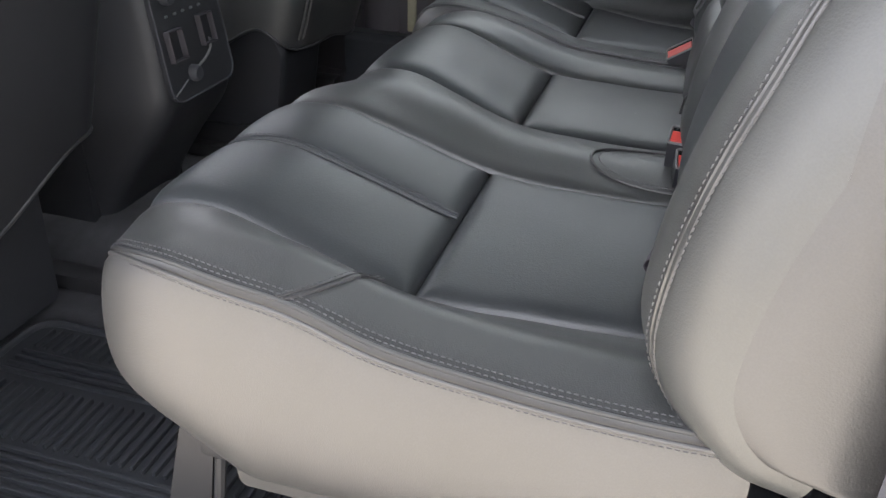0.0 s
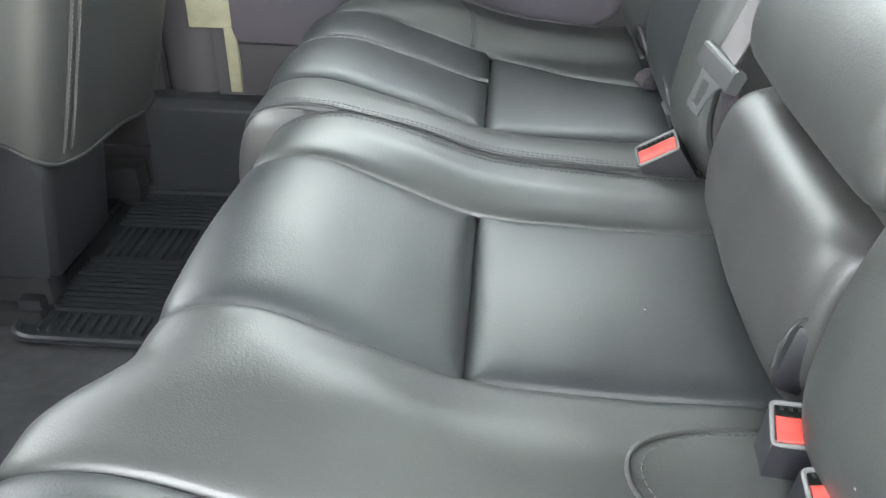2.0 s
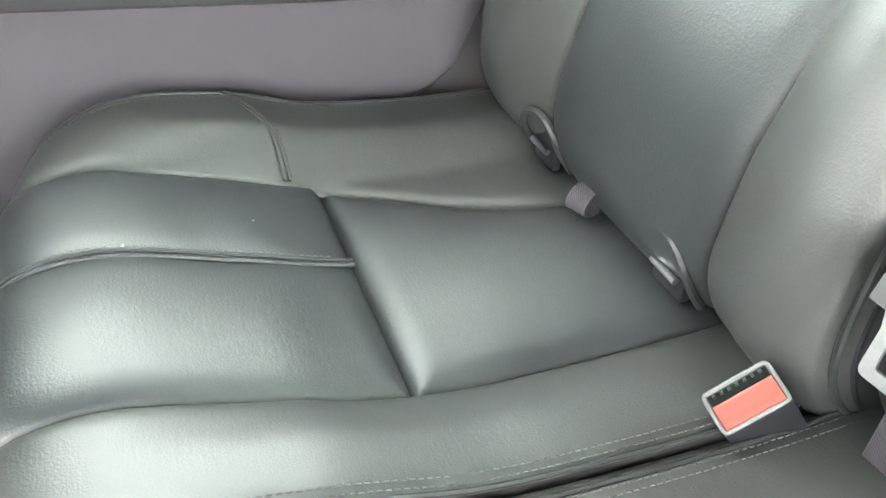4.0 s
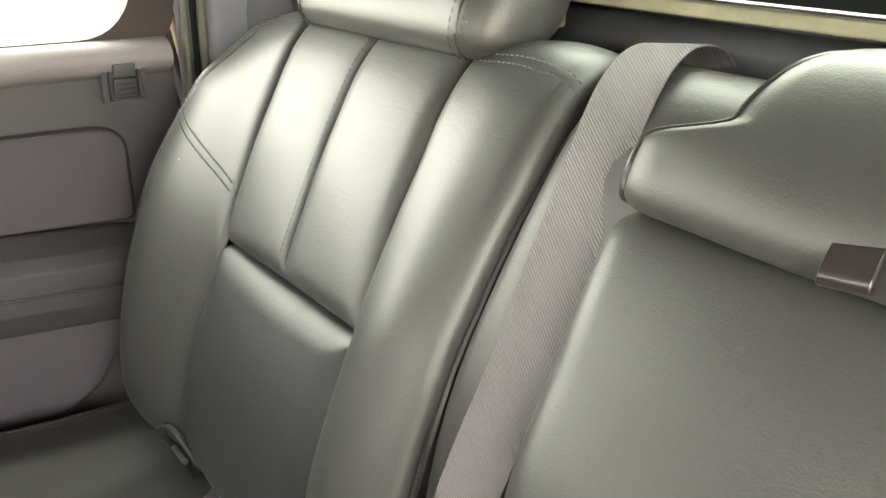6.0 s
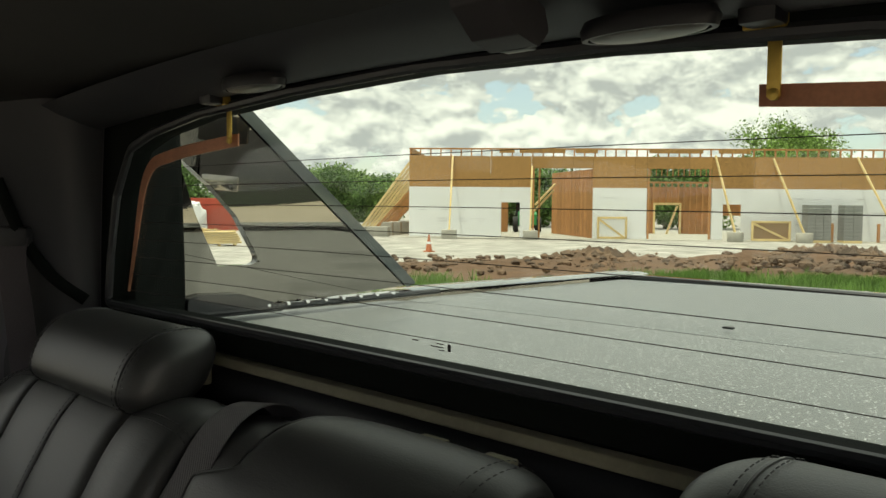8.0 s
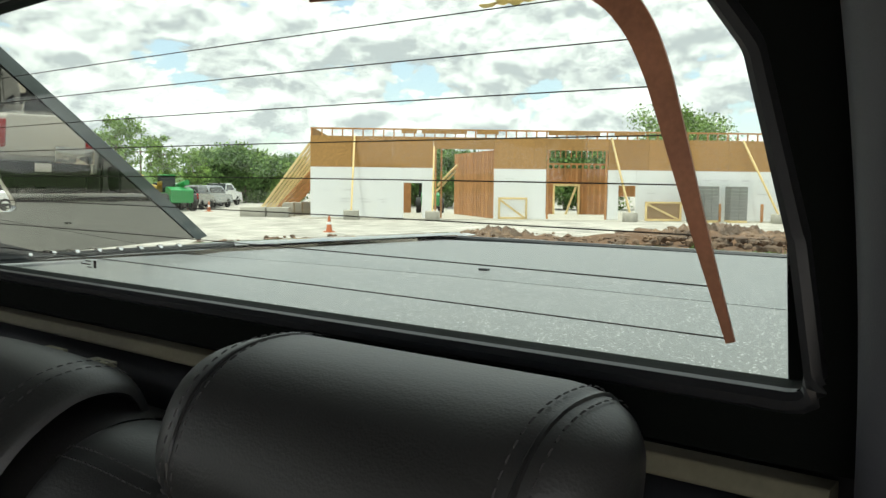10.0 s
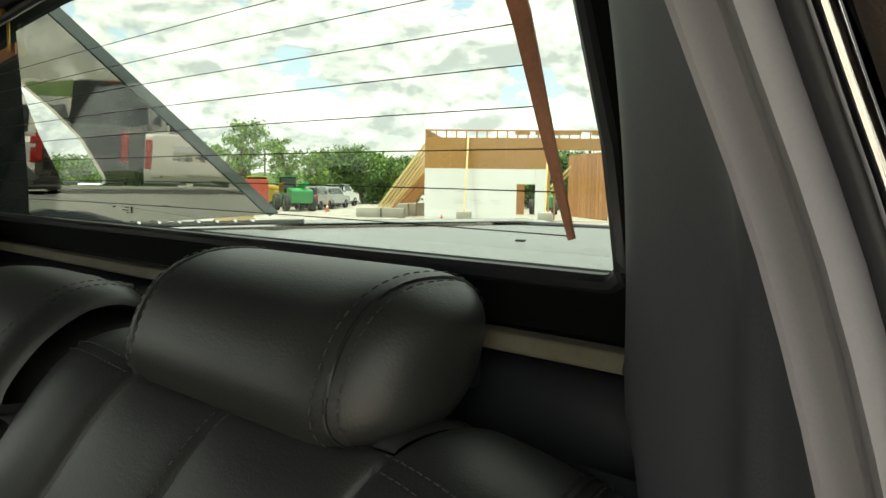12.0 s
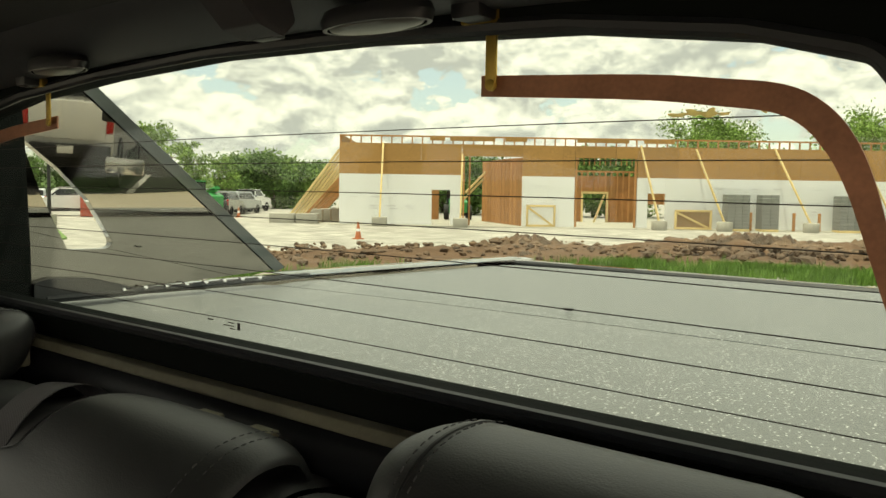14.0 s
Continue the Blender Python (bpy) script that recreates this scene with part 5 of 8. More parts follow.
Joined().tube([(-0.7895, y, z) for y, z in cup], 0.0024, 7, closed=True).part("recess_rim", PLASTIC, door, "paler rim of the recess")
Joined().prism(rounded_outline([(0.334, 0.668), (0.418, 0.652), (0.428, 0.668), (0.338, 0.688)], 0.006), 0, -0.800, -0.783).part("door_handle", CHROME, door, "bright chrome pull handle")
sill = spline([(-0.842, 0.868), (-0.826, 0.878), (-0.822, 0.895), (-0.836, 0.908), (-0.862, 0.912)], 16)
g = np.array([[(x, y, z) for x, z in sill] for y in np.linspace(-0.13, 0.755, 20)])
Joined().grid(g).part("window_sill", PLASTIC_MAUVE, door, "warm grey sill cap")
j = Joined()
j.box((-0.836, 0.694, 0.863), (0.014, 0.050, 0.050), bevel=0.004)
for dy, dz, sy, sz in ((0, 0.023, 0.050, 0.004), (0, -0.023, 0.050, 0.004), (0.023, 0, 0.004, 0.050), (-0.023, 0, 0.004, 0.050)):
    j.box((-0.829, 0.694 + dy, 0.863 + dz), (0.005, sy, sz), bevel=0.001)
j.part("lock_plate", PLASTIC_GREY, door)
j = Joined()
j.box((-0.829, 0.694, 0.857), (0.008, 0.026, 0.024), Euler((0, radians(12), 0)).to_matrix(), 0.002)
j.box((-0.826, 0.694, 0.880), (0.012, 0.026, 0.012), bevel=0.002)
j.part("lock_slider", PLASTIC, door, "sliding door lock")
Joined().tube([(-0.8285, 0.694 + y, 0.861 + z) for y, z in rounded_outline([(-0.017, -0.019), (0.017, -0.019), (0.017, 0.022), (-0.017, 0.022)], 0.003, 3)], 0.0022, 6, closed=True).part("lock_groove", TRIM_BLACK, door)
for k in range(3):
    Joined().box((-0.8235, 0.694, 0.850 + k * 0.006), (0.003, 0.022, 0.0022), bevel=0.0006).part("lock_rib", TRIM_BLACK, door)
# door window frame leaning inwards, with its pane
win = rounded_outline([(-0.09, 0.912), (0.700, 0.912), (0.740, 1.02), (0.726, 1.20), (0.650, 1.308), (-0.09, 1.315)], [0.02, 0.07, 0.10, 0.10, 0.10, 0.03], 6)
fr = rounded_outline([(-0.13, 0.900), (0.765, 0.900), (0.778, 1.02), (0.762, 1.22), (0.680, 1.36), (-0.13, 1.365)], [0.01, 0.04, 0.10, 0.10, 0.08, 0.02], 6)


def leaning(y, z, x):
    return (x + 0.19 * max(0, z - 0.90) ** 1.25, y, z)


a = np.array([[leaning(y, z, -0.850), leaning(y, z, -0.885)] for y, z in win + win[:1]])
o = np.array([[leaning(y, z, -0.850), leaning(y, z, -0.885)] for y, z in fr + fr[:1]])
j = Joined()
j.grid(np.stack([a[:, 0], o[:, 0]], 1)).grid(np.stack([o[:, 0], o[:, 1]], 1)).grid(np.stack([o[:, 1], a[:, 1]], 1)).grid(np.stack([a[:, 1], a[:, 0]], 1))
j.part("window_frame", BROWN_TRIM, door, "dark brown door window frame")
k = len(win)
j = Joined()
j.add([leaning(y, z, -0.868) for y, z in win], [list(range(k))])
j.part("pane", GLASS_SIDE, door).visible_shadow = False

# body shell round the doors: sills, front pillars, front doors, dash and windscreen frame
structure("sill_far", Joined().box((-0.875, 0.0, 0.10), (0.06, 2.8, 0.14), bevel=0.01), PLASTIC_GREY, "charcoal door sill by the far door", "sill")
structure("trim_sill_step", Joined().prism(rounded_outline([(-0.860, 0.09), (-0.790, 0.09), (-0.796, 0.275), (-0.812, 0.292), (-0.860, 0.292)], [0, 0, 0.012, 0.012, 0]), 1, -0.27, 0.14), RUBBER, "dark plastic kick trim along the far sill", "trim")
structure("sill_near", Joined().box((0.885, 0.0, 0.07), (0.08, 2.8, 0.10), bevel=0.01), PLASTIC_GREY, "charcoal door sill under the open door", "sill")
# lower pillar trim; the sun glare on it is put into the beige
structure("trim_pillar_glare", Joined().box((-0.838, -0.125, 0.455), (0.012, 0.09, 0.06), bevel=0.006).box((-0.838, -0.092, 0.365), (0.012, 0.024, 0.13), bevel=0.004), BEIGE, "low trim on the far middle pillar, pale for the sun on it", "trim")
for sg, nm in ((1, "near"), (-1, "far")):
    j = Joined()
    pp = spline([(0.870, 0.10), (0.868, 0.50), (0.862, 0.90), (0.80, 1.18), (0.74, 1.38)], 30)
    gg = np.array([[(sg * x, -0.24, z), (sg * (x - 0.02), -0.20, z), (sg * (x - 0.02), -0.15, z), (sg * x, -0.12, z), (sg * (x + 0.05), -0.12, z), (sg * (x + 0.05), -0.24, z), (sg * x, -0.24, z)] for x, z in pp])
    j.grid(gg, flip=sg > 0)
    structure("pillar_middle_" + nm, j, PLASTIC_GREY, "charcoal middle pillar between the doors", "pillar")
    structure("wall_front_door_" + nm, Joined().box((sg * 0.882, -0.80, 0.555), (0.06, 1.12, 0.80), bevel=0.02), PLASTIC_GREY, "charcoal front door panel", "wall")
    structure("wall_front_pillar_" + nm, Joined().tube([(sg * 0.86, -1.62, 0.92), (sg * 0.72, -1.28, 1.37)], 0.045, 10), PLASTIC_GREY, "charcoal windscreen pillar", "pillar")
structure("dashboard", Joined().prism(rounded_outline([(-1.78, 0.20), (-1.42, 0.24), (-1.32, 0.60), (-1.36, 0.88), (-1.50, 0.94), (-1.78, 0.92)], 0.05), 0, -0.86, 0.86), PLASTIC, "black dashboard in front of the front seats", "dashboard")
structure("wall_bulkhead", Joined().box((0, -1.80, 0.50), (1.76, 0.05, 0.86)), PLASTIC, "black bulkhead below the windscreen", "wall")


# ---- front seats and console ----
def make_front_seat(cx, label, out, sh, half=0.075, arched=False):
    """A front seat from behind: leather back over a rounded plastic base; out is +1 or -1, the side of its door."""
    s = thing("front_seat", (cx, -0.60, FLOOR_Z), label, "car seat", "front seats")
    w = 0.222
    n, m = 60, 64
    g = np.zeros((n, m, 3))
    prof = spline([(-0.225, 0.235), (-0.208, 0.30), (-0.170, 0.42), (-0.125, 0.58), (-0.065, 0.80), (-0.015, 0.955), (-0.03, 0.99)], n)

    def hem_z(x):
        k = (x - cx) * out / w
        return 0.392 - 0.095 * float(smooth01((k + 0.75) / 1.0))

    def side_hem(x, d):
        """Hem of the side that faces the tunnel: an arch over the base cover."""
        rise = 0.025 * (1 - math.cos(2 * math.pi * min(1.0, max(0.0, d / 0.20))))
        return 0.358 + rise * float(smooth01(((x - cx) / w - 0.4) / 0.3)) - 0.03 * float(smooth01((0.2 - (x - cx) / w) / 0.8))

    for i in range(n):
        y0, z = prof[i]
        ww = w * (1 - 0.16 * float(smooth01((z - 0.75) / 0.3)))
        for k in range(m):
            th = 2 * math.pi * k / (m - 1)
            c, sn = math.cos(th), math.sin(th)
            r = (abs(c) ** 4 + abs(sn) ** 4) ** -0.25
            depth = half * (1 - 0.5 * float(smooth01((z - 0.93) / 0.08)))
            x = cx + ww * r * c
            low = side_hem(x, half - half * r * sn) if arched else hem_z(x)
            zz = low + (z - 0.235) * (0.99 - low) / 0.755
            yy = float(np.interp(zz, prof[:, 1], prof[:, 0])) if z < 0.98 else y0
            g[i, k] = (x, yy + sh - half + depth * r * sn, zz)
    j = Joined().grid(g, flip=True)
    k0 = len(j.v)
    j.v.extend(g[-1][:-1])
    j.f.append(list(range(k0, k0 + m - 1)))
    # near back takes dark plastic: its shade is put into the colour
    j.part("backrest", LEATHER if arched else PLASTIC_DARK, s)
    hem = g[0]
    Joined().tube(np.concatenate([hem[-14:-1], hem[: m // 2 + 1]]) if arched else hem[: m // 2 + 1], 0.0034, 8).part("cover_hem", PIPING, s, "rolled hem of the leather back")
    st = Joined()
    for dx in (0.012, 0.026):
        rows = []
        for i in range(2, n - 8):
            xw = cx + (1 if arched else out) * (w * (1 - 0.16 * float(smooth01((prof[i, 1] - 0.75) / 0.3))) * 0.97 - dx)
            low = side_hem(xw, 0.03) if arched else hem_z(xw)
            zz = low + (prof[i, 1] - 0.235) * (0.99 - low) / 0.755
            rows.append((xw, float(np.interp(zz, prof[:, 1], prof[:, 0])) + sh - 0.003 - (0.004 if dx < 0.02 else 0), zz))
        stitch_rows(st, rows, np.tile([0, 1, 0.2], (len(rows), 1)), pitch=0.008, length=0.0055, width=0.0018, lift=0.002)
        Joined().tube(rows, 0.0020, 6).part("welt", LEATHER_SOFT, s)
    st.part("stitching", WEBBING, s, "pale grey stitches", smooth=False, kind="stuff")
    if arched:
        side = rounded_outline([(-0.60, 0.172), (-0.245, 0.172), (-0.218, 0.352), (-0.238, 0.395), (-0.280, 0.417), (-0.345, 0.412), (-0.60, 0.40)], [0.01, 0.012, 0.03, 0.03, 0.03, 0.03, 0.01], 6)
        c0 = np.mean(np.array(side), 0)
        rings = [[(cx + x, c0[0] + (y - c0[0]) * f, c0[1] + (z - c0[1]) * f) for y, z in side] for x, f in ((0.010, 0.02), (0.011, 0.94), (0.02, 0.99), (0.034, 1.0), (0.19, 1.0), (0.204, 0.99), (0.213, 0.94), (0.214, 0.02))]
        Joined().grid(np.array(rings).transpose(1, 0, 2), close_u=True, flip=True).part("base_cover", PLASTIC_DARK, s, "black plastic seat base cover")
        for x in (cx - 0.19, cx + 0.17):
            Joined().box((x, -0.42, 0.150), (0.05, 0.30, 0.07), bevel=0.008).part("riser", METAL_DARK, s, "dark steel seat riser")
        # glint on the rail end, added as a small chrome bar
        Joined().box((cx - 0.195, -0.318, 0.136), (0.014, 0.052, 0.006), bevel=0.002).part("rail_glint", CHROME, s, "chrome bar for the glint on the rail end")
    base = rounded_outline([(cx - 0.135, 0.105), (cx + 0.135, 0.105), (cx + 0.142, 0.400), (cx - 0.142, 0.400)], [0.012, 0.012, 0.06, 0.06], 8)
    c0 = np.mean(np.array(base), 0)
    rings = [[(c0[0] + (x - c0[0]) * f, yy, c0[1] + (z - c0[1]) * f) for x, z in base] for f, yy in ((1.0, -0.66 + sh), (1.0, -0.282 + sh), (0.985, -0.268 + sh), (0.94, -0.260 + sh), (0.5, -0.257 + sh), (0.02, -0.256 + sh))]
    if not arched:
        Joined().grid(np.array(rings).transpose(1, 0, 2), close_u=True).part("base_cover", PLASTIC_DARK, s, "black plastic seat base cover")
    Joined().box((cx, (-0.55 if arched else -0.46 + sh), 0.43), (0.40 if arched else 0.46, 0.50, 0.10), bevel=0.03).part("cushion", LEATHER, s)
    pl = Joined()
    pillow(pl, cx - 0.13, cx + 0.13, -0.10 + sh, sh, 1.03, 1.18)
    pl.part("headrest", LEATHER, s)
    for x in (cx - 0.20, cx + 0.20):
        Joined().box((x, (-0.56 if arched else -0.40 + sh), FLOOR_Z + 0.015), (0.045, 0.56, 0.03), bevel=0.006).part("seat_rail", METAL_DARK, s, "dark steel seat rail")
        Joined().box((x, (-0.30 if arched else -0.135 + sh), FLOOR_Z + 0.030), (0.030, 0.040, 0.036), bevel=0.008).part("rail_end", PLASTIC_DARK, s, "black rail end cap")
        if not arched:
            Joined().tube([(x + 0.012, -0.112 + sh, FLOOR_Z + 0.012), (x + 0.012, -0.118 + sh, FLOOR_Z + 0.045)], 0.003, 8).part("rail_pin", METAL, s, "bright rail pin")
    return s


make_front_seat(0.460, "black leather front seat seen from behind, on the open-door side", 1, -0.060)
make_front_seat(-0.550, "black leather front seat seen from behind, on the far side", -1, 0.0, 0.125, True)

con = thing("centre_console", (-0.03, -0.45, FLOOR_Z), "black centre console with rear air vents and climate knobs", "console")
n, m = 40, 24
prof = spline([(-0.395, 0.095), (-0.372, 0.16), (-0.312, 0.25), (-0.258, 0.32), (-0.236, 0.37), (-0.238, 0.41), (-0.245, 0.48), (-0.265, 0.575), (-0.30, 0.615)], n)
g = np.zeros((n, m, 3))
for i in range(n):
    y, z = prof[i]
    hw = 0.150 - 0.020 * float(smooth01((z - 0.2) / 0.4))
    for k in range(m):
        a = -1 + 2 * k / (m - 1)
        g[i, k] = (-0.035 + hw * math.copysign(abs(a) ** 0.75, a), y - 0.17 * abs(a) ** 9, z)
Joined().grid(g, flip=True).part("rear_face", PLASTIC_DARK, con)
Joined().prism(rounded_outline([(-0.185, 0.09), (0.115, 0.09), (0.100, 0.61), (-0.170, 0.61)], [0, 0, 0.03, 0.03]), 1, -1.32, -0.41).part("body", PLASTIC_DARK, con)
rot = Euler((radians(9), 0, 0)).to_matrix()


def on_console(x, z, out=0.0):
    y = np.interp(z, prof[:, 1], prof[:, 0])
    return Vector((x, y + out, z))


plate = Joined().prism(rounded_outline([(-0.105, -0.105), (0.105, -0.105), (0.100, 0.105), (-0.100, 0.105)], 0.035, 8), 1, -0.006, 0.004)
plate.v = [rot @ Vector(tuple(v)) + on_console(-0.030, 0.475, 0.000) for v in plate.v]
plate.part("control_plate", PLASTIC_DARK, con)
ring = [rot @ Vector((x, 0.004, z)) + on_console(-0.030, 0.475, 0.000) for x, z in rounded_outline([(-0.105, -0.105), (0.105, -0.105), (0.100, 0.105), (-0.100, 0.105)], 0.035, 8)]
Joined().tube(ring, 0.0018, 6, closed=True).part("plate_rim", PLASTIC, con, "raised rim of the control plate")
for x, z in ((0.040, 0.471), (-0.062, 0.478)):
    v = Joined()
    c = on_console(x, z, 0.013)
    for dx, dz, sx, sz in ((0, 0.026, 0.042, 0.003), (0, -0.026, 0.042, 0.003), (0.020, 0, 0.0025, 0.052), (-0.020, 0, 0.0025, 0.052)):
        v.box(c + rot @ Vector((dx, 0, dz)), (sx, 0.012, sz), rot, 0.001)
    vent = v.part("air_vent", PLASTIC_GREY, con, "louvred rear air vent")
    Joined().box(c + Vector((0, -0.004, 0)), (0.040, 0.003, 0.050), rot).part("vent_back", TRIM_BLACK, vent)
    for k in range(5):
        Joined().box(c + rot @ Vector((0, 0.006, -0.019 + k * 0.0095)), (0.038, 0.008, 0.0030), rot @ Euler((radians(32), 0, 0)).to_matrix(), 0.0006).part("slat", BUCKLE_TOP, vent)
    Joined().box(c + rot @ Vector((0.004, 0.011, 0.003)), (0.010, 0.008, 0.007), rot, 0.002).part("vent_tab", METAL, vent, "bright vent tab")
for x, z, r in ((0.000, 0.412, 0.015), (0.030, 0.552, 0.016), (-0.090, 0.556, 0.016)):
    k2 = Joined().lathe([(r, 0.0), (r, 0.012), (r * 0.8, 0.018), (0.0, 0.019)], np.array((0.0, 0.0, 0.0)), axis=1, seg=20)
    cc = np.array(on_console(x, z, 0.004))
    k2.v = [np.array(v) + cc for v in k2.v]
    knob = k2.part("knob", PLASTIC, con, "round climate knob")
    Joined().box(Vector(cc) + Vector((0, 0.020, 0.004)), (0.003, 0.003, 0.012)).part("pointer", METAL, knob)
    if z > 0.5:
        ring2 = [Vector(cc) + Vector((r * 1.02 * math.cos(b), 0.012, r * 1.02 * math.sin(b))) for b in np.linspace(0, 2 * math.pi, 25)[:-1]]
        Joined().tube(ring2, 0.0022, 6, closed=True).part("knob_ring", CHROME, knob, "bright chrome knob ring")
Joined().box(on_console(-0.030, 0.556, 0.003), (0.085, 0.004, 0.030), rot, 0.002).part("display", TRIM_BLACK, con, "blank dark display")
for k in range(5):
    Joined().box(on_console(0.040 - 0.026 * k, 0.519, 0.007), (0.008, 0.002, 0.004), rot).part("button_mark", METAL, con)
for a5 in (((0.070, 0.386), (0.046, 0.394), (0.020, 0.404)), ((-0.020, 0.418), (-0.050, 0.427), (-0.070, 0.440), (-0.074, 0.458))):
    bar = spline([tuple(on_console(x, z, 0.007)) for x, z in a5], 24)
    Joined().tube(bar, 0.0026, 8).part("trim_line", BUCKLE_TOP, con, "thin moulded trim line")

# ---- truck bed: cover, sails, rails ----
COVER_Z = 0.992
cover = thing("bed_cover", (0, 1.8, COVER_Z - 0.03), "grey composite bed cover in two panels with flecked surface", "truck bed cover")
for y0, y1 in ((1.000, 1.655), (1.660, 2.60)):
    j = Joined()
    n1, n2 = 30, 16
    g = np.zeros((n1, n2, 3))
    for i, x in enumerate(np.linspace(-0.765, 0.765, n1)):
        for k, y in enumerate(np.linspace(y0, y1, n2)):
            e = min(y - y0, y1 - y)
            g[i, k] = (x, y, COVER_Z - 0.006 * (x / 0.765) ** 2 - 0.004 * (1 - min(1, e / 0.012)) - 0.012 * (y - 1.0))
    j.grid(g)
    low = g.copy()
    low[..., 2] -= 0.03
    j.grid(low, flip=True)
    ed = np.concatenate([g[:, 0], g[-1, 1:], g[::-1, -1][1:], g[0, ::-1][1:]])
    el = ed - np.array([0, 0, 0.03])
    j.grid(np.stack([el, ed], 1))
    j.part("panel", COVER, cover, sharp=60)
Joined().box((-0.035, 1.700, COVER_Z - 0.001), (0.018, 0.010, 0.004), bevel=0.0015).part("lift_latch", TRIM_BLACK, cover, "small black lift latch")
Joined().tube([(x, 2.606, COVER_Z - 0.022) for x in np.linspace(-0.765, 0.765, 20)], 0.008, 8).part("rear_seal", RUBBER, cover)


def sail_x(y, z):
    """Inner face of the far buttress: nearly upright and gently bowed."""
    a, b = y - 1.25, z - 1.2
    return -0.719 - 0.004 * (y - 1.10) + 0.046 * (z - 1.0) + 0.031 * a * a + 0.089 * b * b + 0.007 * a * b


def make_sail(sg, label):
    """Sloping buttress behind the cab: a glossy inner face with a see-through opening, an outer skin and a clear edge."""
    s = thing("sail_panel", (sg * 0.78, 1.3, 0.99), label, "sail panel", "sail panels behind the cab", "structure")
    outer = [(1.093, 0.997), (1.378, 1.004), (1.634, 1.016), (1.592, 1.057), (1.382, 1.225), (1.197, 1.370), (1.12, 1.429), (1.047, 1.485)]
    hole = rounded_outline([(1.164, 1.078), (1.255, 1.077), (1.201, 1.165), (1.149, 1.217), (1.084, 1.268), (1.120, 1.170)], [0.004, 0.016, 0.05, 0.05, 0.003, 0.06], 6)
    c = np.array((1.165, 1.15))
    # outline resampled by angle about the hole's middle so that both rings pair up
    def resample(poly, angles):
        out = []
        P = [np.array(p) for p in poly]
        for a in angles:
            d = np.array((math.cos(a), math.sin(a)))
            best = None
            for i in range(len(P)):
                p, q = P[i] - c, P[(i + 1) % len(P)] - c
                e = q - p
                den = d[0] * e[1] - d[1] * e[0]
                if abs(den) < 1e-12:
                    continue
                t = (p[0] * e[1] - p[1] * e[0]) / den
                u = (p[0] * d[1] - p[1] * d[0]) / den
                if t > 0 and -1e-6 <= u <= 1 + 1e-6 and (best is None or t > best):
                    best = t
            out.append(c + d * best)
        return np.array(out)

    angs = sorted(set(list(np.linspace(-math.pi, math.pi, 96, endpoint=False)) + [math.atan2(p[1] - c[1], p[0] - c[0]) for p in outer + hole]))
    ho, oo = resample(hole, angs), resample(outer, angs)

    def at(p, d=0.0):
        return (-sg * (sail_x(p[0], p[1]) - d) if sg > 0 else sail_x(p[0], p[1]) - d, p[0], p[1])

    def ring(pts, d):
        r = [at(p, d) for p in pts]
        return np.array(r + r[:1])

    j = Joined().grid(np.stack([ring(ho * (1 - v) + oo * v, 0) for v in np.linspace(0, 1, 34)], 1), flip=sg > 0)
    j.part("inner_face", SAIL_GLOSS, s, "dark glossy inner face that mirrors the lot", sharp=180)
    j = Joined().grid(np.stack([ring(oo, 0.004), ring(oo, 0.018)], 1), flip=sg > 0)
    j.grid(np.stack([ring(oo, 0.018), ring(ho, 0.018)], 1), flip=sg > 0)
    j.grid(np.stack([ring(ho, 0.018), ring(ho, 0.001)], 1), flip=sg > 0)
    j.part("outer_skin", BODY_BLACK, s)
    e = np.array([(1.638, 1.019), (1.592, 1.0575), (1.382, 1.2255), (1.197, 1.3705), (1.047, 1.4855)])
    inn = e + np.array((-0.024, -0.008))
    g = np.stack([np.array([at(p, -0.004) for p in inn]), np.array([at(p, -0.004) for p in e]), np.array([at(p, 0.02) for p in e])], 1)
    Joined().grid(g, flip=sg > 0).part("edge_band", SAIL_EDGE, s, "pale clear band along the sloping edge")
    Joined().tube([at(p, 0.0) for p in e], 0.003, 6).part("edge_seal", RUBBER, s)
    # matt filler between the glass and the glossy face
    j = Joined()
    fil = [(0.984, 0.990), (1.10, 0.990), (1.098, 1.08), (1.086, 1.262), (1.07, 1.40), (1.05, 1.48), (0.984, 1.48)]
    pts = [(-sg * (sail_x(y, z) + 0.006 + 0.055 * max(0, 1.10 - y) / 0.116) if sg > 0 else sail_x(y, z) + 0.006 + 0.055 * max(0, 1.10 - y) / 0.116, y, z) for y, z in fil]
    j.add(pts, [list(range(len(pts)))])
    pts2 = [(p[0] + sg * 0.07, p[1], p[2]) for p in pts]
    j.add(pts2, [list(range(len(pts)))[::-1]])
    j.part("cab_filler", FILLER, s, "matt black filler next to the cab", smooth=False)
    # rubber foot enlarged to a dark reflection's shape, and row of bright bolts along the base
    j = Joined()
    j.prism(rounded_outline([(1.10, 0.990), (1.300, 0.990), (1.265, 1.010), (1.20, 1.028), (1.13, 1.032), (1.10, 1.026)], 0.01), 0, min(sg * 0.700, sg * 0.722), max(sg * 0.700, sg * 0.722))
    j.part("foot_reflection", RUBBER, s)
    Joined().tube([(-sg * (sail_x(y, 1.0) + 0.012) if sg > 0 else sail_x(y, 1.0) + 0.012, y, 0.998) for y in np.linspace(1.12, 1.70, 12)], 0.006, 8).part("base_seal", RUBBER, s)
    for y in np.linspace(1.26, 1.565, 8):
        x = sail_x(y, 1.0) + 0.010
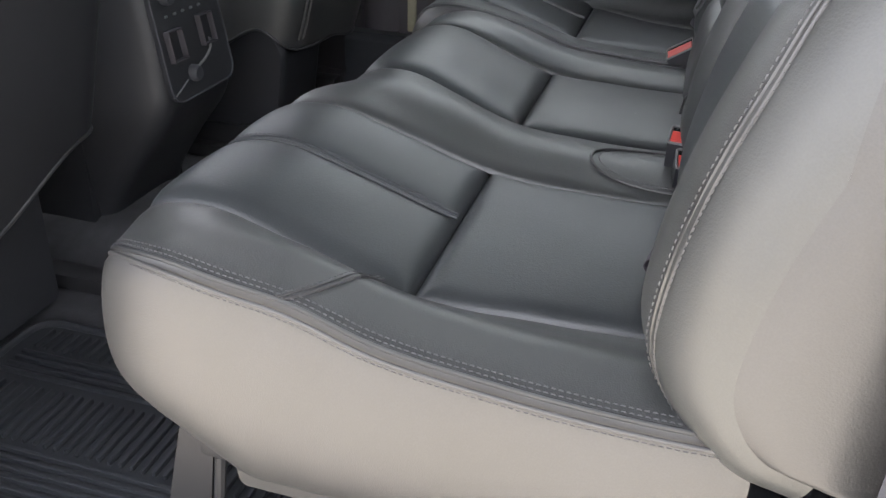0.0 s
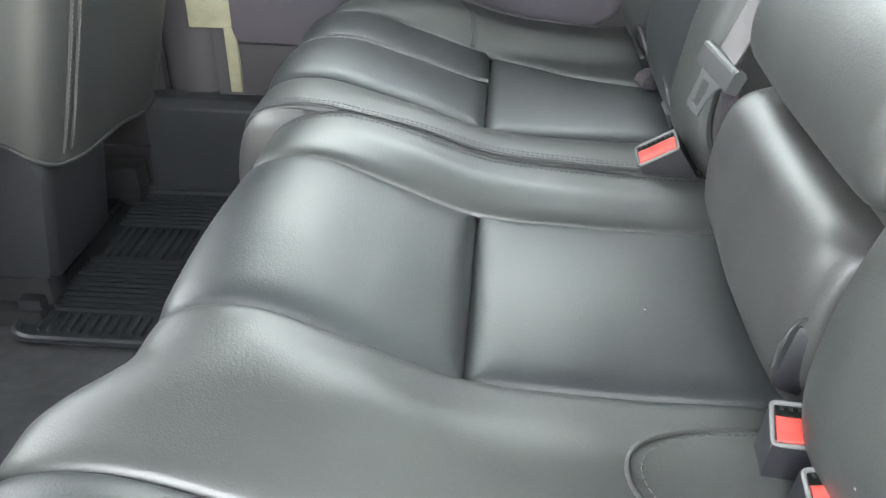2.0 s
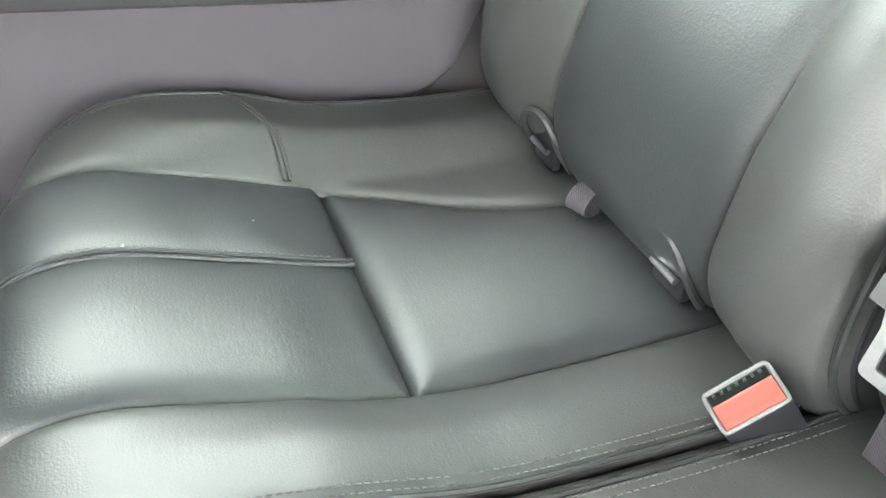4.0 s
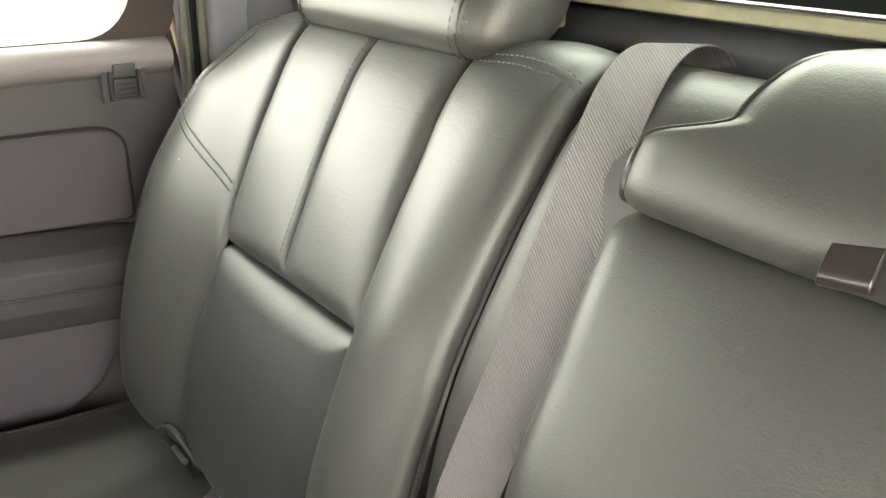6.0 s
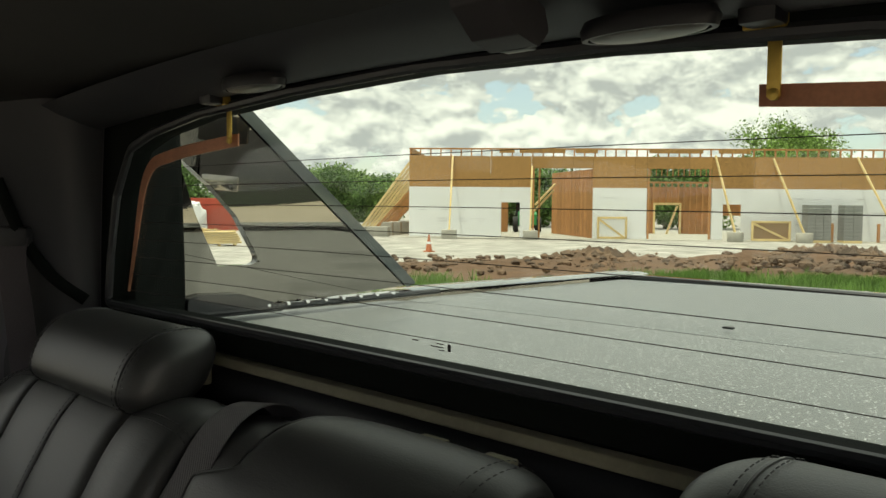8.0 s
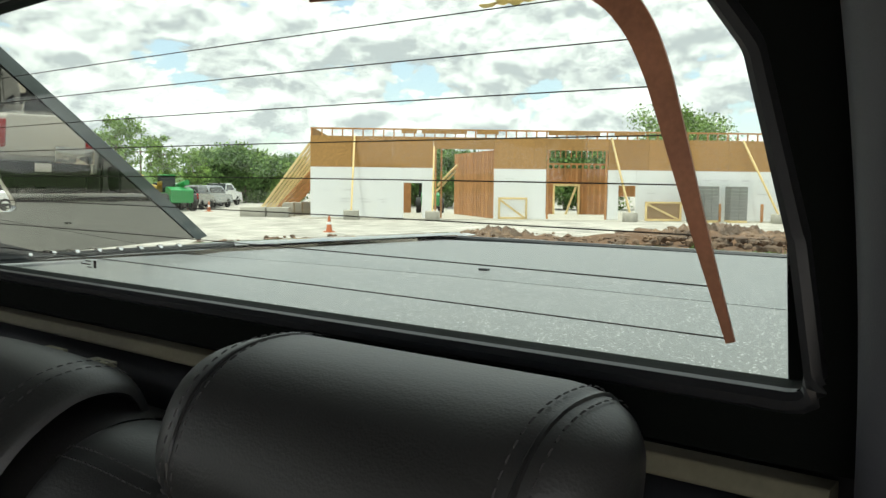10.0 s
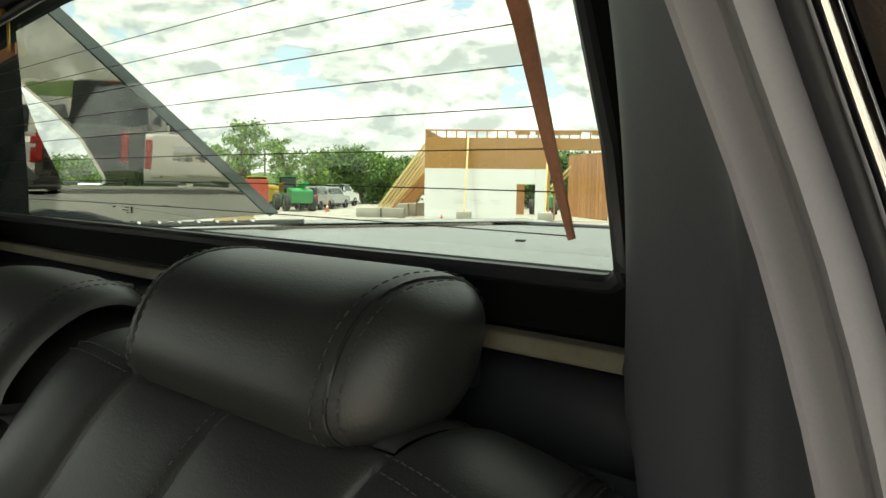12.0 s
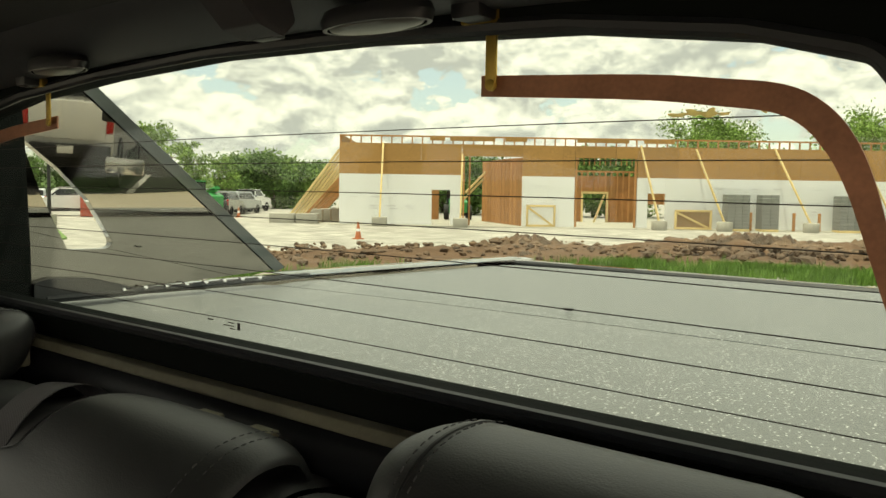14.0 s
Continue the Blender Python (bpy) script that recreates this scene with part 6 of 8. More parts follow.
        Joined().lathe([(0.0, 0.007), (0.006, 0.006), (0.008, 0.002), (0.008, 0.0)], np.array((x if sg < 0 else -x, y, 1.0)), seg=10).part("bolt", CHROME, s, "bright bolt head")
    return s


make_sail(-1, "black glossy sail panel behind the far corner of the cab")
make_sail(1, "black glossy sail panel behind the near corner of the cab")
for sg, nm in ((-1, "far"), (1, "near")):
    rail = thing("bed_rail", (sg * 0.88, 2.1, 0.6), "black bed side with a pale rounded rail cap", "truck bed side", "bed sides")
    j = Joined()
    pr = spline([(0.770, 0.985), (0.80, 0.990), (0.88, 0.985), (0.945, 0.96), (0.975, 0.90), (0.985, 0.70), (0.98, 0.30)], 24)
    gg = np.array([[(sg * x, y, z - 0.010 * max(0, y - 1.6)) for x, z in pr] for y in np.linspace(1.0, 2.72, 20)])
    j.grid(gg, flip=sg > 0)
    j.part("side", BODY_BLACK, rail)
    gg = np.array([[(sg * x, y, z + 0.006 - 0.012 * max(0, y - 1.6)) for x, z in ((0.772, 0.985), (0.80, 0.990), (0.85, 0.990), (0.90, 0.978))] for y in np.linspace(1.70, 2.66, 14)])
    Joined().grid(gg, flip=sg > 0).part("rail_cap", SAIL_EDGE, rail, "pale glossy rail cap")
tail = thing("tailgate", (0, 2.68, 0.45), "black tailgate at the end of the bed", "tailgate")
Joined().box((0, 2.69, 0.72), (1.90, 0.10, 0.50), bevel=0.02).part("panel", BODY_BLACK, tail)
Joined().tube([(x, 2.655, 0.962) for x in np.linspace(-0.93, 0.93, 12)], 0.012, 8).part("top_cap", RUBBER, tail)

# ---- outside: ground ----
GZ = -0.90
GRAVEL = material("pale_gravel", (0.33, 0.315, 0.285), rough=0.95, vary=0.55, scale=0.9, fine=9, bump=0.8, bump_dist=0.05)
CONCRETE_DRIVE = material("tan_concrete_paving", (0.46, 0.42, 0.35), rough=0.9, vary=0.15, scale=0.6, fine=40, bump=0.2, bump_dist=0.004)
BAY_SHADE = material("dark_bay_shade", (0.026, 0.026, 0.028), rough=0.95, spec=0.12, vary=0.2, scale=0.8, fine=60, bump=0.4, bump_dist=0.004)
DIRT = material("red_brown_dirt", (0.105, 0.057, 0.030), rough=1.0, vary=0.35, scale=1.2, fine=12, bump=0.8, bump_dist=0.03)
GRASS = material("fresh_green_grass", (0.10, 0.20, 0.03), rough=0.8, vary=0.4, scale=0.7, fine=9, bump=0.0)
LAWN = material("mown_lawn", (0.12, 0.22, 0.045), rough=0.9, vary=0.3, scale=0.8, fine=12, bump=0.5, bump_dist=0.02)
OSB = material("orange_strand_board", (0.36, 0.195, 0.065), rough=0.8, vary=0.38, scale=9.0, fine=30, bump=0.15, bump_dist=0.005, per_object=0.08)
WRAP = material("white_house_wrap", (0.78, 0.79, 0.80), rough=0.55, vary=0.05, scale=1.3, fine=6, bump=0.25, bump_dist=0.01, per_object=0.03)
WRAP_INK = material("faint_grey_print", (0.55, 0.56, 0.58), rough=0.6, bump=0.0)
STUD = material("red_brown_lumber", (0.40, 0.19, 0.07), rough=0.75, vary=0.25, scale=2.5, fine=30, bump=0.1, per_object=0.18)
LUMBER = material("fresh_pine_lumber", (0.66, 0.50, 0.24), rough=0.75, vary=0.15, scale=2.0, fine=30, bump=0.1, per_object=0.12)
CEMENT = material("grey_cast_concrete", (0.36, 0.345, 0.30), rough=0.9, vary=0.18, scale=2.0, fine=30, bump=0.3, bump_dist=0.006, per_object=0.1)
BLOCK = material("grey_concrete_block", (0.21, 0.215, 0.205), rough=0.9, vary=0.15, scale=3, fine=40, bump=0.3, bump_dist=0.004)
PLYWOOD = material("brown_form_plywood", (0.30, 0.20, 0.11), rough=0.8, vary=0.2, scale=1.5, fine=20, bump=0.1)
CONE = material("orange_cone_plastic", (0.45, 0.13, 0.05), rough=0.5, bump=0.0)
GREEN_PAINT = material("green_machine_paint", (0.02, 0.26, 0.07), rough=0.35, vary=0.15)
YELLOW_PAINT = material("yellow_machine_paint", (0.62, 0.40, 0.03), rough=0.4, vary=0.15)
RED_PAINT = material("red_skip_paint", (0.42, 0.06, 0.03), rough=0.5, vary=0.2)
WHITE_PAINT = material("white_car_paint", (0.75, 0.76, 0.77), rough=0.2, coat=0.8, vary=0.03, bump=0.0)
SILVER_PAINT = material("silver_car_paint", (0.40, 0.42, 0.44), rough=0.25, metal=0.4, coat=0.8, vary=0.03, bump=0.0)
DARK_PAINT = material("dark_car_paint", (0.014, 0.015, 0.018), rough=0.2, coat=0.8, vary=0.03, bump=0.0)
TYRE = material("tyre_rubber", (0.02, 0.02, 0.02), rough=0.8)
CAR_GLASS = material("dark_car_glass", (0.012, 0.015, 0.017), rough=0.06, vary=0.02, bump=0.0, spec=0.6, rough_vary=0.01)
TAIL_RED = material("red_tail_lamp", (0.45, 0.02, 0.02), rough=0.2, bump=0.0)
BARK = material("grey_brown_bark", (0.16, 0.12, 0.085), rough=0.95, vary=0.3, scale=4, fine=30, bump=0.6, bump_dist=0.02)
WOODS = material("far_wood_green", (0.07, 0.12, 0.04), rough=0.95, vary=0.4, scale=0.5, fine=3, bump=0.6, bump_dist=0.3)


def leaf_material(name, color, second):
    m = material(name, color, rough=0.75, vary=0.35, scale=0.6, fine=5, bump=0.0, second=second)
    nt = m.node_tree
    b = nt.nodes["Principled BSDF"]
    src = b.inputs["Base Color"].links[0].from_socket
    geo = nt.nodes.new("ShaderNodeNewGeometry")
    hsv = nt.nodes.new("ShaderNodeHueSaturation")
    mr = nt.nodes.new("ShaderNodeMapRange")
    mr.inputs["To Min"].default_value, mr.inputs["To Max"].default_value = 0.55, 1.45
    nt.links.new(geo.outputs["Random Per Island"], mr.inputs["Value"])
    nt.links.new(mr.outputs["Result"], hsv.inputs["Value"])
    nt.links.new(src, hsv.inputs["Color"])
    nt.links.new(hsv.outputs["Color"], b.inputs["Base Color"])
    return m


LEAF = leaf_material("spring_leaves", (0.11, 0.21, 0.04), (0.25, 0.39, 0.09))
LEAF_DARK = leaf_material("dark_leaves", (0.06, 0.13, 0.028), (0.14, 0.25, 0.06))

LUMP = leaf_material("broken_dirt_lumps", (0.075, 0.041, 0.022), (0.17, 0.105, 0.062))

# one sheet of ground to the horizon, rising a little far off
xs = np.unique(np.concatenate([np.linspace(-1500, -150, 14), np.linspace(-150, 150, 101), np.linspace(150, 1500, 14)]))
g = np.zeros((len(xs), len(xs), 3))
for i, x in enumerate(xs):
    for k, y in enumerate(xs):
        r = math.hypot(x, y)
        g[i, k] = (x, y, GZ + (0.06 * noise.noise(Vector((x * 0.08, y * 0.08, 0))) if 18 < r < 160 else 0))
structure("ground", Joined().grid(g), GRAVEL, "pale gravel ground of the building site", "ground")


def sheet(name, poly, z, mat, label, cat, rad=1.0):
    structure(name, Joined().prism(rounded_outline(poly, rad, 5), 2, GZ - 0.2, z), mat, label, cat)


sheet("pavement", [(-9, -9), (30, -9), (30, 30), (16, 32), (8, 24), (-9, 15)], GZ + 0.075, CONCRETE_DRIVE, "tan concrete paving under the truck", "pavement")
# near-black sheet: shadow beneath the pickups, put into the ground colour
sheet("road", [(20.6, -8), (60, -8), (60, 60), (30, 42), (22.6, 21.0), (20.8, 16.0), (20.5, 13.2), (20.9, 9.5)], GZ + 0.085, BAY_SHADE, "dark sheet for the shadow under the parked pickups", "road")
sheet("lawn", [(-45, 16.0), (-34, 12.5), (-28, 12.5), (-30.5, 15.8), (-42, 20.6)], GZ + 0.08, LAWN, "mown lawn verge beside the lot", "ground", 2.0)

# facade frame: u runs along the wall, out is towards the truck
FA = Vector((-35.8, 34.95, 0))
FU = Vector((22, 18.2, 0)).normalized()
FN = Vector((FU.y, -FU.x, 0))
FROT = Matrix((FU, -FN, Vector((0, 0, 1)))).transposed()


def on_site(u, out, z):
    p = FA + FU * u + FN * out
    return Vector((p.x, p.y, z))


def site_box(j, u0, u1, o0, o1, z0, z1, bevel=0.0):
    j.box(on_site((u0 + u1) / 2, (o0 + o1) / 2, (z0 + z1) / 2), (u1 - u0, o1 - o0, z1 - z0), FROT, bevel)
    return j


# ---- the unfinished building ----
building = thing("unfinished_building", on_site(15, -8, GZ), "one-storey timber building under construction with white wrap and strand board", "building")
TOP, OSB_TOP, WRAP_TOP, BASE = 4.46, 3.98, 2.14, GZ + 0.05
# lower wall pieces: wrapped panels between openings
for u0, u1, z0 in ((0, 5.55, BASE), (5.55, 6.65, 1.24), (6.65, 7.33, BASE), (10.95, 14.10, BASE), (17.85, 18.50, BASE), (18.50, 19.56, 1.22), (19.56, 34.0, BASE)):
    w = site_box(Joined(), u0 + 0.004, u1 - 0.004, -0.16, 0.012, z0, WRAP_TOP - 0.004).part("wrapped_wall", WRAP, building)
    ink = Joined()
    rng = random.Random(int(u0 * 10))
    if u1 - u0 > 2:
        for uu in np.arange(u0 + 0.5, u1 - 0.6, 1.15):
            for zz in (0.05, 0.22, 0.75, 1.55):
                if rng.random() < 0.65:
                    site_box(ink, uu + rng.uniform(0, 0.3), uu + rng.uniform(0.5, 0.75), 0.012, 0.016, zz, zz + rng.uniform(0.03, 0.07))
        ink.part("print", WRAP_INK, building, "faint grey printed bars on the wrap", kind="stuff")
# strand board sheets above
for a, b, z0 in ((0, 7.33, WRAP_TOP), (7.33, 10.95, 3.28), (10.95, 14.10, WRAP_TOP), (14.10, 17.85, 3.28), (17.85, 34.0, WRAP_TOP)):
    u = a
    while u < b - 0.01:
        v = min(u + 2.44, b)
        site_box(Joined(), u + 0.006, v - 0.006, -0.14, 0.0, z0, OSB_TOP).part("strand_board_sheet", OSB, building)
        u = v
# parapet framing
site_box(Joined(), 0, 34.0, -0.12, 0.0, TOP - 0.09, TOP).part("parapet_top_plate", STUD, building)
for u in np.arange(0.03, 34.0, 0.61):
    site_box(Joined(), u, u + 0.075, -0.12, -0.01, OSB_TOP, TOP - 0.09).part("parapet_stud", STUD, building)
for a, b in ((5.4, 6.3), (6.6, 9.3), (9.9, 11.2), (14.2, 17.3), (18.2, 20.0)):
    site_box(Joined(), a, b, -0.10, 0.006, OSB_TOP + 0.20, TOP - 0.02).part("parapet_board", OSB, building)
# side wall, rear stud walls seen through the openings
j = Joined()
for k, (o0, z0, z1) in enumerate(((-14, BASE, TOP),)):
    site_box(j, 0.0, 0.14, -14, -0.16, BASE, TOP)
j.part("end_wall", OSB, building)
WALL_TOP = 2.65
for u in np.arange(12.2, 34, 0.42):
    z_low = 1.15 if 16.0 < u < 17.75 else (0.45 if 20.5 < u < 22.2 else BASE)
    site_box(Joined(), u, u + 0.10, -9.1, -9.0, z_low, WALL_TOP).part("inner_stud", STUD, building)
for u0, u1, z_low in ((0.2, 5.95, BASE), (12.2, 16.1, BASE), (16.1, 17.8, 1.15), (17.8, 20.6, BASE), (20.6, 22.2, 0.45), (22.2, 34, BASE)):
    site_box(Joined(), u0, u1, -9.18, -9.12, z_low, WALL_TOP - 0.25).part("inner_sheathing", STUD, building)
site_box(Joined(), 12.2, 34, -9.14, -8.98, WALL_TOP, WALL_TOP + 0.12).part("inner_plate", STUD, building)
for u in (16.02, 17.80):
    site_box(Joined(), u, u + 0.12, -9.0, -8.88, BASE, 1.22).part("doorway_jamb", LUMBER, building)
site_box(Joined(), 16.02, 17.92, -9.0, -8.88, 1.15, 1.30).part("doorway_head", LUMBER, building)
for (ua, oa, za), (ub, ob, zb) in (((16.9, -8.7, BASE), (17.6, -8.7, 1.1)), ((7.6, -1.2, 1.1), (8.9, -3.2, 2.4)), ((7.5, -1.0, 0.7), (8.8, -3.0, 2.0))):
    # pale diagonal boards nailed across the openings
    a, c = on_site(ua, oa, za), on_site(ub, ob, zb)
    d = (c - a).normalized()
    sd = d.cross(Vector((0, 0, 1))).normalized()
    Joined().box((a + c) / 2, ((c - a).length, 0.05, 0.14), Matrix((d, sd, sd.cross(d))).transposed()).part("diagonal_board", LUMBER, building)
# slanted partition of close boards in the first large opening
p0, p1 = on_site(10.9, -0.2, 0), on_site(9.0, -7.5, 0)
for k in range(22):
    f = k / 21
    p = p0.lerp(p1, f)
    d = (p1 - p0).normalized()
    rot = Matrix((d, Vector((-d.y, d.x, 0)), Vector((0, 0, 1)))).transposed()
    Joined().box((p.x, p.y, (BASE + 3.25) / 2), (0.30, 0.05, 3.25 - BASE), rot).part("partition_board", STUD, building)
for u in (7.40, 7.75, 14.15, 17.70):
    site_box(Joined(), u, u + 0.10, -0.16, -0.02, BASE, 3.28).part("opening_jamb", STUD, building)
for u in np.arange(14.3, 17.6, 0.32):
    site_box(Joined(), u, u + 0.05, -0.16, -0.10, 2.85, 3.28).part("opening_cripple", STUD, building)
site_box(Joined(), -0.5, 34, -14, 1.2, GZ, BASE - 0.02).part("slab", CEMENT, building, "pale concrete floor slab")


# braces with concrete feet
def make_brace(u_top, z_top, u_foot, out_foot, label):
    b = thing("wall_brace", on_site(u_foot, out_foot, GZ), label, "brace", "wall braces")
    a, c = on_site(u_top, 0.03, z_top), on_site(u_foot, out_foot, GZ + 0.45)
    d = (c - a).normalized()
    s = d.cross(Vector((0, 0, 1))).normalized()
    w = s.cross(d)
    rot = Matrix((d, s, w)).transposed()
    Joined().box((a + c) / 2, ((c - a).length, 0.10, 0.10), rot, 0.01).part("pole", LUMBER, b)
    if u_foot > 15:
        c5 = on_site(u_foot, out_foot, 0)
        Joined().lathe([(0.0, GZ), (0.42, GZ), (0.45, GZ + 0.08), (0.45, GZ + 0.52), (0.42, GZ + 0.56), (0.0, GZ + 0.56)], np.array((c5.x, c5.y, 0)), seg=24).part("foot_block", CEMENT, b, "round cast concrete weight")
    else:
        Joined().box(on_site(u_foot, out_foot, GZ + 0.24), (0.85, 0.75, 0.55), FROT, 0.05).part("foot_block", CEMENT, b, "cast concrete weight")
    return b


for u0, z0, u1, o1 in ((2.62, 3.98, 2.55, 1.6), (7.35, 3.4, 7.25, 1.5), (18.0, 4.05, 18.75, 1.9), (21.3, 3.9, 22.5, 2.0), (26.0, 4.0, 27.5, 2.0), (31.0, 4.0, 32.4, 2.0)):
    make_brace(u0, z0, u1, o1, "pale timber wall brace on a concrete block")
# raking props on the far end wall, on a low concrete kerb
props = thing("end_wall_props", on_site(-2.5, -4, GZ), "cluster of raking timber props against the end wall", "props")
for k in range(6):
    o = -0.6 - k * 1.6
    a, c = on_site(-0.05, o, 3.6), on_site(-3.2, o, GZ + 0.25)
    d = (c - a).normalized()
    s = d.cross(Vector((0, 0, 1))).normalized()
    rot = Matrix((d, s, s.cross(d))).transposed()
    Joined().box((a + c) / 2, ((c - a).length, 0.15, 0.15), rot, 0.01).part("prop", LUMBER, props)
    a, c = on_site(-0.05, o - 0.3, 1.9), on_site(-2.4, o - 0.3, GZ + 0.25)
    d = (c - a).normalized()
    s = d.cross(Vector((0, 0, 1))).normalized()
    rot = Matrix((d, s, s.cross(d))).transposed()
    Joined().box((a + c) / 2, ((c - a).length, 0.13, 0.13), rot, 0.01).part("prop", STUD, props)
foot = thing("concrete_kerb_block", on_site(-3.0, -1.5, GZ), "long cast concrete block at the foot of the props", "concrete block")
for u, o, w in ((-3.4, -0.2, 1.5), (-1.9, -0.1, 1.3)):
    Joined().box(on_site(u, o, GZ + 0.30), (w, 0.9, 0.6), FROT, 0.05).part("block", CEMENT, foot)
for k in range(4):
    Joined().box(on_site(-1.6 + 0.35 * k, -2.0 - 1.2 * k, GZ + 0.42), (0.7, 0.7, 0.85), FROT, 0.05).part("block", CEMENT, foot)


# leaning frames, block stacks, posts
def make_frame_panel(u0, u1, h, out, label, fill):
    f = thing("timber_frame_panel", on_site((u0 + u1) / 2, out, GZ), label, "frame panel", "leaning frame panels")
    z0 = GZ + 0.04
    for a, b, c, d in ((u0, u1, z0, z0 + 0.12), (u0, u1, z0 + h - 0.12, z0 + h), (u0, u0 + 0.12, z0, z0 + h), (u1 - 0.12, u1, z0, z0 + h)):
        site_box(Joined(), a, b, out - 0.05, out + 0.05, c, d, 0.01).part("rail", LUMBER, f)
    site_box(Joined(), u0 + 0.1, u1 - 0.1, out - 0.06, out - 0.03, z0 + 0.05, z0 + h - 0.05).part("sheet", fill, f)
    a, c = on_site(u0 + 0.1, out + 0.06, z0 + h - 0.15), on_site(u1 - 0.2, out + 0.06, z0 + 0.1)
    d = (c - a).normalized()
    rot = Matrix((d, -FN, d.cross(-FN))).transposed()
    Joined().box((a + c) / 2, ((c - a).length, 0.05, 0.11), rot).part("diagonal", LUMBER, f)
    return f


make_frame_panel(11.2, 12.95, 1.30, 0.30, "pale timber frame panel leaning on the wrapped wall", WRAP)
make_frame_panel(19.9, 22.1, 1.15, 0.9, "timber framed brown plywood panel standing on the slab", PLYWOOD)
for u0, u1, h in ((22.75, 24.05, 1.95), (24.75, 25.75, 2.0), (29.3, 30.6, 2.0)):
    s = thing("block_stack", on_site((u0 + u1) / 2, 1.2, GZ), "tall stack of grey concrete blocks on a pallet", "block stack", "block stacks")
    z = GZ + 0.14
    site_box(Joined(), u0, u1, 0.7, 1.7, GZ, GZ + 0.13, 0.01).part("pallet", LUMBER, s)
    while z < GZ + h:
        n = max(2, int((u1 - u0) / 0.4))
        for k in range(n):
            w = (u1 - u0) / n
            site_box(Joined(), u0 + k * w + 0.008, u0 + (k + 1) * w - 0.008, 0.72, 1.68, z, z + 0.19, 0.008).part("block", BLOCK, s)
        z += 0.2
for u in (24.35, 25.85, 26.9, 28.4):
    p = thing("steel_post", on_site(u, 1.0, GZ), "short rust-brown post on the slab edge", "post", "rust-brown posts")
    site_box(Joined(), u - 0.07, u + 0.07, 0.93, 1.07, GZ, GZ + 1.1, 0.01).part("shaft", STUD, p)


def make_cone(x, y, h=0.72):
    c = thing("traffic_cone", (x, y, GZ), "orange traffic cone with a white collar on gravel", "traffic cone", "traffic cones")
    Joined().box((x, y, GZ + 0.03), (0.36, 0.36, 0.05), bevel=0.01).part("base", CONE, c)
    Joined().lathe([(0.14, GZ + 0.05), (0.03, GZ + h), (0.0, GZ + h)], np.array((x, y, 0)), seg=16).part("body", CONE, c)
    Joined().lathe([(0.098, GZ + 0.34), (0.070, GZ + 0.48)], np.array((x, y, 0)), seg=16).part("collar", WHITE_PAINT, c, "white reflective collar")
    return c


make_cone(-24.2, 25.1, 0.74)
make_cone(-52, 38)
make_cone(-47, 36)

# ---- dirt bank, clods, grass ----
def strip_point(az, r):
    a = radians(az)
    return Vector((0.7 - math.sin(a) * r, 0.5 + math.cos(a) * r, 0))


n1, n2 = 160, 26
g = np.zeros((n1, n2, 3))
for i, az in enumerate(np.linspace(56, -6, n1)):
    for k in range(n2):
        v = k / (n2 - 1)
        r0 = float(np.interp(az, [-6, 15, 30, 45, 56], [24.5, 23.5, 23.0, 21.5, 20]))
        r1 = float(np.interp(az, [-6, 15, 30, 45, 56], [34, 33.5, 33.0, 29.5, 27]))
        p = strip_point(az, r0 + (r1 - r0) * v)
        heap = math.exp(-(((v - 0.72) / 0.2) ** 2)) * float(np.interp(az, [0, 8, 24, 28, 40, 56], [0.42, 0.55, 0.50, 0.16, 0.12, 0.03]))
        z = GZ + 0.10 * math.sin(math.pi * v) + heap * (0.65 + 0.8 * noise.noise(p * 0.9)) + 0.10 * noise.noise(p * 2.3) * math.sin(math.pi * v)
        g[i, k] = (p.x, p.y, z if 0 < k < n2 - 1 else GZ - 0.05)
structure("dirt_bank", Joined().grid(g, flip=False), DIRT, "churned red-brown dirt bank along the site", "dirt")
rng = random.Random(4)
clods = Joined()
for k in range(1500):
    az = rng.uniform(2, 26) if rng.random() < 0.7 else rng.uniform(26, 54)
    r = float(np.interp(az, [-6, 15, 30, 45, 56], [30.0, 30.0, 29.5, 27.0, 24.5])) + rng.gauss(0, 1.7)
    s = rng.uniform(0.04, 0.24) * (1.0 if az < 26 else 0.7)
    p = strip_point(az, r)
    bm = bmesh.new()
    bmesh.ops.create_icosphere(bm, subdivisions=1, radius=s)
    for v in bm.verts:
        v.co *= 0.75 + 0.5 * rng.random()
        v.co.z *= 0.7
    bm.verts.index_update()
    zz = GZ + 0.10 + 0.30 * float(np.interp(az, [0, 8, 24, 28, 40, 56], [0.8, 1.1, 1.0, 0.3, 0.25, 0.1])) * rng.random()
    clods.add([v.co + Vector((p.x, p.y, zz)) for v in bm.verts], [[v.index for v in f.verts] for f in bm.faces])
    bm.free()
tagged(clods.part("dirt_clods", LUMP, None, "scattered broken clods of brown dirt", smooth=False), "scattered broken clods of brown dirt", "dirt clods", kind="stuff")


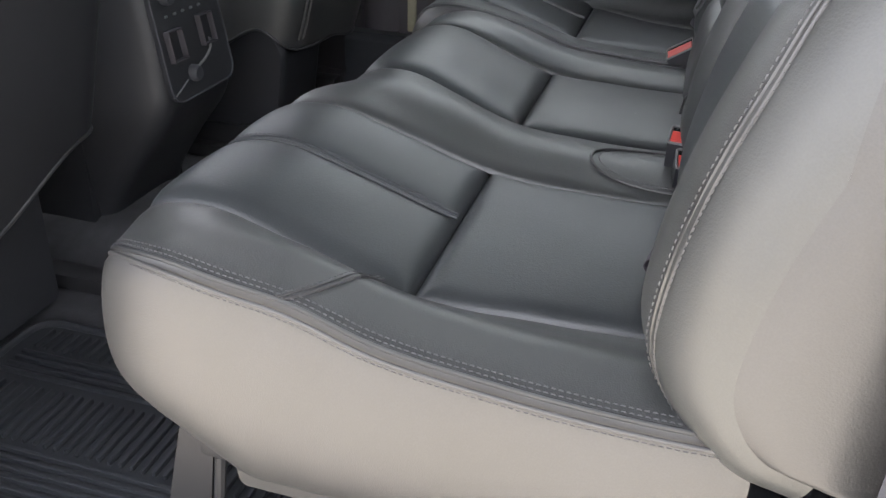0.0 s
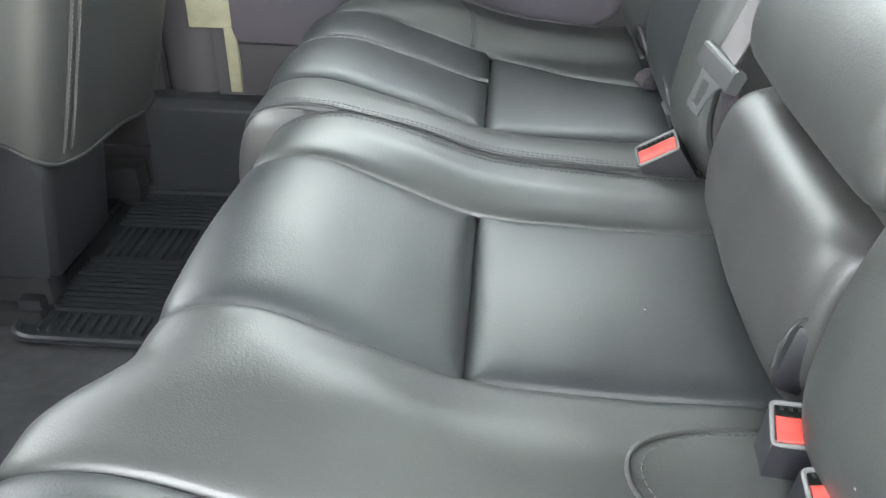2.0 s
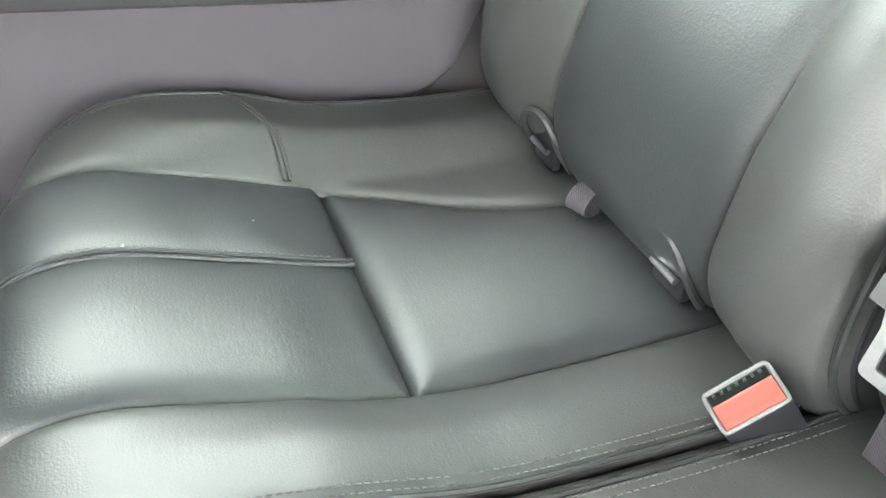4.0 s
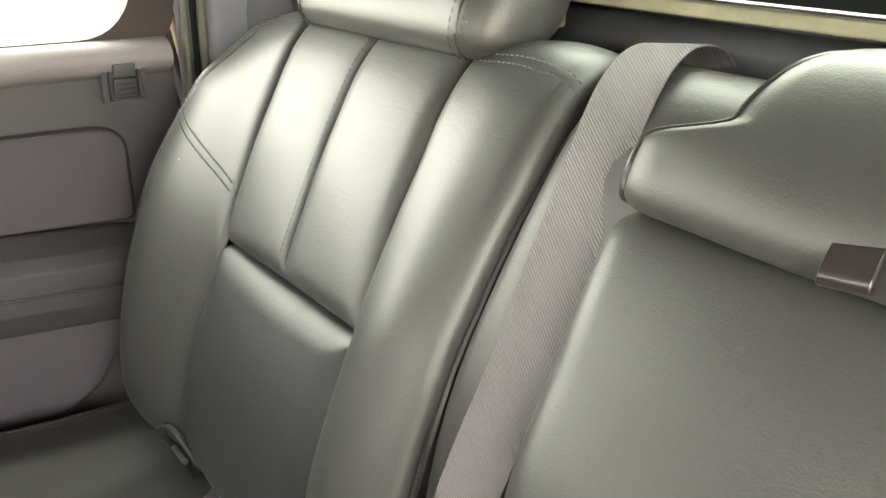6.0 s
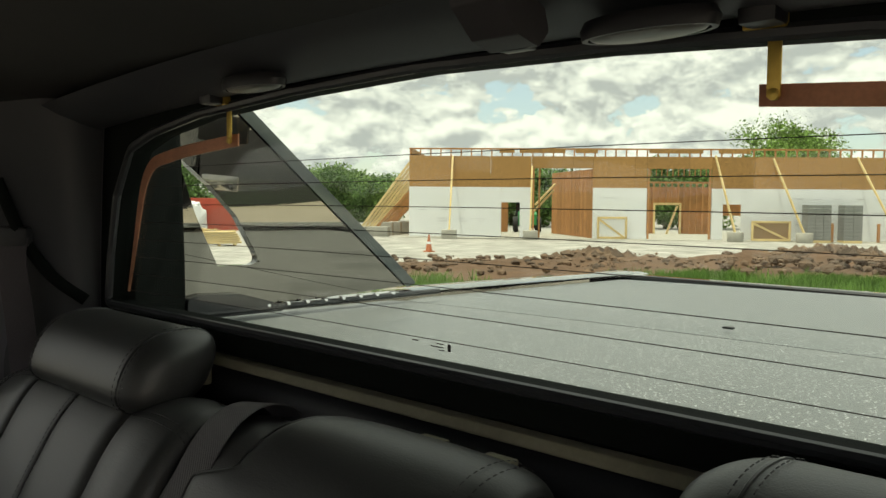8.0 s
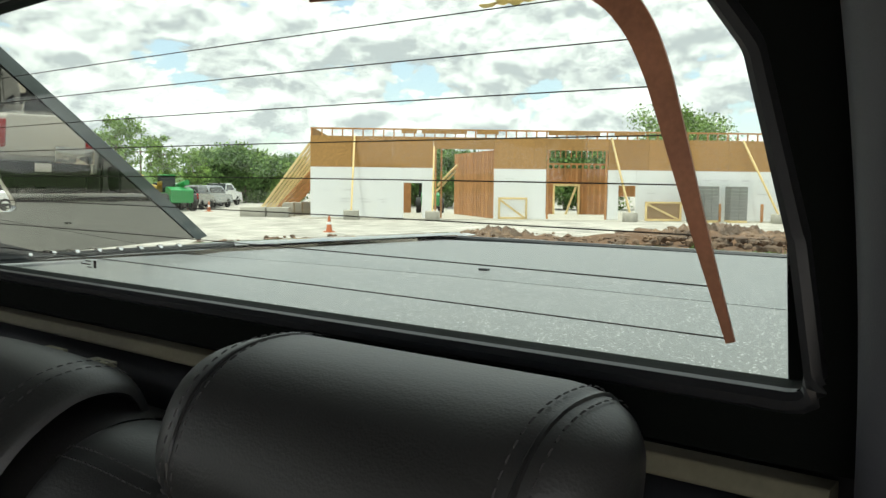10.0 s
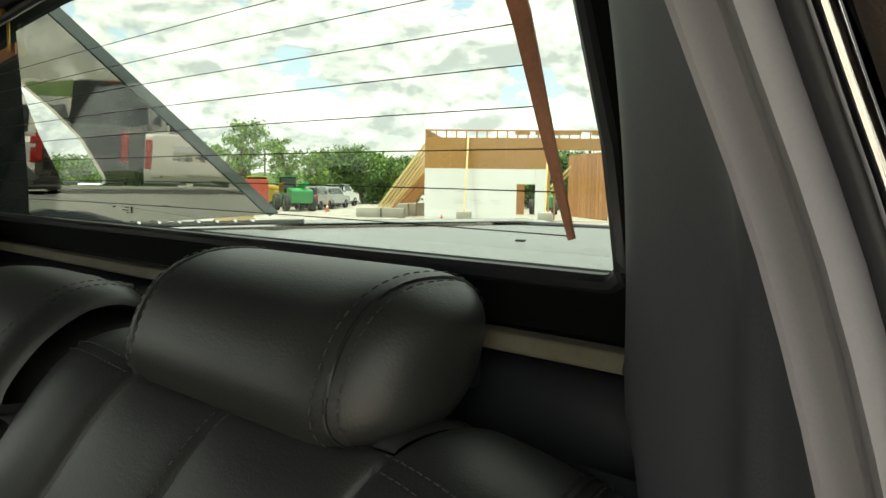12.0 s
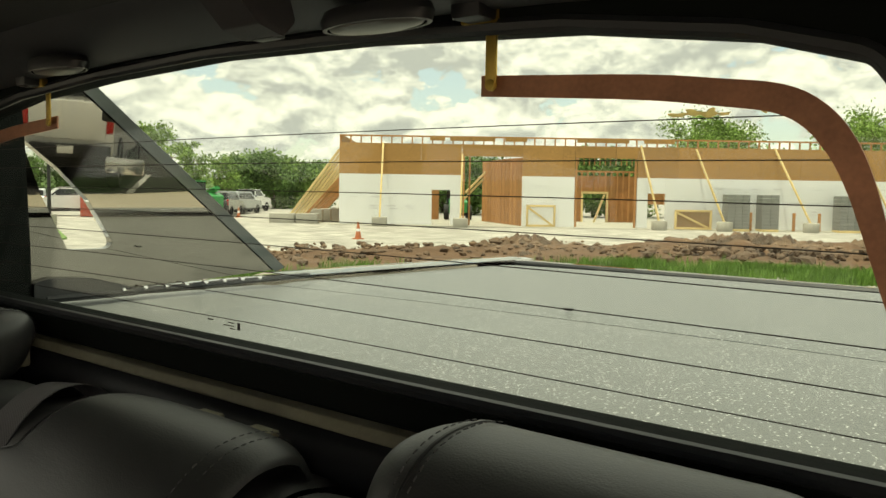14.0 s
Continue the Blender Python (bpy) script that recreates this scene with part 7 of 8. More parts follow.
def make_rubble(az, r, half, h, count, seed):
    """A broken heap of dug-out dirt lumps."""
    rr = random.Random(seed)
    pile2 = thing("dirt_heap", strip_point(az, r) + Vector((0, 0, GZ)), "low heap of broken brown dirt lumps", "dirt heap", "dirt heaps")
    lumps = Joined()
    n3, m3 = 40, 14
    core = np.zeros((n3, m3, 3))
    for i2 in range(n3):
        for k2 in range(m3):
            a2, q2 = az + half * (2 * i2 / (n3 - 1) - 1), -1 + 2 * k2 / (m3 - 1)
            p2 = strip_point(a2, r + 1.3 * q2)
            dome = max(0.0, 1 - (2 * i2 / (n3 - 1) - 1) ** 2) ** 0.6 * max(0.0, 1 - q2 * q2) ** 0.8
            core[i2, k2] = (p2.x, p2.y, GZ - 0.02 + h * dome * (0.7 + 0.9 * noise.noise(p2 * 1.1)))
    lumps.grid(core, flip=True)
    for k2 in range(count):
        a2, q2 = az + rr.gauss(0, half * 0.5), rr.gauss(0, 0.6)
        p2 = strip_point(a2, r + q2)
        s2 = rr.uniform(0.07, 0.34)
        dome = max(0.0, 1 - ((a2 - az) / half) ** 2) * max(0.0, 1 - (q2 / 1.4) ** 2)
        bm2 = bmesh.new()
        bmesh.ops.create_icosphere(bm2, subdivisions=1, radius=s2)
        for v2 in bm2.verts:
            v2.co *= 0.7 + 0.6 * rr.random()
        bm2.verts.index_update()
        lumps.add([v2.co + Vector((p2.x, p2.y, GZ + h * dome * rr.uniform(0.5, 1.05))) for v2 in bm2.verts], [[v2.index for v2 in f2.verts] for f2 in bm2.faces])
        bm2.free()
    lumps.part("lumps", LUMP, pile2, smooth=False, kind="stuff")


make_rubble(19.0, 31.5, 4.6, 0.50, 700, 71)
make_rubble(10.5, 31.0, 4.2, 0.55, 420, 72)
make_rubble(34.0, 31.5, 2.5, 0.18, 120, 73)
make_rubble(4.0, 31.0, 3.5, 0.6, 200, 74)


def grass_stuff(name, count, place, hmin, hmax, label, mat=GRASS):
    rg2 = random.Random(9)
    j = Joined()
    for k in range(count):
        p = place(rg2)
        h = rg2.uniform(hmin, hmax)
        for b in range(3):
            a = rg2.uniform(0, math.pi * 2)
            w, lx, ly = rg2.uniform(0.012, 0.03), rg2.gauss(0, 0.25) * h, rg2.gauss(0, 0.25) * h
            dx, dy = math.cos(a) * w, math.sin(a) * w
            q = p + Vector((rg2.gauss(0, 0.05), rg2.gauss(0, 0.05), 0))
            j.add([(q.x - dx, q.y - dy, q.z), (q.x + dx, q.y + dy, q.z), (q.x + lx, q.y + ly, q.z + h)], [[0, 1, 2]])
    return tagged(j.part(name, mat, None, label, smooth=False), label, "grass", kind="stuff")


def grass_place(rg2):
    az = rg2.uniform(-4, 30) if rg2.random() < 0.85 else rg2.uniform(44, 55)
    edge = float(np.interp(az, [-6, 15, 30, 45, 56], [24.0, 23.5, 22.8, 20.5, 19]))
    lump = 1.6 * max(0.0, noise.noise(Vector((az * 0.5, 3.1, 0)))) 
    p = strip_point(az, edge + rg2.gauss(-1.0, 0.9 + lump))
    for again in range(6):
        if noise.noise(p * 0.55) > 0.10:
            break
        p = strip_point(az + rg2.uniform(-4, 4), edge + rg2.gauss(-1.0, 0.9 + lump))
    p.z = GZ + 0.02
    return p


grass_stuff("verge_grass", 12000, grass_place, 0.08, 0.38, "uneven tufts of bright green verge grass")


# ---- trees ----
def make_tree(name_label, base, height, spread, seed, leaf=LEAF, leaves=2600, trunk_r=0.16, crown_from=0.3, open_crown=0.0, leaf_size=0.30):
    """Tapered trunk with limbs, and a crown of many small leaf clumps gathered round the limb ends."""
    rg2 = random.Random(seed)
    t = thing("tree", base, name_label, "tree", "trees behind the site")
    base = Vector(base)
    wood = Joined()
    tips = []
    pts = [base + Vector((rg2.gauss(0, 0.02) * k * height * 0.3, rg2.gauss(0, 0.02) * k * height * 0.3, height * 0.85 * k / 8)) for k in range(9)]
    wood.tube(pts, [trunk_r * (1 - 0.85 * k / 8) for k in range(9)], 8)
    for k in range(16):
        f = crown_from + (0.95 - crown_from) * k / 15
        i = min(int(f * 8), 7)
        s = pts[i].lerp(pts[i + 1], f * 8 - i) if f * 8 - i <= 1 else pts[i + 1]
        a = k * 2.4 + rg2.uniform(-0.4, 0.4)
        L = spread * (0.45 + 0.75 * math.sin(math.pi * min(0.97, (f - crown_from * 0.6)))) * rg2.uniform(0.75, 1.15)
        up = rg2.uniform(0.25, 0.75)
        e = s + Vector((math.cos(a) * L, math.sin(a) * L, L * up))
        m = s.lerp(e, 0.5) + Vector((0, 0, -0.06 * L))
        wood.tube([s, m, e], [trunk_r * 0.35 * (1 - f * 0.5), trunk_r * 0.2, trunk_r * 0.06], 6)
        tips += [(m, 0.30), (e, 0.34), (s.lerp(e, 0.78), 0.36)]
        for q in range(2):
            e2 = m + Vector((rg2.gauss(0, 0.35) * L, rg2.gauss(0, 0.35) * L, rg2.uniform(0.1, 0.5) * L))
            wood.tube([m, e2], [trunk_r * 0.14, trunk_r * 0.04], 5)
            tips.append((e2, 0.30))
    tips.append((pts[-1] + Vector((0, 0, 0.08 * height)), 0.3))
    wood.part("trunk", BARK, t)
    crown = Joined()
    leaf_size *= 0.62
    for k in range(int(leaves * 2.1)):
        c, sp = tips[rg2.randrange(len(tips))]
        if rg2.random() < open_crown and noise.noise(c * 0.9) > 0:
            continue
        p = c + Vector((rg2.gauss(0, 1), rg2.gauss(0, 1), rg2.gauss(0, 0.8))) * sp * spread * 0.5
        s = leaf_size * rg2.uniform(0.5, 1.2)
        n = Vector((rg2.gauss(0, 1), rg2.gauss(0, 1), rg2.gauss(0.4, 1))).normalized()
        u = n.orthogonal().normalized()
        w = n.cross(u)
        a = rg2.uniform(0, 6.28)
        u, w = u * math.cos(a) + w * math.sin(a), w * math.cos(a) - u * math.sin(a)
        crown.add([p - u * s, p + w * s * 0.5 + n * s * 0.15, p + u * s, p - w * s * 0.5 + n * s * 0.12], [[0, 1, 2, 3]])
    crown.part("crown", leaf, t, smooth=False)
    return t


def polar(az, r, z=GZ):
    p = strip_point(az, r)
    return (p.x, p.y, z)


make_tree("tall loose-crowned tree with pale spring leaves", polar(59.0, 78), 8.0, 1.7, 1, LEAF, 2400, 0.2, 0.3, 0.35, 0.26)
make_tree("slim young tree with pale green leaves", polar(56.2, 76), 6.2, 1.4, 2, LEAF, 1900, 0.14, 0.25, 0.3, 0.26)
make_tree("small thin tree with sparse leaves", polar(54.4, 78), 5.4, 1.3, 3, LEAF, 1100, 0.10, 0.2, 0.4, 0.22)
for k, (az, r, h, sp) in enumerate(((53.0, 86, 4.8, 2.4), (52.0, 88, 5.6, 2.6), (51.0, 86, 5.4, 2.6), (50.0, 88, 5.0, 2.5), (49.0, 90, 4.6, 2.3), (47.9, 92, 4.4, 2.2))):
    make_tree("dense dark green shrubby tree at the road bend", polar(az, r), h, sp, 20 + k, LEAF if k % 2 else LEAF_DARK, 3200, 0.12, 0.05, 0.0, 0.34)
make_tree("broad leafy tree behind the building", polar(21.0, 88), 9.2, 4.2, 31, LEAF, 9500, 0.26, 0.2, 0.0, 0.27)
make_tree("leafy tree behind the far wing of the building", polar(12.0, 84), 8.4, 3.8, 32, LEAF, 7500, 0.22, 0.2, 0.0, 0.27)
make_tree("leafy tree seen through the first opening", polar(37.6, 74), 4.9, 2.8, 33, LEAF_DARK, 3400, 0.14, 0.05, 0.0, 0.32)
make_tree("leafy tree seen through the rear doorway", polar(29.3, 74), 4.8, 2.8, 34, LEAF_DARK, 3400, 0.14, 0.05, 0.0, 0.32)
make_tree("leafy tree behind the rear doorway and stud wall", polar(26.6, 77), 4.7, 2.8, 35, LEAF, 3200, 0.14, 0.05, 0.0, 0.32)
make_tree("low leafy tree behind the first opening", polar(39.6, 78), 4.4, 2.6, 36, LEAF_DARK, 2800, 0.14, 0.05, 0.0, 0.32)
for k, (az, r, h, sp) in enumerate(((61.5, 95, 5.2, 2.8), (63.3, 97, 4.8, 2.8), (66.5, 96, 4.2, 2.8), (69.5, 92, 3.8, 2.6))):
    make_tree("round green tree beyond the parking lot", polar(az, r), h, sp, 40 + k, LEAF_DARK, 2400, 0.13, 0.1, 0.0, 0.36)
# timber stack on the gravel by the skip
ts = thing("timber_stack", (-33.7, 20.8, GZ), "small stack of pale pine boards on the gravel", "timber")
tdir = Vector((0.46, 0.89, 0)).normalized()
tacr = Vector((-tdir.y, tdir.x, 0))
trot = Matrix((tdir, tacr, Vector((0, 0, 1)))).transposed()
for k in range(3):
    Joined().box(Vector((-33.7, 20.8, GZ + 0.05)) + tdir * (k - 1) * 0.7, (0.10, 0.9, 0.10), trot, 0.005).part("bearer", LUMBER, ts)
for lev in range(6):
    for k in range(4):
        Joined().box(Vector((-33.7, 20.8, GZ + 0.15 + lev * 0.095)) + tacr * (k - 1.5) * 0.22 + tdir * (0.05 * ((lev * 7 + k * 3) % 5 - 2)), (1.9 - 0.10 * lev, 0.19, 0.075), trot, 0.004).part("board", LUMBER, ts)
# far tree line closing the horizon
g = np.zeros((240, 5, 3))
for i in range(240):
    az = -180 + 360 * i / 239
    h = 4.6 + 3.2 * noise.noise(Vector((az * 0.17, 0, 0))) + 1.8 * noise.noise(Vector((az * 0.9, 5, 0)))
    h *= 1.0 - 0.7 * math.exp(-((az + 70) / 22) ** 2)
    for k in range(5):
        p = strip_point(az, 240 + (0, 4, 9, 16, 26)[k])
        g[i, k] = (p.x, p.y, GZ + (0, 0.6, 0.85, 1.0, 0.9)[k] * h)
structure("backdrop", Joined().grid(g, flip=True), WOODS, "far low tree line round the horizon", "backdrop")


# ---- vehicles ----
def make_vehicle(at, heading, paint, kind, label, s=1.0):
    """A pickup or a sport utility: lower body, cab with glass, wheels with rims, lamps, bumper and tailgate."""
    v = thing("pickup_truck" if kind == "pickup" else "parked_car", at, label, "pickup truck" if kind == "pickup" else "car", "parked vehicles")
    m = Matrix.Translation(at) @ Euler((0, 0, radians(heading))).to_matrix().to_4x4() @ Matrix.Scale(s, 4)

    def put(j, name, mat, parent=v, lab="", **kw):
        j.v = [m @ Vector(tuple(p)) for p in j.v]
        return j.part(name, mat, parent, lab, **kw)

    W = 0.98
    hood, bedz = 1.12, 1.32
    if kind == "pickup":
        side = [(-2.85, 0.55), (-2.85, 1.38), (-0.75, 1.38), (-0.70, 1.36), (1.25, 1.30), (2.75, 1.16), (2.90, 0.95), (2.90, 0.50)]
        cab = [(-0.72, 1.34), (-0.58, 1.90), (-0.40, 1.96), (0.70, 1.96), (1.00, 1.88), (1.55, 1.30)]
        glass = [(-0.45, 1.40), (-0.40, 1.82), (0.72, 1.84), (1.28, 1.38)]
    else:
        side = [(-2.40, 0.45), (-2.45, 1.10), (-2.35, 1.20), (1.05, 1.12), (2.25, 1.00), (2.40, 0.80), (2.40, 0.42)]
        cab = [(-2.38, 1.15), (-2.20, 1.72), (-1.95, 1.80), (0.30, 1.78), (0.60, 1.70), (1.20, 1.10)]
        glass = [(-2.05, 1.20), (-1.98, 1.64), (0.28, 1.66), (0.90, 1.16)]
    put(Joined().prism([(y, z) for y, z in rounded_outline(side, 0.09, 4)], 0, -W, W), "body", paint)
    c2 = rounded_outline(cab, 0.10, 4)
    j = Joined()
    lo = [(-W + 0.04 + 0.22 * max(0, z - 1.3), y, z) for y, z in c2]
    hi = [(W - 0.04 - 0.22 * max(0, z - 1.3), y, z) for y, z in c2]
    n = len(c2)
    j.add(lo + hi, [list(range(n)), list(range(2 * n - 1, n - 1, -1))] + [[i, n + i, n + (i + 1) % n, (i + 1) % n] for i in range(n)])
    put(j, "cab", paint)
    g2 = rounded_outline(glass, 0.06, 3)
    for sg in (-1, 1):
        pts = [(sg * (W - 0.03 - 0.22 * max(0, z - 1.3)), y, z) for y, z in g2]
        put(Joined().add(pts, [list(range(len(pts)))[:: sg]]), "side_window", CAR_GLASS, smooth=False)
    yb = cab[0][0]
    put(Joined().box((0, yb + (0.040 if kind == "pickup" else 0.075), 1.66 if kind == "pickup" else 1.46), (1.74 if kind == "pickup" else 1.45, 0.05, 0.58 if kind == "pickup" else 0.40), Euler((radians(-14), 0, 0)).to_matrix(), 0.03), "rear_window", CAR_GLASS)
    put(Joined().box((0, cab[-1][0] - 0.23, 1.63 if kind == "pickup" else 1.42), (1.45, 0.03, 0.62), Euler((radians(44), 0, 0)).to_matrix(), 0.03), "windscreen", CAR_GLASS)
    rear = side[0][0]
    if kind == "pickup":
        gate = put(Joined().box((0, rear - 0.02, 1.08), (1.62, 0.06, 0.58), bevel=0.025), "tailgate", paint)
        put(Joined().box((0, rear - 0.056, 1.24), (0.22, 0.02, 0.09), bevel=0.01), "gate_handle", TRIM_BLACK, gate)
        put(Joined().box((0, rear - 0.055, 0.86), (1.5, 0.015, 0.035), bevel=0.004), "gate_moulding", TRIM_BLACK, gate)
        put(Joined().box((0, rear - 0.052, 1.06), (0.16, 0.012, 0.05), bevel=0.004), "emblem", CHROME, gate)
    bumper = put(Joined().box((0, rear - 0.10, 0.62), (1.90, 0.22, 0.20), bevel=0.04), "rear_bumper", TRIM_BLACK if kind == "pickup" else paint)
    if kind == "pickup":
        for sg in (-1, 1):
            put(Joined().box((sg * 0.66, rear - 0.13, 0.62), (0.56, 0.20, 0.21), bevel=0.035), "bumper_end", paint, bumper, "painted end of the bumper")
        put(Joined().box((0, yb + 0.12, 1.93), (0.30, 0.05, 0.04), bevel=0.008), "brake_lamp", TAIL_RED)
    put(Joined().box((0, rear - 0.215, 0.64), (0.34, 0.012, 0.12), bevel=0.004), "plate_bar", WHITE_PAINT)
    put(Joined().box((0, side[-1][0] + 0.05, 0.62), (1.90, 0.16, 0.24), bevel=0.04), "front_bumper", CHROME if kind == "pickup" else paint)
    for sg in (-1, 1):
        put(Joined().box((sg * 0.89, rear - 0.005, 1.10 if kind == "pickup" else 1.0), (0.15, 0.08, 0.40), bevel=0.02), "tail_lamp", TAIL_RED)
        put(Joined().box((sg * 0.78, side[-1][0] + 0.0, 0.92), (0.30, 0.08, 0.20), bevel=0.02), "head_lamp", LENS)
        put(Joined().box((sg * 1.08, 0.95, 1.42), (0.20, 0.10, 0.18), bevel=0.03), "mirror", paint)
        for y in ((-1.75, 1.85) if kind == "pickup" else (-1.45, 1.50)):
            r = 0.41 if kind == "pickup" else 0.36
            tyre = put(Joined().lathe([(r * 0.62, -0.13), (r * 0.95, -0.13), (r, -0.09), (r, 0.09), (r * 0.95, 0.13), (r * 0.62, 0.13)], np.array((sg * 0.90, y, r)), axis=0, seg=24), "tyre", TYRE)
            put(Joined().lathe([(0.0, 0.10 * sg), (r * 0.25, 0.09 * sg), (r * 0.55, 0.05 * sg), (r * 0.64, 0.12 * sg)], np.array((sg * 0.90, y, r)), axis=0, seg=20), "rim", SILVER_PAINT, tyre)
    put(Joined().box((0, 0, 0.42), (1.5, 4.6 if kind == "pickup" else 4.0, 0.2)), "underbody", TRIM_BLACK)
    return v


RD = GZ + 0.085
BAY_AHEAD, BAY_SIDE = Vector((0.802, 0.597, 0)), Vector((0.597, -0.802, 0))


def in_bay(side, ahead, z=RD):
    """A place in the parking bay, counted from the white pickup's tailgate."""
    p = Vector((21.15, 12.42, 0)) + BAY_SIDE * side + BAY_AHEAD * ahead
    return (p.x, p.y, z)


make_vehicle(in_bay(0, 2.87), -53.3, WHITE_PAINT, "pickup", "white pickup truck with a clean tailgate in the parking bay", 1.0)
make_vehicle(in_bay(2.45, 3.4), -53.3, DARK_PAINT, "pickup", "tall black pickup truck in the parking bay", 1.06)
make_vehicle(in_bay(5.4, 6.0), -53.3, WHITE_PAINT, "car", "white sport utility parked beyond the pickups")
for az, r, hd, paint, kind, lab in ((63.6, 62, 150, WHITE_PAINT, "pickup", "white crew cab pickup truck beside the lawn"), (65.6, 74, 60, SILVER_PAINT, "car", "silver car parked in the far row"),
                                    (67.0, 75, 60, DARK_PAINT, "pickup", "dark pickup truck parked in the far row"), (68.3, 76, 60, WHITE_PAINT, "car", "white car parked in the far row"),
                                    (69.6, 75, 60, SILVER_PAINT, "pickup", "silver pickup truck parked in the far row"), (70.9, 76, 60, DARK_PAINT, "car", "dark car parked in the far row"),
                                    (53.3, 70, 30, SILVER_PAINT, "car", "silver car parked by the road bend"), (52.7, 76, 30, WHITE_PAINT, "pickup", "white pickup truck parked by the road bend"),
                                    (54.3, 66, 40, DARK_PAINT, "car", "dark car parked behind the green machine"), (56.0, 74, 20, WHITE_PAINT, "pickup", "white pickup truck behind the green machine")):
    make_vehicle(polar(az, r), hd, paint, kind, lab)


for side, a0, a1 in ((-1.35, 0.3, 4.4), (1.25, -0.4, 4.4), (3.8, -0.4, 4.4), (6.3, -0.4, 4.4)):
    # painted lines between the bays
    c4 = Vector(in_bay(side, (a0 + a1) / 2, RD + 0.004))
    structure("trim_bay_line", Joined().box(c4, (0.14, a1 - a0, 0.006), Euler((0, 0, radians(-53.3))).to_matrix()), WHITE_PAINT, "white painted line of the parking bay", "line")
structure("trim_bay_line", Joined().box((14.05, 9.9, RD + 0.004), (0.10, 2.6, 0.006), Euler((0, 0, radians(3))).to_matrix()), WHITE_PAINT, "white painted line on the tan paving", "line")
structure("trim_bay_line", Joined().box((15.5, 9.2, RD + 0.004), (2.6, 0.10, 0.006), Euler((0, 0, radians(14))).to_matrix()), WHITE_PAINT, "white painted line on the tan paving", "line")


def make_loader(at, heading, paint, label, size=1.0):
    """A telescopic handler: chassis, cab, boom with forks and four wheels."""
    v = thing("telehandler", at, label, "construction machine", "construction machines")
    m = Matrix.Translation(at) @ Euler((0, 0, radians(heading))).to_matrix().to_4x4() @ Matrix.Scale(size, 4)

    def put(j, name, mat, lab=""):
        j.v = [m @ Vector(tuple(p)) for p in j.v]
        return j.part(name, mat, v, lab)

    put(Joined().prism(rounded_outline([(-2.4, 0.6), (-2.5, 1.5), (-1.2, 1.7), (1.6, 1.2), (2.2, 0.9), (2.2, 0.6)], 0.1), 0, -0.75, 0.75), "chassis", paint)
    put(Joined().prism(rounded_outline([(-0.9, 1.3), (-0.8, 2.45), (0.4, 2.45), (0.8, 1.3)], 0.12), 0, -0.95, -0.05), "cab", CAR_GLASS, "dark glazed cab")
    put(Joined().box((-0.5, -0.2, 2.5), (0.95, 1.35, 0.08), bevel=0.03), "cab_roof", paint)
    put(Joined().tube([(0.35, -2.3, 2.0), (0.35, 2.0, 1.5), (0.35, 2.9, 0.8)], 0.2, 8), "boom", paint)
    put(Joined().box((0.35, 3.0, 0.55), (1.2, 0.1, 0.7), bevel=0.02), "carriage", TRIM_BLACK)
    for x in (0.0, 0.7):
        put(Joined().box((x, 3.5, 0.25), (0.12, 1.0, 0.06)), "fork", TRIM_BLACK)
    for x in (-0.95, 0.95):
        for y in (-1.5, 1.5):
            put(Joined().lathe([(0.3, -0.2), (0.58, -0.2), (0.62, -0.1), (0.62, 0.1), (0.58, 0.2), (0.3, 0.2)], np.array((x, y, 0.62)), axis=0, seg=20), "tyre", TYRE)
            put(Joined().lathe([(0.0, 0.1), (0.3, 0.14), (0.3, -0.14), (0.0, -0.1)], np.array((x, y, 0.62)), axis=0, seg=16), "rim", paint)
    return v


make_loader(polar(55.6, 62), 70, GREEN_PAINT, "green telescopic handler parked by the site road")
make_loader(polar(57.6, 66), 20, YELLOW_PAINT, "yellow telescopic handler behind the green one")
make_loader(tuple(on_site(7.3, -10.6, BASE)), 40, GREEN_PAINT, "green machine standing inside the unfinished building", 0.85)

# red skip with rubble bags and lumber
skip = thing("skip_container", polar(60.2, 60), "red steel skip with white sheeting and lumber in front", "skip")
c = Vector(polar(60.2, 60))
rot = Euler((0, 0, radians(60.2))).to_matrix()
Joined().box(c + Vector((0, 0, 1.15)), (6.0, 2.4, 2.2), rot, 0.04).part("container", RED_PAINT, skip)
for k in range(7):
    Joined().box(c + rot @ Vector((-2.7 + 0.9 * k, -1.24, 1.15)), (0.12, 0.08, 2.1), rot, 0.01).part("rib", RED_PAINT, skip)
bag = thing("white_sheeting", polar(60.9, 57.5), "crumpled white plastic sheeting heaped by the skip", "plastic sheeting")
bm = bmesh.new()
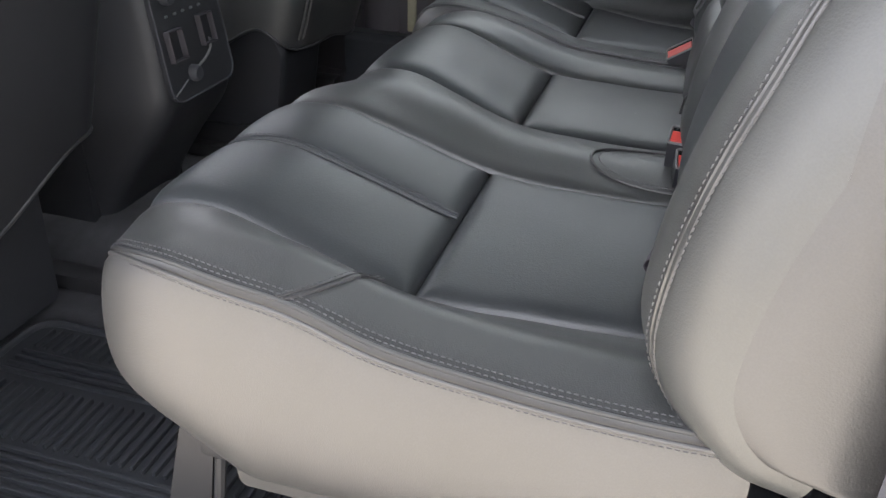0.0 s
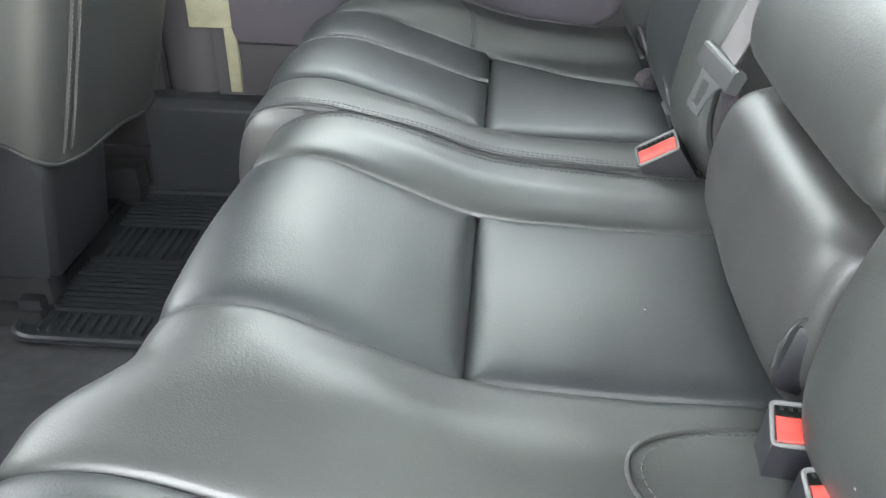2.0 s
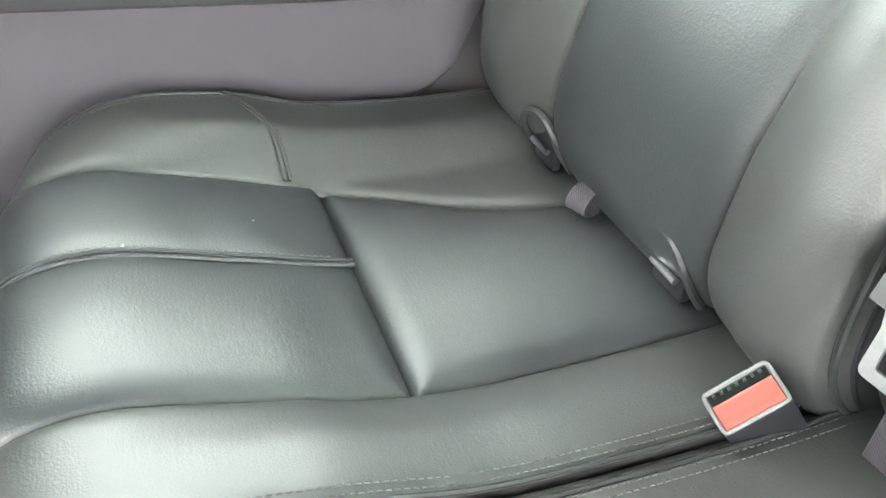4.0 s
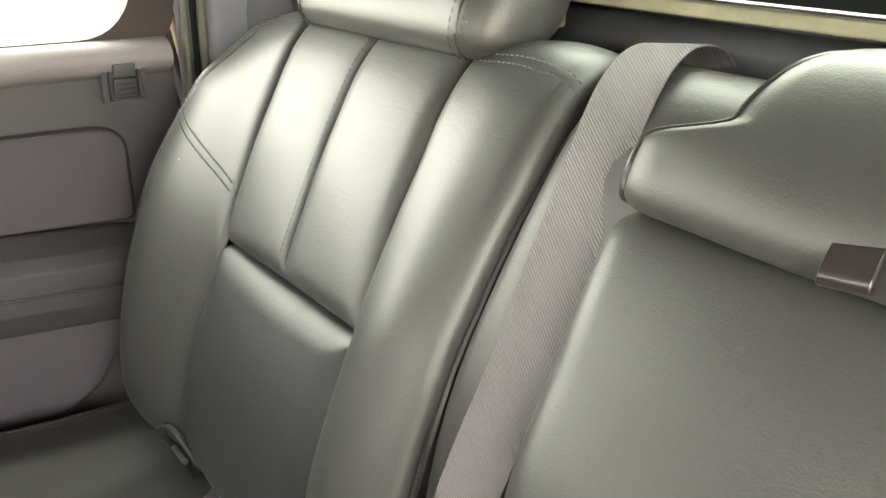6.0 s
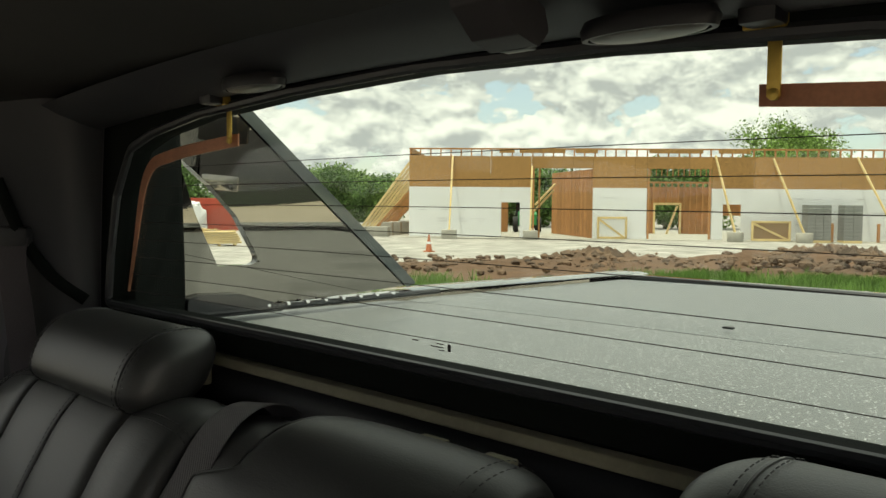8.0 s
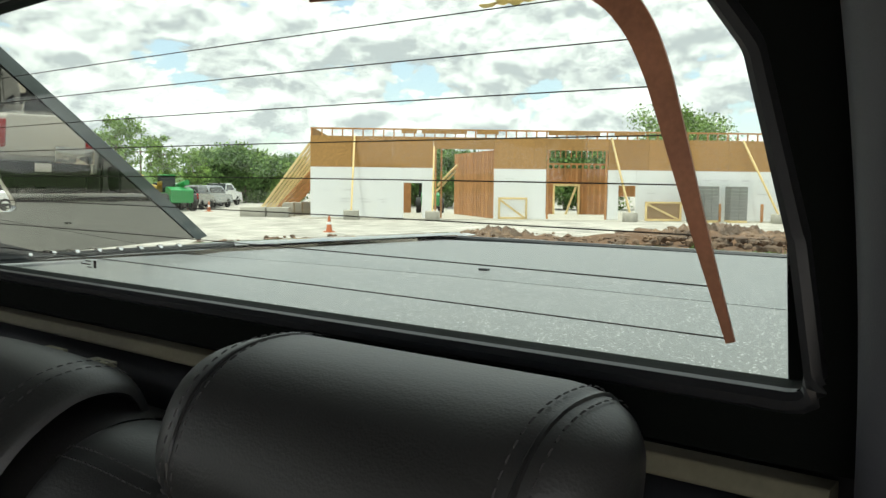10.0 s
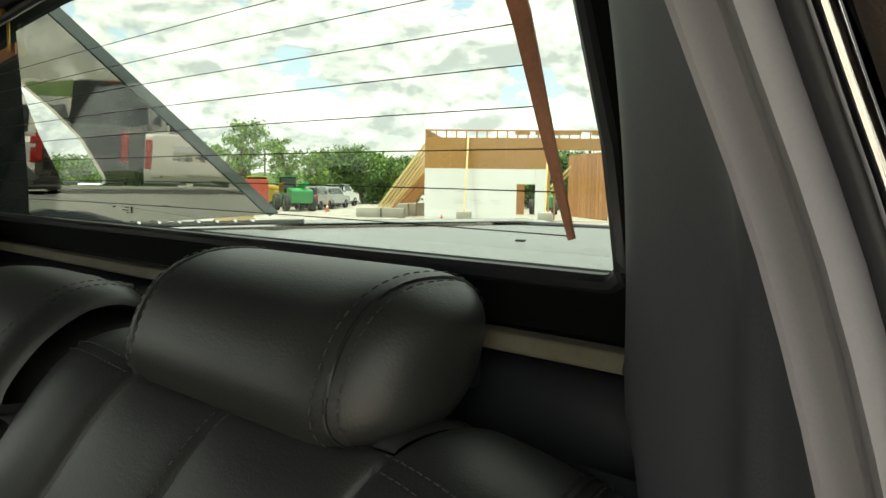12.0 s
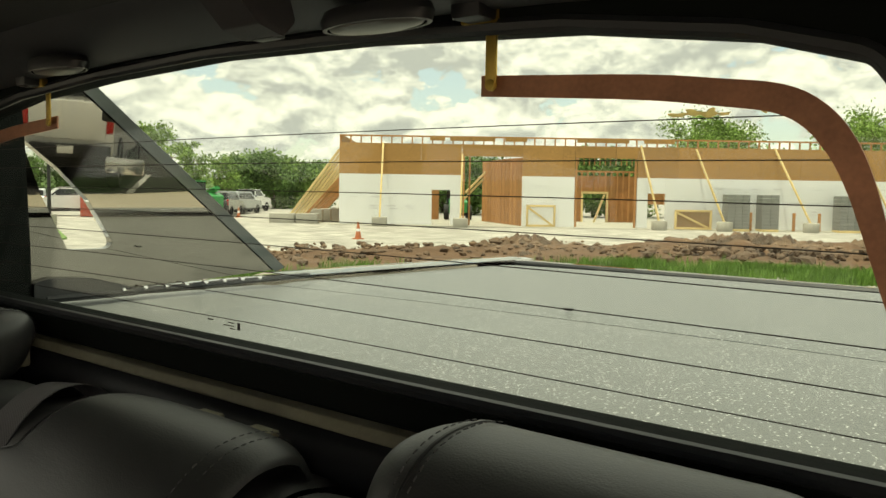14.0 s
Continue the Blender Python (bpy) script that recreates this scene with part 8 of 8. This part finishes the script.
bmesh.ops.create_icosphere(bm, subdivisions=3, radius=1.0)
for v in bm.verts:
    k = 1 + 0.35 * noise.noise(v.co * 1.7) + 0.12 * noise.noise(v.co * 5)
    v.co = Vector((v.co.x * 0.9 * k, v.co.y * 0.7 * k, max(-0.1, v.co.z * 1.25 * k + 0.75)))
    v.co += Vector(polar(60.9, 57.5))
part("heap", bm, WRAP, bag)
pile = thing("lumber_pile", polar(60.0, 52), "low pile of pale offcut boards on the ground", "lumber pile")
rg3 = random.Random(6)
for k in range(14):
    c3 = Vector(polar(60.0 + rg3.uniform(-1.3, 1.3), 52 + rg3.uniform(-1.5, 1.5), GZ + 0.05 + 0.06 * (k % 5)))
    Joined().box(c3, (2.4, 0.22, 0.06), Euler((rg3.gauss(0, 0.05), rg3.gauss(0, 0.05), rg3.uniform(0, 3.1))).to_matrix()).part("board", LUMBER, pile)

# poles by the road and a lamp post with a concrete foot in the lot
for az, r, h in ((57.6, 110, 6.2), (56.4, 112, 6.0), (54.6, 115, 5.2), (53.7, 118, 5.0)):
    b = Vector(polar(az, r))
    p = thing("utility_pole", b, "dark timber utility pole with a cross-arm", "utility pole", "utility poles")
    Joined().tube([b, b + Vector((0, 0, h))], [0.15, 0.11], 8).part("shaft", BARK, p)
    Joined().box(b + Vector((0, 0, h - 0.5)), (2.2, 0.12, 0.14), Euler((0, 0, radians(az))).to_matrix()).part("cross_arm", BARK, p)
for az, r in ((64.9, 40),):
    b = Vector(polar(az, r))
    p = thing("lamp_post", b, "dark lamp post on a pale concrete foot in the lot", "lamp post", "lamp posts")
    Joined().lathe([(0.3, b.z), (0.3, b.z + 0.8), (0.0, b.z + 0.8)], np.array((b.x, b.y, 0)), seg=18).part("foot", CEMENT, p)
    Joined().tube([b + Vector((0, 0, 0.8)), b + Vector((0, 0, 3.6))], [0.09, 0.06], 10).part("shaft", METAL_DARK, p)
    Joined().box(b + Vector((0.4, 0, 3.6)), (0.9, 0.35, 0.12), bevel=0.03).part("head", METAL_DARK, p)
